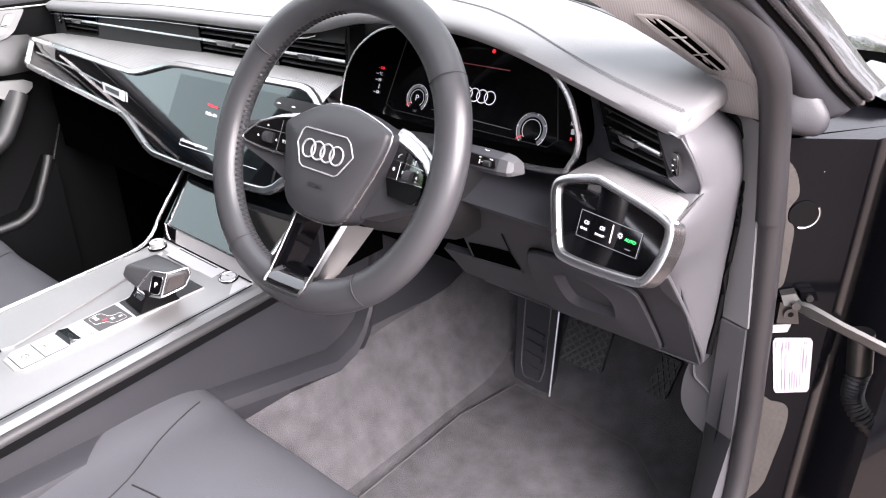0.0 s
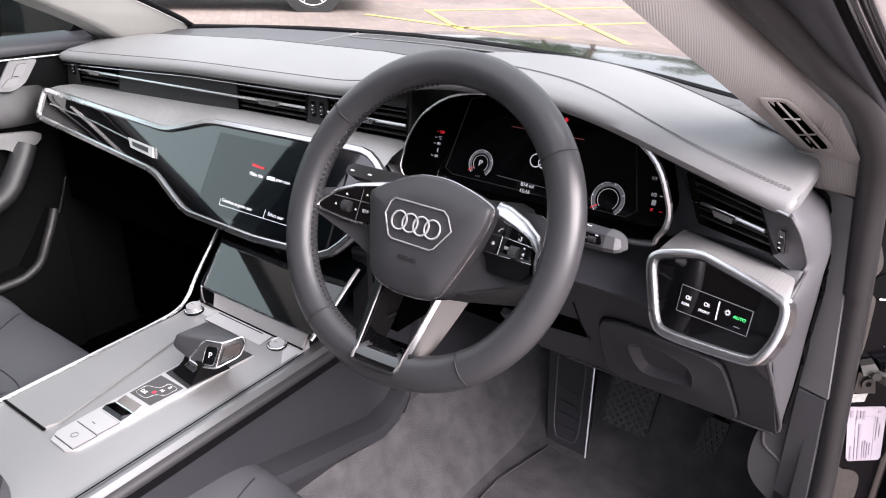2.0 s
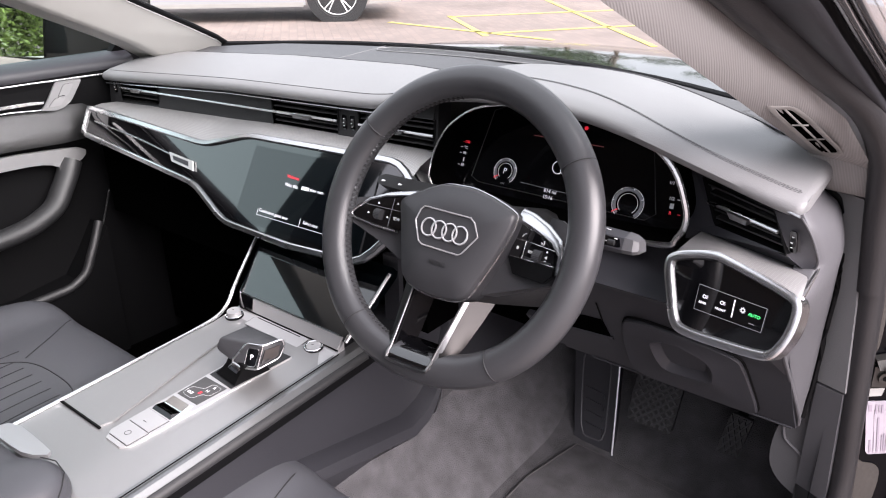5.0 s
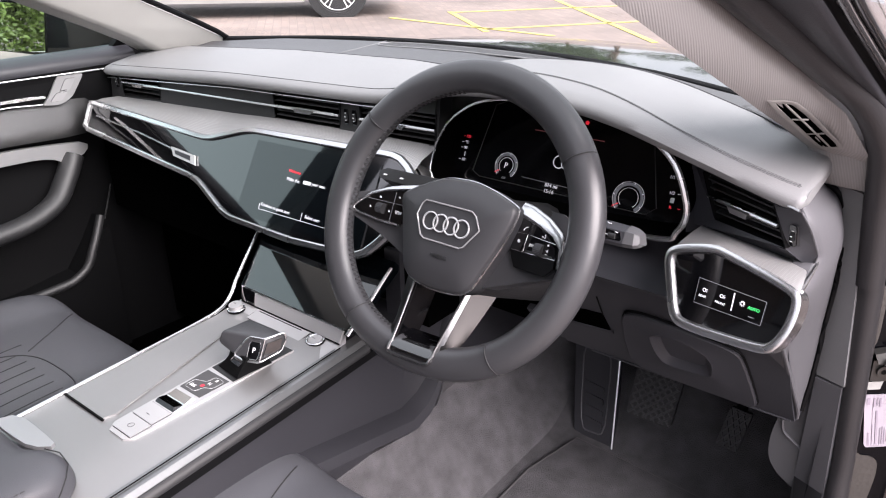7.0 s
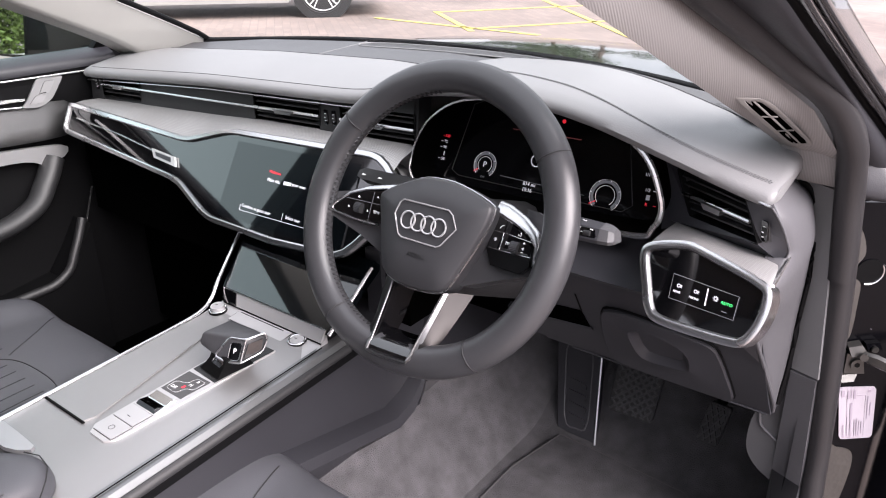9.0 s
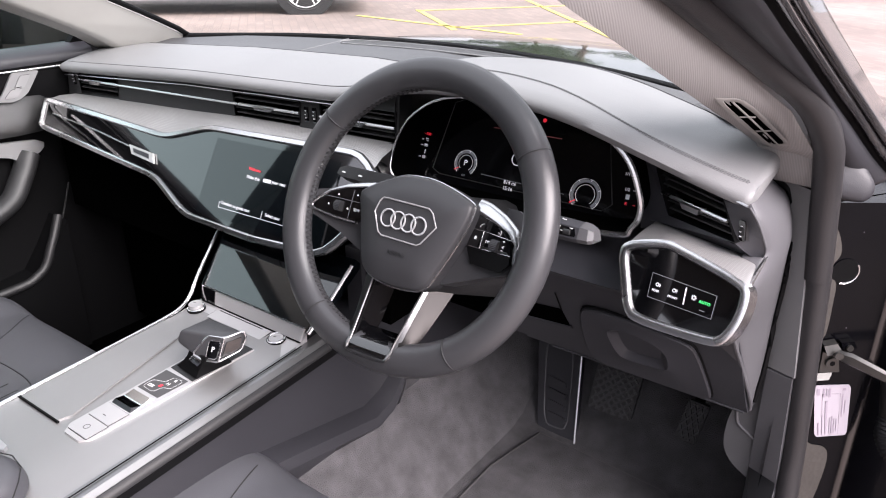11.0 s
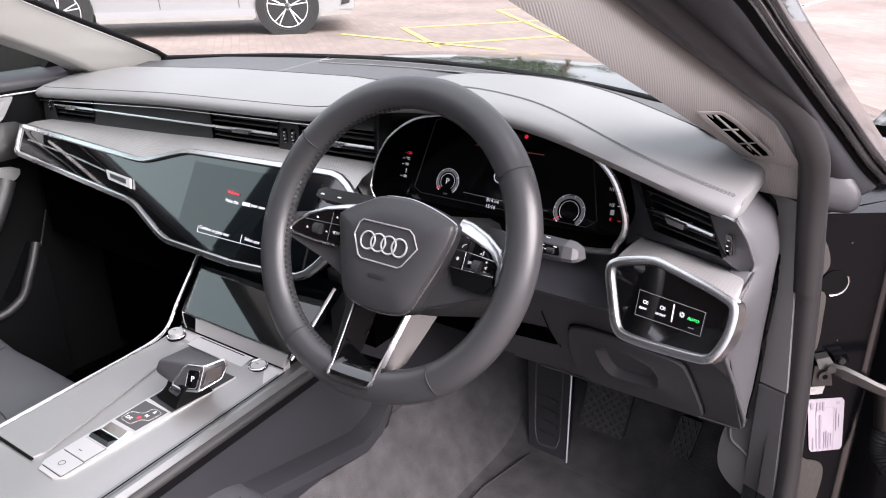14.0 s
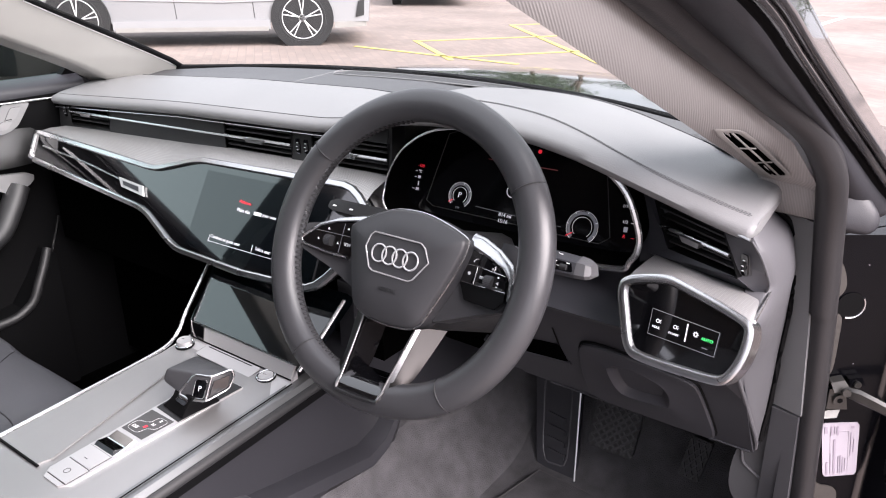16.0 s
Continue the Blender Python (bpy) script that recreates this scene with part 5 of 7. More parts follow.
part("neck", loft([[V(cx + dx * w, cy + dy * w, z) for dx, dy in ((-0.024, -0.022), (0.016, -0.026), (0.022, 0.020), (-0.012, 0.028))] for w, z, cx, cy in ((1.25, 0.6195, 0.054, -0.062), (1.05, 0.627, 0.057, -0.062), (0.95, 0.640, 0.066, -0.062), (1.0, 0.652, 0.072, -0.058))]), BLACK, sel, "black leather gaiter", angle=60)
SA, SB, SC, SD, SE = V(0.0355, -0.0835, 0.680), V(0.041, -0.038, 0.681), V(0.109, -0.031, 0.678), V(0.100, -0.058, 0.6765), V(0.077, -0.068, 0.677)
SF, SG = V(0.063, -0.087, 0.652), V(0.034, -0.092, 0.664)
R1, R2, R3, R4 = V(0.1115, -0.030, 0.668), V(0.1095, -0.040, 0.652), V(0.0995, -0.0725, 0.645), V(0.079, -0.083, 0.646)
bm = bmesh.new()
for p in (SA, SB, SC, SD, SE, SF, SG, R1, R2, R3, R4, V(0.042, -0.029, 0.664), V(0.050, -0.034, 0.650), V(0.047, -0.074, 0.650), V(0.100, -0.026, 0.650)):
    bm.verts.new(p)
bmesh.ops.convex_hull(bm, input=bm.verts)
bmesh.ops.dissolve_limit(bm, angle_limit=radians(4), verts=bm.verts, edges=bm.edges)
part("knob", rounded(bm, 0.0042, 3, 12), RIM, sel, "dark leather knob", angle=50)
loop_ = []
for a, b in zip((SF, SE, SD, SC, R1, R2, R3, R4), (SE, SD, SC, R1, R2, R3, R4, SF)):
    loop_ += [a.lerp(b, 0.12), a.lerp(b, 0.5), a.lerp(b, 0.88)]
part("knob_ring", tube(loop_, 0.0015, 8, closed=True), CHROME, sel, "bright chrome ring")
part("ring_divider", tube([SD, SD.lerp(R3, 0.5) + V(0.0006, -0.0006, 0), R3], 0.0015, 8), CHROME, sel, "bright chrome divider")
PNK = (SD - SE).cross(R4 - SE).normalized()
PNK = -PNK if PNK.y > 0 else PNK
key = part("park_key", prism(chaikin([SE.lerp(SD, 0.22).lerp(R4.lerp(R3, 0.22), 0.18), SE.lerp(SD, 0.88).lerp(R4.lerp(R3, 0.88), 0.18), SE.lerp(SD, 0.86).lerp(R4.lerp(R3, 0.86), 0.88), SE.lerp(SD, 0.22).lerp(R4.lerp(R3, 0.22), 0.88)], 1, 0.12), PNK * 0.0022, 0.0006), GLOSS, sel, "black park button in a chrome edge")
part("key_edge", tube(chaikin([SE.lerp(SD, u).lerp(R4.lerp(R3, u), v) + PNK * 0.0018 for u, v in ((0.20, 0.16), (0.90, 0.16), (0.88, 0.90), (0.20, 0.90))], 1, 0.12), 0.0006, 5, closed=True), CHROME, key, "thin chrome edge")
lettering("P", 0.0105, PRINT, key, SE.lerp(SD, 0.55).lerp(R4.lerp(R3, 0.55), 0.52) + PNK * 0.0019, SD - SE, SE - R4, align="CENTER")
SNK = (R2 - SD).cross(R3 - SD).normalized()
SNK = -SNK if SNK.x < 0 else SNK
part("side_key", prism([SD.lerp(SC, 0.16).lerp(R3.lerp(R2, 0.16), 0.22), SD.lerp(SC, 0.90).lerp(R3.lerp(R2, 0.90), 0.25), SD.lerp(SC, 0.90).lerp(R3.lerp(R2, 0.90), 0.80), SD.lerp(SC, 0.12).lerp(R3.lerp(R2, 0.12), 0.80)], SNK * 0.0025, 0.001), GLOSS, sel, "black release button")
part("neck_clip", prism([V(0.058, -0.0885, 0.6445), V(0.074, -0.0875, 0.6405), V(0.0775, -0.0835, 0.6455), V(0.0625, -0.0855, 0.6495)], (0.002, -0.003, -0.002), 0.0008), BRIGHT, sel, "bright clip")

# console flanks
up = [(-0.60, 0.55), (-0.129, 0.520), (0.06, 0.478), (0.16, 0.455), (0.21, 0.47), (0.25, 0.53), (0.25, 0.70)]
part("flank", loft([[V(0.150, y, 0.602 + 0.05 * y if y < 0.2 else 0.70), V(0.152, y, z)] + [V(0.02, y, z), V(0.02, y, 0.59 + 0.05 * y)] for y, z in up]), FLANK, console, "dark soft plastic flank", angle=50)
part("flank_step", loft([[V(0.152, y, z + 0.004), V(0.180, y, z - 0.006), V(0.186, y, z - 0.022), V(0.176, y, lerp([(-0.6, 0.46), (0.0, 0.436), (0.1, 0.437), (0.2, 0.448)], y)), V(0.10, y, 0.42), V(0.10, y, z)] for y, z in ((-0.60, 0.55), (-0.129, 0.518), (0.06, 0.474), (0.16, 0.450), (0.20, 0.462))] + [[V(0.152, y, z + 0.004), V(0.152 + w, y, z - 0.004), V(0.156 + w, y, z - 0.018), V(0.150 + w * 0.6, y, z - 0.10), V(0.10, y, z - 0.10), V(0.10, y, z)] for y, z, w in ((0.225, 0.480, 0.026), (0.248, 0.515, 0.022), (0.265, 0.570, 0.018), (0.275, 0.64, 0.016))]), FLANK, console, "dark plastic lower trim", angle=35)
part("side_panel", loft([[V(x, y, z0 - 0.02), V(x, y, 0.74), V(0.12, y, 0.74), V(0.12, y, z0 - 0.02)] for y, z0, x in ((0.17, 0.452, 0.1515), (0.22, 0.454, 0.153), (0.30, 0.467, 0.160), (0.39, 0.465, 0.170), (0.52, 0.452, 0.172))]), FLANK, console, "dark plastic side panel")
part("left_flank", box(-0.15, -0.108, -0.60, 0.20, 0.30, 0.585), PLASTIC, console, "dark plastic flank")

rest = thing("armrest", "dark leather armrest lid with stitched seam on the console", "armrest", (0.0, -0.45, 0.62))
pad_rings = []
for x, dz, dy in ((-0.116, -0.020, -0.02), (-0.113, -0.006, -0.008), (-0.106, 0.0, -0.002), (-0.09, 0.003, 0.0), (-0.05, 0.004, 0.0), (0.0, 0.004, 0.0), (0.015, 0.004, 0.003), (0.03, 0.004, 0.012), (0.05, 0.003, 0.018), (0.075, 0.001, 0.016), (0.090, -0.004, 0.008), (0.098, -0.012, 0.0), (0.101, -0.024, -0.008)):
    f = -0.352 + dy * 1.4
    pad_rings.append([V(x, f - 0.004, 0.596), V(x, f + 0.001, 0.606 + dz * 0.3), V(x, f, 0.618 + dz * 0.6), V(x, f - 0.006, 0.630 + dz), V(x, f - 0.018, 0.638 + dz), V(x, f - 0.05, 0.642 + dz), V(x, -0.45, 0.644 + dz), V(x, -0.66, 0.650 + dz), V(x, -0.66, 0.60)])
cu_ = part("cushion", loft(pad_rings), SEAT, rest, "dark leather cushion", angle=180)
cu_.modifiers.new("smooth", "SUBSURF").levels = 2
cu_.modifiers["smooth"].render_levels = 2
part("cushion_seam", tube([r[3] + V(0, 0.0003, 0.0003) for r in pad_rings[7:]], 0.0008, 5), STITCH, rest, "dark seam line")
sm = []
for k in range(40):
    p, q = pad_rings[-3][5].lerp(pad_rings[-3][7], k / 40), pad_rings[-3][5].lerp(pad_rings[-3][7], (k + 0.65) / 40)
    sm.append(tube([p + V(0, 0, 0.0004), q + V(0, 0, 0.0004)], 0.0006, 4))
part("cushion_stitching", join(*sm), STITCH, rest, "dark stitched seam")
part("clip", prism(chaikin([V(-0.090, -0.3520, 0.622), V(-0.086, -0.3215, 0.616), V(-0.024, -0.3205, 0.616), V(0.021, -0.3225, 0.616), V(0.003, -0.3470, 0.622), V(-0.040, -0.352, 0.624)], 1), (0, 0, 0.006), 0.002), TRIM, rest, "satin chrome front plate")

# ---- floor and pedals ----
CARP = [(0.150, 0.434), (0.172, 0.428), (0.205, 0.36), (0.27, 0.275), (0.33, 0.268), (0.50, 0.268), (0.70, 0.275), (0.745, 0.30)]
floor_rings = []
for y, up_z in ((-0.70, 0), (-0.2, 0), (0.30, 0.0), (0.46, 0.0), (0.50, 0.012), (0.58, 0.075), (0.66, 0.18), (0.72, 0.40)):
    floor_rings.append([V(x, y, z + up_z + (0.02 * min(1.0, max(0.0, (y - 0.15) / 0.12)) if x < 0.18 else 0.0)) for x, z in CARP])
part_floor = part("floor", loft(floor_rings, closed=False, caps=False), CARPET, None)
tagged(part_floor, "dark grey velour carpet of the driver's footwell", "carpet", kind="structure")
mat_pts = [V(0.30, -0.50, 0.270), V(0.70, -0.50, 0.270), V(0.70, 0.36, 0.272), V(0.58, 0.462, 0.272), V(0.40, 0.474, 0.272), V(0.325, 0.476, 0.272), V(0.298, 0.34, 0.272)]
mt = thing("floor_mat", "dark grey velour floor mat with bound edge", "floor mat", (0.5, 0.1, 0.27))
part("mat", prism(mat_pts, (0, 0, 0.007), 0.002), CARPET, mt)
part("binding", tube([p + V(0, 0, 0.0055) for p in mat_pts], 0.0022, 6, closed=True), mat("mat_binding", (0.09, 0.086, 0.088), 0.9, spec=0.2), mt, "dark stitched edge")
# near-black stands for the footwell's shade, not for the carpet's own grey
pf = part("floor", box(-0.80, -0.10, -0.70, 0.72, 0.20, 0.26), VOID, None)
tagged(pf, "carpet of the passenger footwell, its shade put in as black", "carpet", kind="structure")
# hidden panel, added to stop light from leaking down past the dash pad
sc_ = part("wall_light_block", box(-0.78, 0.74, 0.40, 0.73, 0.880, 0.900), BLACK, None)
tagged(sc_, "unseen black panel that shuts light out of the footwell", "scuttle", kind="structure")
# bulkhead coloured near-black to carry the shade behind the pedals
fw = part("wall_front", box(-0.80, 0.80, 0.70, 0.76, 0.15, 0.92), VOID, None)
tagged(fw, "bulkhead behind the pedals, its shade put in as black", "bulkhead", kind="structure")

foot = thing("footrest", "black plastic footrest with moulded ribs and bright edge", "footrest", (0.34, 0.5, 0.3))
fa, fb, fc, fd = V(0.312, 0.4895, 0.270), V(0.392, 0.4875, 0.2665), V(0.360, 0.5600, 0.450), V(0.264, 0.5610, 0.452)
part("plate", prism([fa, fb, fc, fd], (0, 0.02, -0.006), 0.003), PLASTIC, foot, angle=30)
part("edge", tube([fb + V(0.002, -0.002, 0), fc + V(0.002, -0.002, 0)], 0.0022, 6), TRIM, foot, "bright edge")
FN = (fb - fa).cross(fd - fa).normalized()
def on_foot(u, v, lift=0.0):
    return fa.lerp(fb, u).lerp(fd.lerp(fc, u), v) + FN * lift


part("groove", tube(chaikin([on_foot(u, v, 0.0005) for u, v in ((0.16, 0.10), (0.80, 0.13), (0.84, 0.96), (0.20, 0.96))], 2, 0.14), 0.0016, 6, closed=True), SOFT, foot, "moulded line round the ribs")
for k in range(4):
    v = 0.20 + 0.115 * k
    part("rib", rounded(prism([on_foot(0.27, v), on_foot(0.72, v - 0.01), on_foot(0.73, v + 0.040), on_foot(0.28, v + 0.050)], FN * 0.004), 0.0014, 2), PLASTIC, foot)

for nm, lab, c, w, h, u, v, bars in (("brake_pedal", "black rubber brake pedal with diamond grid", V(0.472, 0.462, 0.447), 0.082, 0.092, V(1, 0.02, 0.0), V(0.02, 0.32, 0.95), 5),
                                     ("accelerator_pedal", "black rubber accelerator pedal with diamond grid", V(0.604, 0.486, 0.424), 0.036, 0.072, V(1, 0.0, -0.06), V(0.13, 0.32, 0.94), 3)):
    pd = thing(nm, lab, "pedal", c)
    u, v = u.normalized(), v.normalized()
    w3 = u.cross(v).normalized()
    cs = [(-0.5, -0.42), (-0.42, -0.5), (0.40, -0.5), (0.48, -0.42), (0.5, 0.45), (0.44, 0.5), (-0.42, 0.5), (-0.5, 0.44)]
    part("pad", prism([c + u * w * a + v * h * b for a, b in cs], -w3 * 0.012, 0.003), HARD, pd, "black rubber pad")
    for sg in (-1, 1):
        for k in range(-bars, bars + 1):
            o = k / bars * 0.9
            a, b = V(o - 0.5, -0.5 * sg, 0), V(o + 0.5, 0.5 * sg, 0)
            lo_t, hi_t = max(0.0, -0.46 - a.x), min(1.0, 0.46 - a.x)
            if hi_t - lo_t < 0.12:
                continue
            p, q = a.lerp(b, lo_t), a.lerp(b, hi_t)
            p.y, q.y = max(-0.46, min(0.46, p.y)), max(-0.46, min(0.46, q.y))
            part("tread", tube([c + u * w * p.x + v * h * p.y + w3 * 0.001, c + u * w * q.x + v * h * q.y + w3 * 0.001], 0.0019, 5), PEDAL, pd)
    part("arm", tube([c - w3 * 0.012, c - w3 * 0.05 + V(0, 0.02, 0.08), c + V(0, 0.10, 0.22)], 0.009, 8), BLACK, pd, "steel pedal arm")


# ---- seats ----
def seat(cx, yf, zt, side):
    s = thing("car_seat", "dark grey leather car seat with raised side bolsters", "seat", (cx, yf - 0.3, 0.27), "front seats")
    rings = []
    for y, dz, sc in ((yf, -0.085, 0.80), (yf - 0.006, -0.035, 0.90), (yf - 0.03, -0.012, 0.96), (yf - 0.08, 0.0, 1.0), (yf - 0.20, 0.003, 1.02), (yf - 0.36, -0.012, 1.04), (yf - 0.52, -0.02, 1.04)):
        pr = [(-0.255, -0.14), (-0.27, -0.06), (-0.262, -0.012), (-0.225, 0.012), (-0.165, 0.0), (-0.135, -0.010), (-0.06, -0.006), (0.06, -0.006), (0.135, -0.010), (0.165, 0.0), (0.225, 0.012), (0.262, -0.012), (0.27, -0.06), (0.255, -0.14)]
        rings.append([V(cx + x * sc, y, zt + dz + z * (1 if dz > -0.03 else 0.6)) for x, z in pr])
    cu = part("seat_cushion", loft(rings), SEAT, s, "dark grey leather cushion", angle=70)
    cu.modifiers.new("smooth", "SUBSURF").levels = 2
    cu.modifiers["smooth"].render_levels = 2
    part("seat_base", box(cx - 0.22, cx + 0.22, yf - 0.5, yf - 0.04, 0.27, zt - 0.09, 0.02), HARD, s, "dark plastic seat base")
    rings = []
    for z, y, sc in ((zt + 0.0, yf - 0.50, 1.0), (zt + 0.10, yf - 0.54, 1.04), (zt + 0.30, yf - 0.60, 1.04), (zt + 0.48, yf - 0.66, 0.95), (zt + 0.58, yf - 0.70, 0.7), (zt + 0.60, yf - 0.71, 0.5)):
        pr = [(-0.24, 0.0), (-0.26, 0.04), (-0.20, 0.05), (-0.14, 0.01), (0.14, 0.01), (0.20, 0.05), (0.26, 0.04), (0.24, 0.0), (0.2, -0.10), (-0.2, -0.10)]
        rings.append([V(cx + x * sc, y + d, z) for x, d in pr])
    bk = part("backrest", loft(rings), SEAT, s, "dark grey leather backrest", angle=70)
    bk.modifiers.new("smooth", "SUBSURF").levels = 2
    part("headrest", rounded(box(cx - 0.12, cx + 0.12, yf - 0.78, yf - 0.70, zt + 0.61, zt + 0.78), 0.03, 4), SEAT, s, "dark grey leather headrest")
    return s


left_seat = seat(-0.375, -0.035, 0.540, -1)
right_seat = seat(0.345, -0.040, 0.522, 1)


def seam(s, pts, name="cushion_seam", r=0.0011):
    """A seam line laid on the seat's cushion."""
    bpy.context.view_layer.update()
    dg = bpy.context.evaluated_depsgraph_get()
    out = []
    for p in smooth_path([V(x, y, 0) for x, y in pts], 5):
        hit, at, _, _, ob, _ = scene.ray_cast(dg, V(p.x, p.y, 0.75), V(0, 0, -1))
        if hit and ob.name.startswith("seat_cushion"):
            out.append(at + V(0, 0, 0.0002))
    if len(out) > 2:
        part(name, tube(out, r, 5), STITCH, s, "dark sewn seam")


seam(left_seat, ((-0.46, -0.40), (-0.435, -0.27), (-0.385, -0.200), (-0.31, -0.182), (-0.225, -0.192), (-0.185, -0.26), (-0.18, -0.40)))
seam(left_seat, ((-0.385, -0.200), (-0.44, -0.12), (-0.50, -0.06)))
seam(left_seat, ((-0.225, -0.192), (-0.195, -0.12), (-0.175, -0.06)))
for k in range(8):
    seam(left_seat, ((-0.425 + 0.031 * k, -0.206 + 0.02 * (k < 1)), (-0.428 + 0.031 * k, -0.30), (-0.43 + 0.031 * k, -0.42)), "pleat", 0.0009)
seam(right_seat, ((0.178, -0.088), (0.205, -0.163), (0.240, -0.232), (0.255, -0.300), (0.26, -0.42)))
seam(right_seat, ((0.240, -0.232), (0.32, -0.218), (0.40, -0.225), (0.46, -0.25)))

# ---- pillars, roof, windscreen ----
ACROSS_X = [(-0.08, 0.016), (0.011, 0.020), (0.075, 0.027), (0.14, 0.037), (0.205, 0.055), (0.266, 0.067), (0.36, 0.055)]
ACROSS_Y = [(0.14, 0.004), (0.205, 0.0), (0.266, -0.024), (0.36, -0.03)]
ACROSS_Z = [(0.011, 0.038), (0.075, 0.036), (0.14, 0.031), (0.205, 0.022), (0.266, 0.005), (0.36, -0.006)]
PIL = [(0.705, 0.36, 0.925), (0.688, 0.31, 0.955), (0.671, 0.266, 0.980), (0.661, 0.205, 1.010), (0.650, 0.14, 1.040), (0.641, 0.075, 1.070), (0.630, 0.011, 1.100), (0.615, -0.08, 1.1435), (0.596, -0.201, 1.200), (0.546, -0.52, 1.350), (0.53, -0.62, 1.385)]
for sgn, nm in ((1, "wall_pillar_driver"), (-1, "wall_pillar_passenger")):
    rings = []
    for i, (x, y, z) in enumerate(PIL):
        b = V(sgn * x, y, z)
        # the driver's trim turns its face to the door, so its outer edge lies higher than its inner one
        c = b + (V(lerp(ACROSS_X, y), lerp(ACROSS_Y, y), lerp(ACROSS_Z, y)) if sgn > 0 else V(-0.058, -0.005, -0.006))
        a = b + V(sgn * (-0.012), 0.21, -0.018)
        k = V(0.004, -0.003, 0) if sgn > 0 else V(0, -0.005, 0.006)
        rings.append([a, b.lerp(a, 0.55 if sgn > 0 else 0.90) + V(-sgn * 0.012, 0, 0.006), b.lerp(a, 0.12) + V(-sgn * 0.004, 0, 0), b, b.lerp(c, 0.3) + k, b.lerp(c, 0.75) + k * 0.8, c, c + V(0, 0.06, 0.0), a + V(sgn * 0.02, 0.02, 0.0)])
    pl = part(nm, loft(rings), PILLAR if sgn > 0 else VINYL, None, angle=60)
    tagged(pl, "light grey woven fabric pillar trim beside the windscreen", "pillar", kind="structure")
    edge = part("trim", tube([r[1] + V(-sgn * 0.004, 0.004, 0.006) for r in rings], 0.006, 8), BLACK, None)
    tagged(edge, "black rubber edge between pillar trim and windscreen", "trim", kind="structure")

# unseen rear of the cabin, added to shut out the sky
for nm, sh, lab in (("wall_rear", box(-0.80, 0.80, -2.35, -2.25, 0.2, 1.10), "dark rear of the cabin"),
                    ("wall_post", box(-0.80, -0.70, -0.66, -0.50, 0.9, 1.40), "dark centre post between the side windows"),
                    ("wall_post", box(0.72, 0.80, -1.10, -0.95, 0.2, 1.40), "dark centre post between the side windows"),
                    ("wall_quarter", box(-0.80, -0.68, -2.3, -1.6, 0.9, 1.40), "dark rear quarter"),
                    ("wall_side", box(0.74, 0.84, -2.3, -0.95, 0.2, 0.95), "dark rear door panel"),
                    ("wall_seatback", box(-0.70, 0.70, -1.75, -1.60, 0.25, 1.05, 0.04), "dark rear bench back")):
    tagged(part(nm, sh, PLASTIC, None), lab, "cabin wall", kind="structure")
# the footwell's shade is in this near-black colour too
tagged(part("wall_footwell", box(-0.86, -0.735, 0.33, 0.62, 0.15, 0.90), VOID, None), "side of the passenger footwell, its shade put in as black", "cabin wall", kind="structure")
TINT = window_glass("tinted_side_glass", (0.85, 0.94, 0.91), 0.012)
# for unseen rear panes, added to keep daylight off the dash and wheel
REARDIM = window_glass("rear_dimming_glass", (0.10, 0.11, 0.11), 0.06)
for nm, pts, gm, lab in (("window_1", ((-0.79, 0.32, 0.95), (-0.79, -0.50, 0.95), (-0.615, -0.50, 1.365), (-0.615, -0.46, 1.365)), TINT, "tinted passenger side window"),
                         ("window_2", ((-0.79, -0.66, 0.95), (-0.79, -1.60, 0.95), (-0.60, -1.60, 1.37), (-0.61, -0.66, 1.37)), REARDIM, "unseen dark rear side pane, added to dim the cabin"),
                         ("window_3", ((0.79, -1.10, 0.95), (0.79, -1.60, 0.95), (0.60, -1.60, 1.37), (0.61, -1.10, 1.37)), REARDIM, "unseen dark rear side pane, added to dim the cabin"),
                         ("window_4", ((-0.62, -2.28, 1.10), (0.62, -2.28, 1.10), (0.56, -1.9, 1.40), (-0.56, -1.9, 1.40)), REARDIM, "unseen dark rear pane, added to dim the cabin")):
    tagged(part(nm, prism([V(*p) for p in pts], (0, 0, 0.004)), gm, None), lab, "car window", kind="structure")
rf = part("roof", prism([V(-0.60, -0.47, 1.37), V(-0.53, -0.43, 1.376), V(-0.27, -0.37, 1.401), V(0, -0.35, 1.411), V(0.27, -0.37, 1.401), V(0.53, -0.43, 1.376), V(0.60, -0.47, 1.37), V(0.58, -2.2, 1.40), V(-0.58, -2.2, 1.40)], (0, 0, 0.05)), VINYL, None)
tagged(rf, "light grey roof lining of the car", "roof", kind="structure")
GL = [[V(-0.70, 0.49, 0.955), V(-0.35, 0.62, 0.960), V(0, 0.67, 0.962), V(0.35, 0.62, 0.960), V(0.70, 0.49, 0.955)], [V(-0.53, -0.44, 1.375), V(-0.27, -0.38, 1.40), V(0, -0.36, 1.41), V(0.27, -0.38, 1.40), V(0.53, -0.44, 1.375)]]
ws = part("windscreen", loft(GL, closed=False, caps=False), GLASS, None)
tagged(ws, "clear raked windscreen glass", "windscreen", kind="structure")
part_c = part("cowl_trim", tube(smooth_path([V(-0.66, 0.485, 0.952), V(-0.35, 0.612, 0.962), V(0, 0.66, 0.966), V(0.35, 0.612, 0.962), V(0.66, 0.485, 0.952)], 5), 0.010, 8), BLACK, None)
tagged(part_c, "black rubber cowl strip along the windscreen", "trim", kind="structure")
bn = thing("bonnet", "glossy black car bonnet reflecting the sky", "bonnet", (0, 1.2, 0.9))
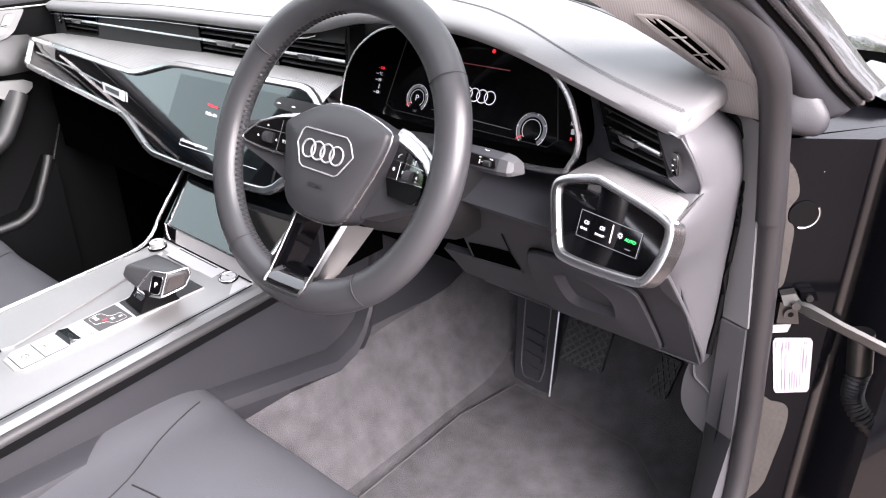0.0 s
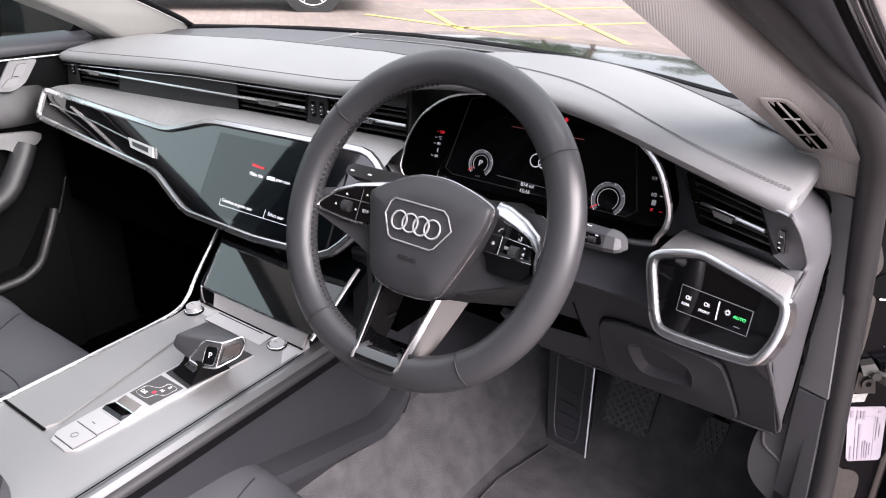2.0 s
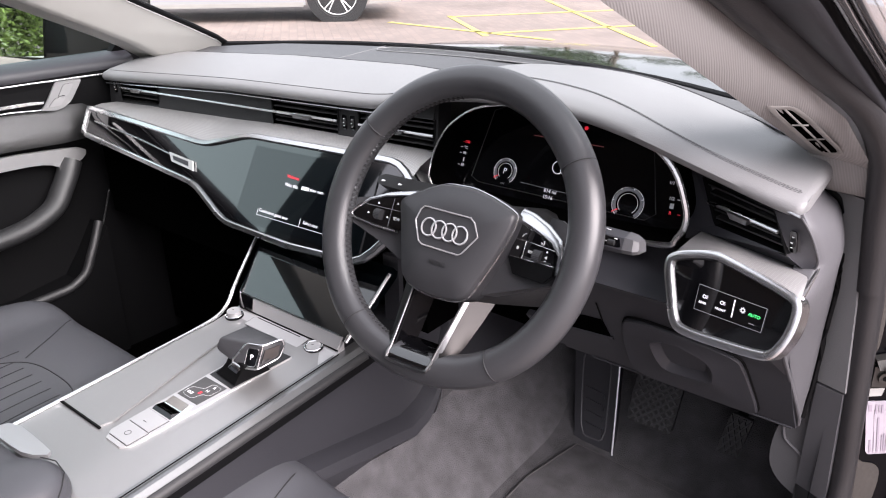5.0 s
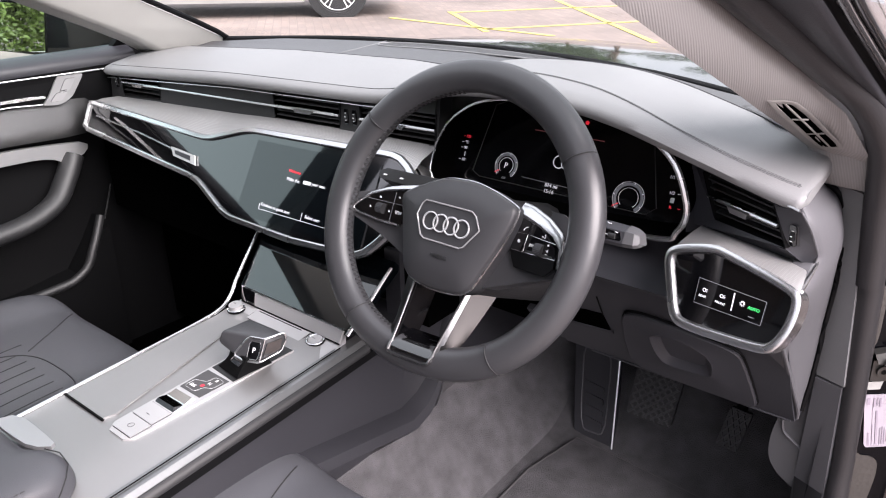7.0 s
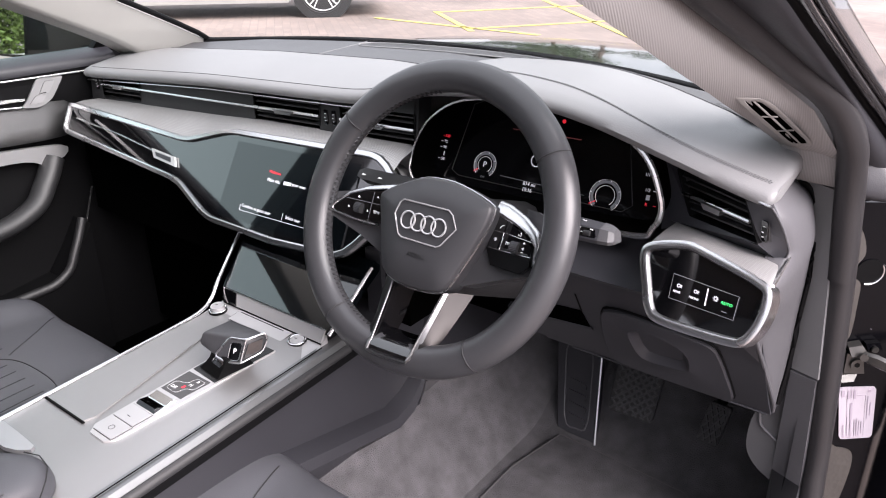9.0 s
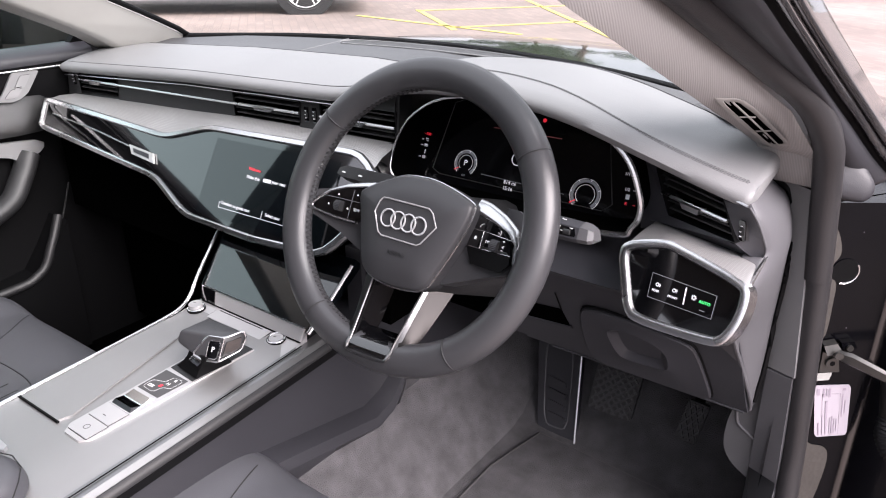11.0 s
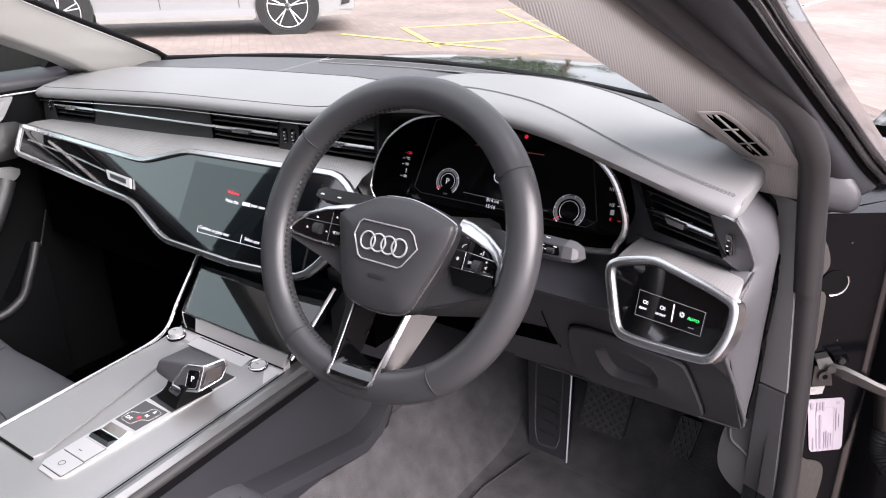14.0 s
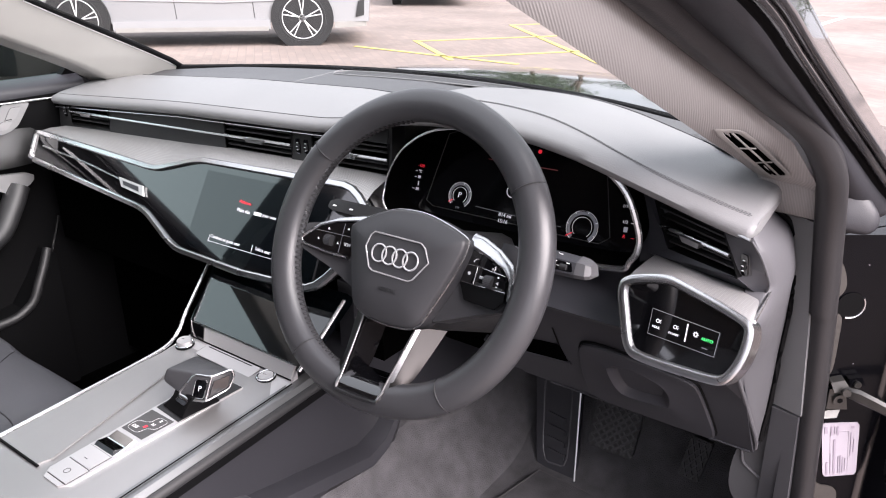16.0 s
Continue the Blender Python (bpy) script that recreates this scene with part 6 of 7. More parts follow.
part("skin", loft([[V(sx * (0.80 - 0.05 * (y > 1.6)), y, z - 0.09 * abs(sx) ** 3) for sx in (-1, -0.8, -0.5, -0.2, 0, 0.2, 0.5, 0.8, 1)] for y, z in ((0.69, 0.940), (0.85, 0.942), (1.1, 0.922), (1.4, 0.884), (1.7, 0.820), (1.9, 0.74), (2.0, 0.60))], closed=False, caps=False), PAINT, bn, "glossy black paint", angle=60)

vn = thing("pillar_vent", "beige plastic demister vent set in the pillar trim", "vent", (0.69, 0.19, 1.02))
VI = [V(0.6640, 0.1411, 1.0471), V(0.6758, 0.1590, 1.0439), V(0.6840, 0.1850, 1.0300), V(0.7092, 0.2448, 0.9880), V(0.6905, 0.2599, 0.9801)]
VO = [V(0.6563, 0.1242, 1.0527), V(0.6790, 0.1560, 1.0485), V(0.6885, 0.1800, 1.0350), V(0.7172, 0.2450, 0.9860), V(0.6885, 0.2715, 0.9740)]
PF = V(0.27, -0.93, 0.25)
vi, vo = chaikin(VI, 2, 0.10), chaikin(VO, 2, 0.14)
part("frame", loft([[p - PF * 0.004 for p in vo], [p + PF * 0.0016 for p in vo], [p.lerp(q, 0.25) + PF * 0.0030 for p, q in zip(vo, vi)], [p.lerp(q, 0.9) + PF * 0.0032 for p, q in zip(vo, vi)], [q + PF * 0.0012 for q in vi], [q - PF * 0.004 for q in vi]], loop=True), VENTGREY, vn, "beige frame", angle=40)
# no hole in the pillar: a black plate stands for the vent's shade
part("backing", prism([p + PF * 0.0008 for p in vi], -PF * 0.006), VOID, vn, "black plate for the shade inside the vent")
for k in (0.34, 0.67):
    part("bar", tube([VI[0].lerp(VI[4], k) + PF * 0.0024, VI[1].lerp(VI[3], k) + PF * 0.0024], 0.0009, 6), VENTGREY, vn, "beige cross bar")
part("bar", tube([VI[0].lerp(VI[1], 0.62) + PF * 0.0024, VI[4].lerp(VI[3], 0.50) + PF * 0.0024], 0.0010, 6), VENTGREY, vn, "beige long bar")

part("wing", loft([[V(x0, y, z), V(x0 + 0.06, y, z - 0.004), V(x0 + 0.13, y, z - 0.03), V(x0 + 0.17, y, z - 0.10), V(x0 + 0.17, y, z - 0.4)] for x0, y, z in ((0.74, 0.50, 0.925), (0.75, 0.70, 0.920), (0.76, 1.0, 0.905), (0.75, 1.4, 0.86), (0.72, 1.8, 0.78))], closed=False, caps=False), PAINT, bn, "glossy black front wing", angle=60)

# ---- driver's door opening ----
jamb = thing("door_jamb", "black painted door jamb with beige seam sealer and hinge strap", "door jamb", (0.8, 0.4, 0.5))
part("jamb_panel", loft([[V(0.748, 0.312, z), V(0.7462 - 0.0, 0.3213, z), V(0.832, 0.3825, z), V(0.840, 0.40, z), V(0.842, 0.46, z), V(0.90, 0.50, z), V(0.94, 0.60, z), V(0.76, 0.64, z)] for z in (0.20, 0.40, 0.60, 0.80, 0.905)]), JAMB, jamb, "glossy black painted panel", angle=25)
def on_jamb(u, z, lift=0.0):
    """A point of the jamb's slanting face, u metres from the seal."""
    return V(0.7462 + 0.815 * u + 0.58 * lift, 0.3213 + 0.58 * u - 0.815 * lift, z)


part("sealer", prism(smooth_path([on_jamb(u, z, 0.0005) for u, z in ((0.0, 0.893), (0.012, 0.885), (0.026, 0.871), (0.034, 0.853), (0.036, 0.838), (0.029, 0.824), (0.0305, 0.809), (0.039, 0.800), (0.041, 0.771), (0.042, 0.740), (0.040, 0.724), (0.030, 0.7195), (0.0, 0.7195))], 3, closed=True), (0.0012, -0.0016, 0), 0.0005, 1), PRIMER, jamb, "beige seam sealer")
part("sealer", prism(smooth_path([on_jamb(u, z, 0.0005) for u, z in ((0.03, 0.555), (0.060, 0.554), (0.075, 0.551), (0.083, 0.541), (0.085, 0.513), (0.080, 0.46), (0.070, 0.40), (0.03, 0.38))], 3, closed=True), (0.0012, -0.0016, 0), 0.0005, 1), PRIMER, jamb, "beige seam sealer")
lb = part("label", prism(chaikin([on_jamb(0.0435, 0.6505, 0.001), on_jamb(0.091, 0.6525, 0.001), on_jamb(0.1025, 0.5715, 0.001), on_jamb(0.060, 0.5675, 0.001)], 2, 0.06), (0.0008, -0.001, 0)), LABEL, jamb, "white paper label with printed bars")


def on_label(u, v):
    return on_jamb(0.0435, 0.6505, 0.0028).lerp(on_jamb(0.091, 0.6525, 0.0028), u).lerp(on_jamb(0.060, 0.5675, 0.0028).lerp(on_jamb(0.1025, 0.5715, 0.0028), u), v)


for u0, u1, v0, v1 in ((0.07, 0.15, 0.06, 0.18), (0.24, 0.29, 0.06, 0.22), (0.33, 0.36, 0.06, 0.20), (0.40, 0.45, 0.06, 0.22), (0.10, 0.15, 0.72, 0.96), (0.22, 0.24, 0.56, 0.94), (0.31, 0.37, 0.30, 0.95), (0.44, 0.46, 0.62, 0.94), (0.50, 0.53, 0.60, 0.94), (0.57, 0.59, 0.64, 0.94), (0.64, 0.66, 0.66, 0.90), (0.78, 0.80, 0.18, 0.62), (0.86, 0.88, 0.30, 0.55), (0.78, 0.86, 0.06, 0.10)):
    part("print_bar", prism([on_label(u0, v0), on_label(u1, v0), on_label(u1, v1), on_label(u0, v1)], (0.0002, -0.0003, 0)), INK, lb, "plain bar for print")
part("label_frame", tube([on_label(u, v) for u, v in ((0.72, 0.16), (0.22, 0.16), (0.22, 0.97), (0.72, 0.97))], 0.0002, 4, closed=True), INK, lb, "thin printed frame")
hg = part("hinge_bracket", rounded(prism([on_jamb(0.040, 0.7055, 0.0), on_jamb(0.060, 0.7045, 0.0), on_jamb(0.067, 0.676, 0.0), on_jamb(0.041, 0.676, 0.0)], (0.005, -0.007, 0)), 0.002), STEEL, jamb, "zinc steel bracket")
part("bolt", disc(on_jamb(0.0535, 0.691, 0.0086), (0.58, -0.815, 0), 0.0078, 0.0035, 20, 0.001), STEEL, hg, "steel bolt")
part("bolt_socket", disc(on_jamb(0.0535, 0.691, 0.0122), (0.58, -0.815, 0), 0.0036, 0.0004, 6), BLACK, hg, "dark star socket")
part("bracket_flange", rounded(prism([on_jamb(0.038, 0.7185, 0.002), on_jamb(0.054, 0.722, 0.002), on_jamb(0.062, 0.7105, 0.006), on_jamb(0.042, 0.707, 0.006)], (0.006, -0.010, -0.001)), 0.0015), STEEL, hg, "folded steel flange")
part("bracket_foot", rounded(prism([on_jamb(0.030, 0.672, 0.001), on_jamb(0.060, 0.6745, 0.001), on_jamb(0.055, 0.666, 0.006), on_jamb(0.036, 0.664, 0.006)], (0.003, -0.005, 0)), 0.0012), STEEL, hg, "steel foot of the bracket")
part("upper_lug", rounded(prism([on_jamb(0.060, 0.7205, 0.001), on_jamb(0.076, 0.7225, 0.001), on_jamb(0.083, 0.7095, 0.001), on_jamb(0.066, 0.703, 0.001)], (0.005, -0.007, 0)), 0.002), JAMB, jamb, "black painted lug")
part("lug_pin", disc(on_jamb(0.071, 0.7135, 0.010), (0.58, -0.815, 0), 0.0042, 0.003, 16, 0.001), STEEL, jamb, "steel pin")
part("check_strap", rounded(loft([[p + V(0, 0, h), p + V(0.001, -0.004, h * 0.6), p + V(0.001, -0.004, -h * 0.6), p + V(0, 0, -h), p + V(0, 0.003, 0)] for p, h in ((V(0.793, 0.343, 0.7085), 0.0055), (V(0.806, 0.340, 0.7065), 0.0075), (V(0.8155, 0.340, 0.7055), 0.0090), (V(0.8310, 0.340, 0.7020), 0.0085), (V(0.853, 0.340, 0.6965), 0.0078), (V(0.91, 0.345, 0.682), 0.0078), (V(1.00, 0.36, 0.66), 0.0078))]), 0.0008, 1), STEEL, jamb, "zinc steel check strap", angle=30)
part("strap_pivot", disc((0.802, 0.3345, 0.7095), (0.3, -0.9, 0.1), 0.0048, 0.004, 18, 0.001), STEEL, jamb, "steel pivot pin")
part("plug_disc", disc(on_jamb(0.047, 0.8164, 0.0006), (0.58, -0.815, 0), 0.0165, 0.001, 32, 0.0004), BLACK, jamb, "black rubber plug")
# chrome arc painted in as the gloss crescent on the plug
part("plug", torus(on_jamb(0.047, 0.8164, 0.0015), (0.815, 0.58, 0), (0, 0, 1), 0.0165, 0.0016, 28, 8, 1.0, (-105, 35)), CHROME, jamb, "gloss highlight on the rubber plug's lip, a chrome arc")
for u, z in ((0.058, 0.868), (0.066, 0.737)):
    part("fleck", disc(on_jamb(u, z, 0.0006), (0.58, -0.815, 0), 0.0005, 0.0004, 8), LABEL, jamb, "pale dust fleck")

kick = part("baseboard", rounded(loft([[V(0.728, 0.312, 0.672), V(0.760, 0.306, 0.672), V(0.772, 0.34, 0.672), V(0.73, 0.36, 0.672)], [V(0.728, 0.33, 0.50), V(0.768, 0.315, 0.50), V(0.782, 0.35, 0.50), V(0.73, 0.40, 0.50)], [V(0.735, 0.30, 0.32), V(0.775, 0.20, 0.32), V(0.790, 0.28, 0.30), V(0.735, 0.40, 0.30)], [V(0.735, -0.7, 0.31), V(0.778, -0.7, 0.33), V(0.80, -0.7, 0.28), V(0.735, -0.7, 0.25)]]), 0.004), SOFT, None)
tagged(kick, "dark grey plastic kick panel and sill trim", "trim", kind="structure")
up_k = part("trim", rounded(loft([[V(0.704, 0.31, 0.9285), V(0.737, 0.287, 0.9285), V(0.747, 0.302, 0.9285), V(0.72, 0.33, 0.9285)], [V(0.722, 0.315, 0.80), V(0.752, 0.295, 0.80), V(0.760, 0.31, 0.80), V(0.73, 0.34, 0.80)], [V(0.728, 0.315, 0.675), V(0.762, 0.305, 0.675), V(0.770, 0.32, 0.675), V(0.73, 0.34, 0.675)]]), 0.003), LEATHER, None)
tagged(up_k, "grey grained plastic trim beside the dashboard", "trim", kind="structure")
KICK = [(0.6960, 0.5960), (0.6890, 0.5600), (0.6900, 0.5200), (0.7050, 0.4950), (0.7310, 0.4780), (0.7450, 0.40), (0.775, 0.40), (0.768, 0.672), (0.7205, 0.660), (0.7185, 0.620)]
part("kick_face", prism(smooth_path([V(x, 0.330, z) for x, z in KICK[:5]], 4) + [V(x, 0.330, z) for x, z in KICK[5:]], (0, 0.02, 0), 0.003), REAR, kick, "dark grey kick panel face")
part("kick_pocket", tube(smooth_path([V(x, 0.3290, z) for x, z in ((0.6990, 0.588), (0.7000, 0.577), (0.7045, 0.5635), (0.7220, 0.5515), (0.7405, 0.5375), (0.7480, 0.510), (0.7500, 0.470))], 4), 0.0020, 6), SOFT, kick, "moulded edge of the kick pocket")
seal_path = smooth_path([V(0.569, -0.55, 1.416), V(0.624, -0.201, 1.254), V(0.643, -0.08, 1.1975), V(0.662, 0.011, 1.154), V(0.680, 0.075, 1.122), V(0.699, 0.144, 1.087), V(0.730, 0.205, 1.046), V(0.749, 0.245, 0.998), V(0.753, 0.272, 0.950), V(0.756, 0.288, 0.90), V(0.762, 0.302, 0.82), V(0.772, 0.318, 0.65), V(0.782, 0.32, 0.50), V(0.79, 0.28, 0.39), V(0.795, 0.15, 0.335), V(0.80, -0.7, 0.33)], 6)
seal = thing("door_seal", "dark grey rubber door seal round the opening", "door seal", (0.76, 0.3, 0.6))
cut = min(range(len(seal_path)), key=lambda i: (seal_path[i] - V(0.763, 0.303, 0.81)).length)
part("pillar_seal", tube(seal_path[:cut + 1], 0.0155, 16), RUBBER, seal, "smooth wide upper seal")
part("lower_seal", tube([p + V(0.001, 0.003, 0) for p in seal_path[cut:]], 0.0145, 14), RUBBER, seal, "dark rubber lower seal")

# woven foot of the pillar trim, down to the grained trim beside the dashboard
foot = []
for p, q, h in ((V(0.668, 0.282, 0.986), V(0.7254, 0.256, 1.0044), 0.0), (V(0.672, 0.280, 0.974), V(0.7335, 0.257, 0.990), 0.002), (V(0.677, 0.283, 0.9623), V(0.7392, 0.262, 0.9773), 0.004), (V(0.684, 0.288, 0.946), V(0.7395, 0.273, 0.955), 0.004), (V(0.6885, 0.291, 0.9335), V(0.7385, 0.283, 0.9338), 0.003), (V(0.689, 0.296, 0.9305), V(0.7385, 0.288, 0.9308), 0.0)):
    foot.append([p + V(-0.004, 0.03, 0)] + [p.lerp(q, k / 6) + V(0.3, -0.9, 0.2) * h * math.sin(math.pi * (0.1 + 0.8 * k / 6)) for k in range(7)] + [q + V(0.006, 0.03, 0)])
ft = part("pillar_foot", loft(foot), PILLAR, None, angle=60)
tagged(ft, "light grey woven fabric foot of the pillar trim", "pillar", kind="structure")

# outer frame of the windscreen pillar: a soft dark cover, then the straight glossy rails
RAILS = [(0.8060, 0.346, 0.9415), (0.7881, 0.310, 0.9695), (0.7657, 0.266, 1.0105), (0.7484, 0.205, 1.0509), (0.7327, 0.14, 1.0914), (0.7228, 0.075, 1.1254), (0.7131, 0.011, 1.159), (0.693, -0.08, 1.2025), (0.672, -0.201, 1.259), (0.615, -0.52, 1.409)]
SEATING = [(0.760, 0.318, 0.930), (0.757, 0.300, 0.955), (0.749, 0.258, 0.998), (0.730, 0.213, 1.046), (0.699, 0.150, 1.087), (0.680, 0.081, 1.122), (0.662, 0.017, 1.154), (0.643, -0.074, 1.1975), (0.624, -0.195, 1.254), (0.569, -0.545, 1.416)]
RP, SP = smooth_path([V(*p) for p in RAILS], 4), smooth_path([V(*p) for p in SEATING], 4)
WO = V(0.6, -0.65, -0.45)


def rail(m0, m1, bulge, deep, material, name, label):
    """A strip that runs along the pillar, m0 to m1 metres outward of the cover's edge."""
    w = V(0.72, 0, 0.69)
    rings = [[c + w * m0, c + w * (m0 * 0.8 + m1 * 0.2) + WO * bulge, c + w * (m0 * 0.5 + m1 * 0.5) + WO * bulge * 1.3, c + w * (m0 * 0.2 + m1 * 0.8) + WO * bulge, c + w * m1, c + w * m1 + V(0, deep, 0), c + w * m0 + V(0, deep, 0)] for c in RP]
    return tagged(part(name, loft(rings), material, None, angle=50), label, "pillar", kind="structure")


cover = part("wall_pillar_cover", loft([[b + V(0, 0.03, 0), b] + [b.lerp(r, k / 6) + WO * (0.009 * math.sin(math.pi * k / 6) ** 0.7) for k in range(1, 6)] + [r, r + V(0, 0.03, 0)] for b, r in zip(SP, RP)]), PLASTIC, None, angle=70)
tagged(cover, "soft dark grey cover along the windscreen pillar", "pillar", kind="structure")
rail(0.0, 0.0065, -0.002, 0.03, BLACK, "wall_pillar_seal", "dark rubber channel along the pillar")
# black paint in a lighter copy, which carries the pale sky it mirrors
FRAMEPAINT = mat("lightened_black_paint", (0.035, 0.034, 0.036), 0.22, coat=1.0, vary=0.05, spec=0.9)
rail(0.0066, 0.0155, 0.003, 0.03, FRAMEPAINT, "wall_pillar_frame", "glossy black inner frame of the pillar")
rail(0.0160, 0.0255, 0.003, 0.05, FRAMEPAINT, "wall_pillar_outer", "glossy black outer pillar")
FN = V(0.45, -0.85, 0.3).normalized()
FP = chaikin([V(*p) for p in ((0.7346, 0.2998, 1.0057), (0.7563, 0.3061, 0.9909), (0.774, 0.309, 0.9726), (0.7859, 0.310, 0.9577), (0.796, 0.3105, 0.9439), (0.799, 0.3088, 0.9346), (0.7972, 0.3049, 0.9263), (0.7907, 0.2995, 0.9208), (0.777, 0.2927, 0.9222), (0.7595, 0.285, 0.9264), (0.747, 0.2862, 0.9486), (0.7356, 0.2925, 0.9836))], 2, 0.22)
fc = sum(FP, V(0, 0, 0)) / len(FP)
mb = part("trim", loft([[p - FN * 0.03 for p in FP], [p - FN * 0.006 for p in FP]] + [[p.lerp(fc, u) + FN * h for p in FP] for u, h in ((0.02, -0.002), (0.07, 0.001), (0.16, 0.003), (0.35, 0.005), (0.7, 0.006), (0.95, 0.006))]), PLASTIC, None, angle=75)
tagged(mb, "dark grey plastic foot of the pillar", "trim", kind="structure")

# open driver's door, seen only by its strap and its shade
od = thing("driver_door", "open black driver's door held by its check strap", "car door", (0.95, 0.45, 0.5))
part("shell", rounded(loft([[V(0.93 + 0.985 * d - 0.17 * w, 0.47 - 0.17 * d - 0.985 * w, z) for d, w in ((0.0, 0.0), (1.10, 0.0), (1.10, 0.12), (0.0, 0.12))] for z in (0.26, 0.60, 0.98)]), 0.02), PAINT, od, "glossy black door shell")
part("door_glass", prism([V(0.98, 0.42, 0.98), V(2.00, 0.24, 0.98), V(1.97, 0.25, 1.30), V(1.60, 0.31, 1.34)], (0.005, 0.01, 0)), DARKGLASS, od, "tinted door glass")
part("connector", rounded(tube([V(0.864, 0.42, 0.655), V(0.8735, 0.42, 0.600)], 0.015, 14), 0.002), STEEL, od, "grey metal cable connector")
hose = smooth_path([V(0.8735, 0.42, 0.600), V(0.8725, 0.42, 0.578), V(0.8745, 0.42, 0.560), V(0.887, 0.42, 0.540), V(0.910, 0.42, 0.5245), V(0.945, 0.42, 0.515)], 8)
part("hose", tube(hose, [0.0145 if k % 2 else 0.0115 for k in range(len(hose))], 12), RUBBER, od, "black rubber cable bellows", angle=80)

# ---- passenger door ----
door = thing("passenger_door", "closed dark passenger door with silver trim and grab handle", "car door", (-0.8, -0.2, 0.6))
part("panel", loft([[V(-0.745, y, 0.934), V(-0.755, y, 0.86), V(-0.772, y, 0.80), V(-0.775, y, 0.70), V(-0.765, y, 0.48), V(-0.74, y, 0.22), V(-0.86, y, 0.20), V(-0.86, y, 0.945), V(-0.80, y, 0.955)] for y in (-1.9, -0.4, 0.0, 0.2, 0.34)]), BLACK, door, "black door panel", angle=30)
part("top_roll", loft([[V(-0.742, y, 0.926), V(-0.738, y, 0.936), V(-0.746, y, 0.948), V(-0.77, y, 0.957), V(-0.80, y, 0.957), V(-0.80, y, 0.926)] for y in (-1.9, -0.5, 0.0, 0.2, 0.30)]), PLASTIC, door, "dark soft door top", angle=60)
part("belt_line", tube([V(-0.747, -0.9, 0.930), V(-0.747, 0.0, 0.921), V(-0.742, 0.238, 0.917)], 0.0022, 6), CHROME, door, "thin chrome line")
hr = part("handle_recess", prism([V(-0.7495, y, z) for y, z in ((-0.30, 0.9235), (0.120, 0.917), (0.080, 0.866), (-0.30, 0.876))], (0.0008, 0, 0)), BLACK, door, "dark handle recess")
part("door_handle", rounded(prism([V(-0.744, y, z) for y, z in ((-0.30, 0.893), (0.060, 0.8855), (0.0860, 0.8820), (0.0855, 0.8775), (0.060, 0.8790), (-0.30, 0.8855))], (0.006, 0, 0)), 0.0015), CHROME, door, "satin chrome door handle")
part("recess_edge", tube([V(-0.7475, -0.30, 0.876), V(-0.7475, 0.02, 0.8695), V(-0.7475, 0.0800, 0.8635)], 0.0022, 6), CHROME, door, "thin chrome lower edge")
sp = part("switch_plate", rounded(prism(chaikin([V(-0.749, y, z) for y, z in ((0.1235, 0.920), (0.179, 0.9165), (0.146, 0.8725), (0.128, 0.862), (0.111, 0.858), (0.079, 0.863), (0.0930, 0.8755))], 2, 0.12), (0.0045, 0, 0)), 0.001, 2), mat("switch_plate_silver", (0.24, 0.24, 0.245), 0.42, metal=0.5), door, "silver plate with seat switches")
for q in (((0.1355, 0.9090), (0.1575, 0.9085), (0.1400, 0.8848), (0.1182, 0.8828)), ((0.1125, 0.8834), (0.1355, 0.8828), (0.1203, 0.8668), (0.0950, 0.8670))):
    k_ = part("switch_key", prism(chaikin([V(-0.7442, y, z) for y, z in q], 2, 0.12), (0.0018, 0, 0), 0.0006), mat("switch_key_silver", (0.27, 0.27, 0.275), 0.4, metal=0.5), sp, "satin key")
    part("key_gap", tube(chaikin([V(-0.7440, y, z) for y, z in q], 2, 0.12), 0.0006, 5, closed=True), HARD, k_, "dark gap round the key")
part("key_mark", prism([V(-0.7424, y, z) for y, z in ((0.1215, 0.8870), (0.1335, 0.8872), (0.1335, 0.8858), (0.1215, 0.8856))], (0.0004, 0, 0)), BLACK, sp, "small dark mark")
MR = [(0.788, -0.744, 0.166), (0.800, -0.742, 0.168), (0.820, -0.744, 0.174), (0.850, -0.752, 0.186), (0.880, -0.757, 0.205), (0.905, -0.753, 0.226), (0.917, -0.749, 0.238)]
part("metal_band", loft([[V(x, -0.6, z + 0.02 * (z < 0.81)), V(x, -0.3, z + 0.012 * (z < 0.81)), V(x, 0.0, z + 0.006 * (z < 0.81)), V(x, y1 - 0.06, z), V(x - 0.001, y1 - 0.02, z), V(x - 0.005, y1, z)] for z, x, y1 in MR], closed=False, caps=False), BRUSHED, door, "brushed dark silver band", angle=60)
part("trim_blade", rounded(prism(chaikin([V(-0.758, y, z) for y, z in ((-0.6, 0.80), (-0.015, 0.786), (0.100, 0.776), (0.156, 0.768), (0.152, 0.748), (0.118, 0.735), (0.098, 0.728), (0.086, 0.744), (0.050, 0.754), (-0.03, 0.757), (-0.6, 0.768))], 1), (0.012, 0, 0)), 0.002, 2, 50), TRIM, door, "bright silver trim strip")
part("armrest", tube(smooth_path([V(-0.752, 0.120, 0.745), V(-0.735, 0.085, 0.70), V(-0.715, 0.03, 0.655), V(-0.705, -0.10, 0.632), V(-0.70, -0.5, 0.63)], 5), 0.025, 14, flat=0.8), HARD, door, "dark armrest and grab handle")
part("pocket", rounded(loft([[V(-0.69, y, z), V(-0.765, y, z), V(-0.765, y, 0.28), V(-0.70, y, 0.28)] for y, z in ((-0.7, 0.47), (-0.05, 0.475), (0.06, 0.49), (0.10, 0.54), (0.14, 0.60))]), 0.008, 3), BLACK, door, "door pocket")
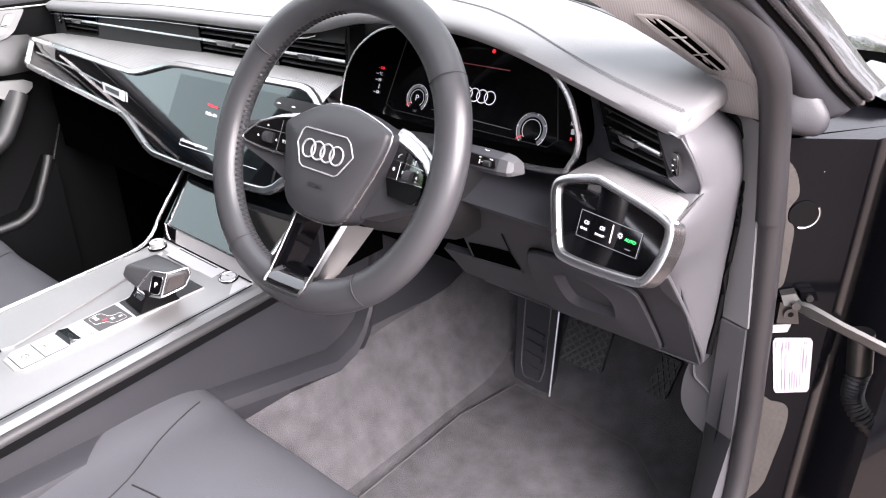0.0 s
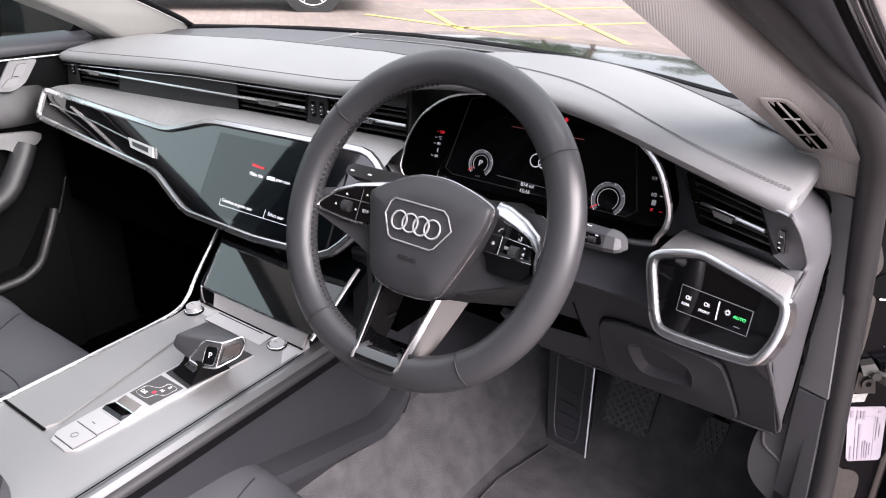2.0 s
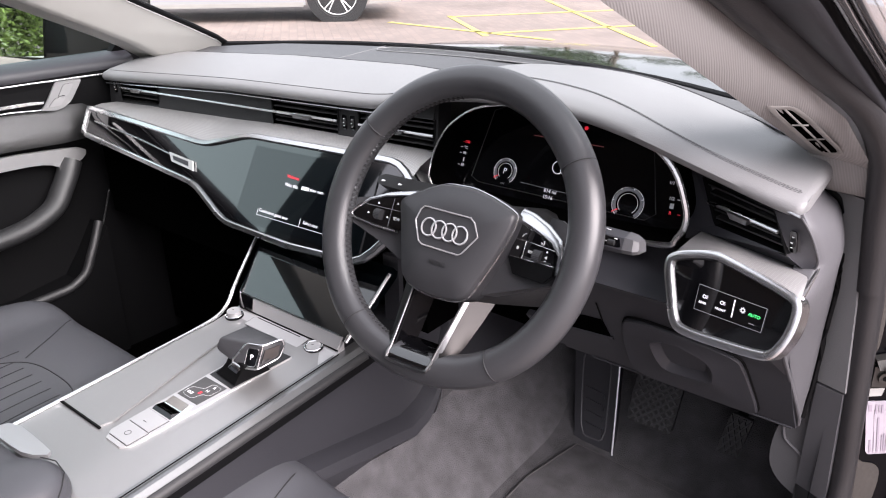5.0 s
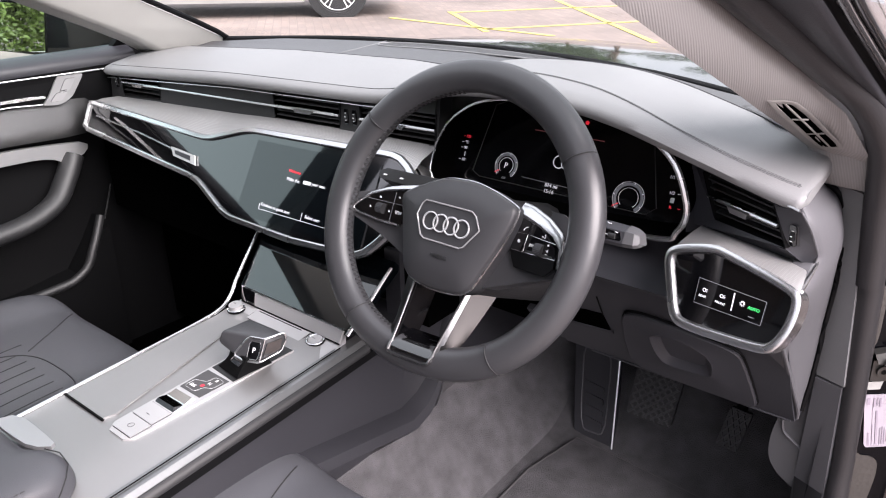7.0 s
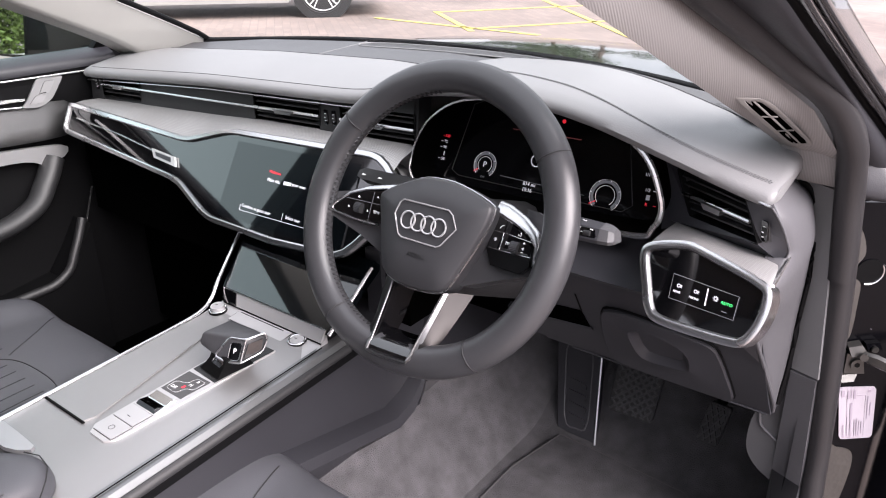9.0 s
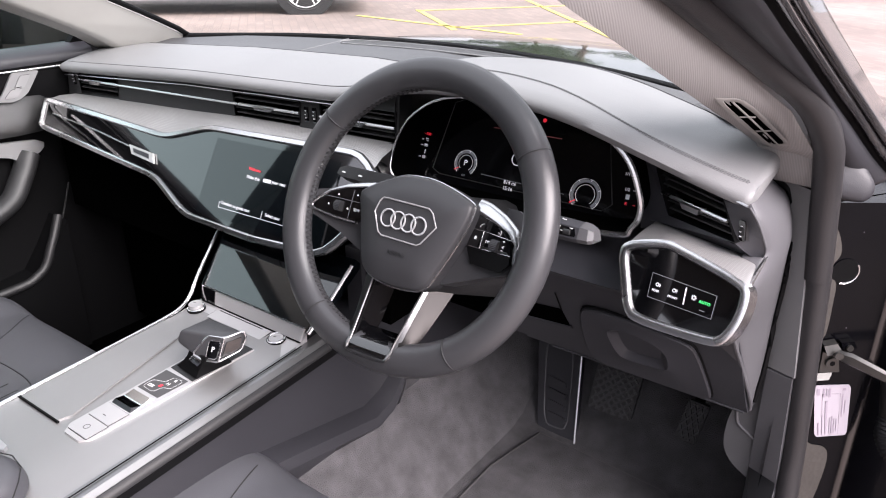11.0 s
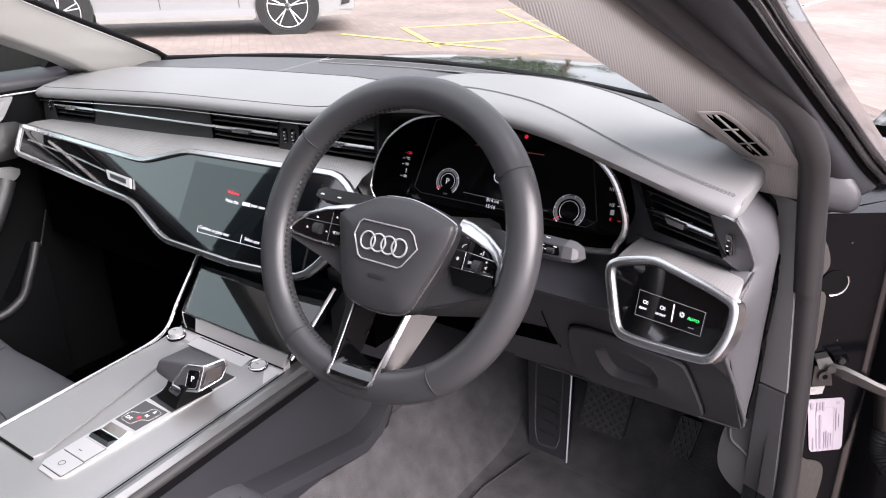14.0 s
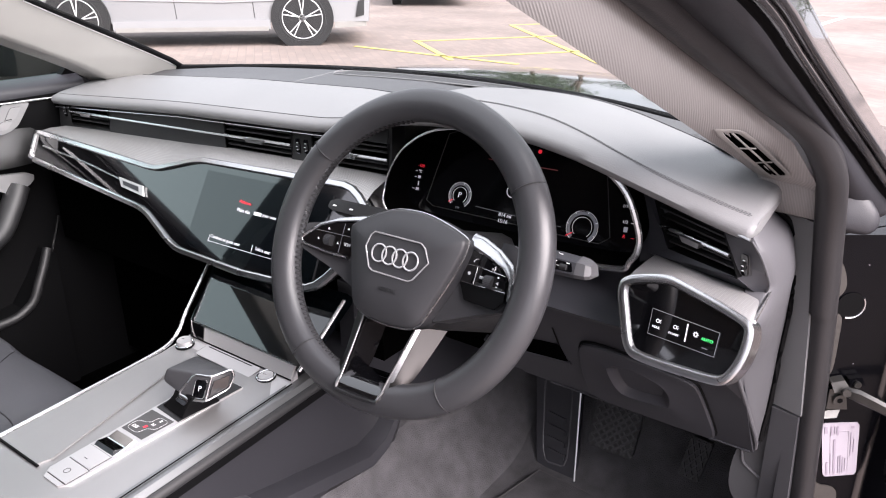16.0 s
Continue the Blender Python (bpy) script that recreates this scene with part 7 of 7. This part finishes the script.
part("pocket_rim", tube(smooth_path([V(-0.70, -0.6, 0.478), V(-0.695, -0.06, 0.482), V(-0.692, 0.055, 0.497), V(-0.70, 0.10, 0.55), V(-0.72, 0.138, 0.605)], 5), 0.010, 10), HARD, door, "padded pocket rim")
part("speaker_line", tube(smooth_path([V(-0.705, 0.085, 0.490), V(-0.715, 0.125, 0.555), V(-0.735, 0.165, 0.620), V(-0.75, 0.19, 0.66)], 4), 0.0022, 6), CHROME, door, "thin light line")

pm = thing("door_mirror", "black door mirror housing with mirror glass", "door mirror", (-1.05, 0.25, 0.98))
part("housing", rounded(loft([[V(-0.86, 0.345, 0.925), V(-0.86, 0.35, 0.965), V(-0.93, 0.36, 1.025), V(-1.02, 0.38, 1.05), V(-1.28, 0.36, 1.04), V(-1.30, 0.36, 0.91), V(-1.05, 0.38, 0.905)], [V(-0.855, 0.325, 0.925), V(-0.855, 0.325, 0.962), V(-0.92, 0.30, 1.030), V(-1.00, 0.262, 1.048), V(-1.30, 0.225, 1.045), V(-1.31, 0.225, 0.905), V(-1.03, 0.262, 0.908)]]), 0.006, 3), mat("mirror_housing", (0.003, 0.004, 0.005), 0.15, spec=0.25), pm, "black housing")
part("mirror_glass", prism([V(-1.030, 0.256, 1.030), V(-1.055, 0.2465, 0.920), V(-1.32, 0.2085, 0.905), V(-1.31, 0.216, 1.030)], (0.001, 0.006, 0)), MIRROR, pm, "mirror glass")
part("foot", rounded(loft([[V(-0.80, 0.28, 0.945), V(-0.80, 0.36, 0.945), V(-0.80, 0.36, 0.915), V(-0.80, 0.28, 0.915)], [V(-0.90, 0.31, 0.945), V(-0.90, 0.36, 0.945), V(-0.90, 0.36, 0.920), V(-0.90, 0.31, 0.920)]]), 0.004), GLOSS, pm, "black mirror foot")
part("window_triangle", prism([V(-0.775, 0.26, 0.945), V(-0.775, 0.40, 0.945), V(-0.745, 0.30, 1.01)], (-0.02, 0, 0)), BLACK, pm, "black corner triangle")

# ---- parked white car ----
CARY = radians(42)
wc = thing("parked_car", "white parked car with five double-spoke alloy wheels", "car", (-6.6, 6.6, 0))


def cp(l, s, z):
    """l metres ahead of the front wheel, s metres away from the side that is seen."""
    return V(-6.62 + l * math.cos(CARY) - s * math.sin(CARY), 6.62 + l * math.sin(CARY) + s * math.cos(CARY), z)


prof = [(0.88, 0.30), (0.90, 0.62), (0.80, 0.80), (0.35, 0.95), (-0.55, 1.05), (-1.25, 1.52), (-3.1, 1.55), (-3.65, 1.05), (-3.75, 0.75), (-3.7, 0.32)]
part("body", rounded(loft([[cp(l * 0.985, 0.06, z) for l, z in prof], [cp(l, 0.10, z) for l, z in prof], [cp(l, 1.75, z) for l, z in prof], [cp(l * 0.985, 1.80, z) for l, z in prof]]), 0.04, 3), CARWHITE, wc, "white painted body", angle=50)
part("sill", prism([cp(-0.42, 0.03, 0.22), cp(-2.43, 0.03, 0.22), cp(-2.43, 0.03, 0.34), cp(-0.42, 0.03, 0.34)], cp(0, 0.1, 0) - cp(0, 0, 0), 0.02), CARWHITE, wc, "white sill")
for l in (0.0, -2.86):
    part("arch", disc(cp(l, 0.02, 0.36), cp(0, 1, 0) - cp(0, 0, 0), 0.41, 0.2, 40, 0.02), HARD, wc, "dark wheel arch")
    wh = part("wheel", torus(cp(l, 0.11, 0.355), cp(1, 0, 0) - cp(0, 0, 0), (0, 0, 1), 0.298, 0.055, 48, 12, 1.7), TYRE, wc, "black tyre")
    part("rim_ring", torus(cp(l, 0.03, 0.355), cp(1, 0, 0) - cp(0, 0, 0), (0, 0, 1), 0.262, 0.012, 48, 8), ALLOY, wh, "alloy rim")
    part("rim_dish", disc(cp(l, 0.12, 0.355), cp(0, 1, 0) - cp(0, 0, 0), 0.265, 0.02, 40), HARD, wh, "dark brake disc")
    part("hub", disc(cp(l, 0.02, 0.355), cp(0, 1, 0) - cp(0, 0, 0), 0.05, 0.03, 20, 0.008), ALLOY, wh, "alloy hub")
    for k in range(5):
        for d in (-0.13, 0.13):
            a0, a1 = math.radians(90 + 72 * k), math.radians(90 + 72 * k) + d
            part("spoke", tube([cp(l + 0.04 * math.cos(a0), 0.035, 0.355 + 0.04 * math.sin(a0)), cp(l + 0.262 * math.cos(a1), 0.035, 0.355 + 0.262 * math.sin(a1))], 0.019, 6), ALLOY, wh, "alloy spoke")

part("bumper_intake", prism([cp(l, s_, z) for l, s_, z in ((0.70, 0.055, 0.36), (0.83, 0.075, 0.38), (0.84, 0.075, 0.60), (0.74, 0.055, 0.56))], cp(0, -0.012, 0) - cp(0, 0, 0), 0.004), HARD, wc, "black bumper intake")
part("bumper_lip", prism([cp(0.42, 0.045, 0.22), cp(0.84, 0.075, 0.24), cp(0.84, 0.075, 0.31), cp(0.42, 0.045, 0.30)], cp(0, 0.12, 0) - cp(0, 0, 0), 0.01), VENTGREY, wc, "grey lower lip")
part("sill_trim", prism([cp(-0.45, 0.022, 0.20), cp(-2.40, 0.022, 0.20), cp(-2.40, 0.022, 0.255), cp(-0.45, 0.022, 0.255)], cp(0, 0.1, 0) - cp(0, 0, 0), 0.008), VENTGREY, wc, "grey sill strip")
for l in (-0.62, -1.62):
    part("door_joint", tube([cp(l, 0.058, 0.36), cp(l - 0.02, 0.058, 0.70), cp(l - 0.05, 0.062, 1.02)], 0.004, 6), HARD, wc, "dark door joint")
part("side_crease", tube([cp(0.45, 0.058, 0.60), cp(-1.0, 0.055, 0.56), cp(-2.4, 0.058, 0.60)], 0.010, 8), CARWHITE, wc, "pressed body crease")

# second parked car, far off
fc = copy_thing(wc, Matrix.Translation((-10.76, 13.46, 0)) @ Matrix.Rotation(radians(-95), 4, "Z"))
tagged(fc, "white parked car seen from its front, far off", "car")
nc = copy_thing(wc, Matrix.Translation((-12.3, 5.05, 0)))
tagged(nc, "white parked car with alloy wheels in the next bay", "car")


# ---- planting seen in mirrors, screens and paint ----
def clump(n, size, centre, spread, rnd):
    """Many small leaves scattered in a lumpy volume."""
    verts, faces = [], []
    for i in range(n):
        while True:
            p = V(rnd.uniform(-1, 1), rnd.uniform(-1, 1), rnd.uniform(-1, 1))
            if 0.35 < p.length < 1 + 0.25 * noise.noise(p * 2.5 + V(*centre)):
                break
        c = V(centre[0] + p.x * spread[0], centre[1] + p.y * spread[1], centre[2] + p.z * spread[2])
        a = V(rnd.gauss(0, 1), rnd.gauss(0, 1), rnd.gauss(0, 0.6)).normalized() * size * rnd.uniform(0.6, 1.3)
        b = a.cross(V(rnd.gauss(0, 1), rnd.gauss(0, 1), rnd.gauss(0, 1))).normalized() * size * 0.45
        k = len(verts)
        verts += [c - a, c + b, c + a, c - b]
        faces.append((k, k + 1, k + 2, k + 3))
    return verts, faces


def leaves(name, blobs, size, material, parent, label=""):
    rnd = random.Random(7)
    vv, ff = [], []
    for n, c, s in blobs:
        a, b = clump(n, size, c, s, rnd)
        ff += [tuple(i + len(vv) for i in f) for f in b]
        vv += a
    me = bpy.data.meshes.new(name)
    me.from_pydata([v - origin(parent) if parent else v for v in vv], [], ff)
    me.materials.append(material)
    ob = new(name, me)
    ob.parent = parent
    if label:
        tagged(ob, label)
    return ob


hedge = leaves("hedge", [(8200, (-10.6 + 0.12 * k, 1.6 - 0.85 * k, 1.1), (0.75, 0.8, 1.25)) for k in range(12)], 0.05, LEAF, None)
tagged(hedge, "clipped green hedge along the car park kerb", "hedge", kind="stuff")
kb = part("kerb", prism([V(-9.55, 2.6, 0), V(-8.2, -8.8, 0), V(-8.35, -8.8, 0), V(-9.7, 2.6, 0)], (0, 0, 0.12), 0.01), mat("kerb_stone", (0.33, 0.32, 0.30), 0.8, vary=0.15), None)
tagged(kb, "pale concrete kerb along the hedge", "kerb", kind="structure")


def tree(x, y, h, seed):
    t = thing("tree", "broad-leaved green tree beyond the car park", "tree", (x, y, 0), "car park trees")
    r = random.Random(seed)
    limbs = [tube([V(x, y, 0), V(x + 0.1, y, h * 0.3), V(x - 0.05, y + 0.1, h * 0.8)], [0.16, 0.13, 0.05], 8)]
    blobs = []
    for k in range(10):
        a, q = r.uniform(0, 6.28), r.uniform(0.15, 0.32) * h
        e = V(x + q * math.cos(a), y + q * math.sin(a), h * r.uniform(0.2, 0.95))
        limbs.append(tube([V(x, y, h * r.uniform(0.28, 0.5)), (V(x, y, e.z) + e) / 2 - V(0, 0, 0.3), e], [0.07, 0.05, 0.02], 6))
        blobs.append((420, tuple(e), (r.uniform(0.14, 0.2) * h, r.uniform(0.14, 0.2) * h, r.uniform(0.1, 0.16) * h)))
    part("trunk", join(*limbs), BARK, t, "grey-brown trunk and limbs")
    leaves("crown", blobs, 0.02 * h, LEAF2, t, "green leaves")
    return t


ROW = [(-9.9, -10.2, 5.0), (-6.8, -12.5, 5.0)] + [(-24.0 + 4.3 * k, 25.0 + 2.0 * ((k * 7) % 3), 5.6 + 0.9 * ((k * 5) % 4)) for k in range(10)]
for i, (x, y, h) in enumerate(ROW):
    tree(x, y, h, i)
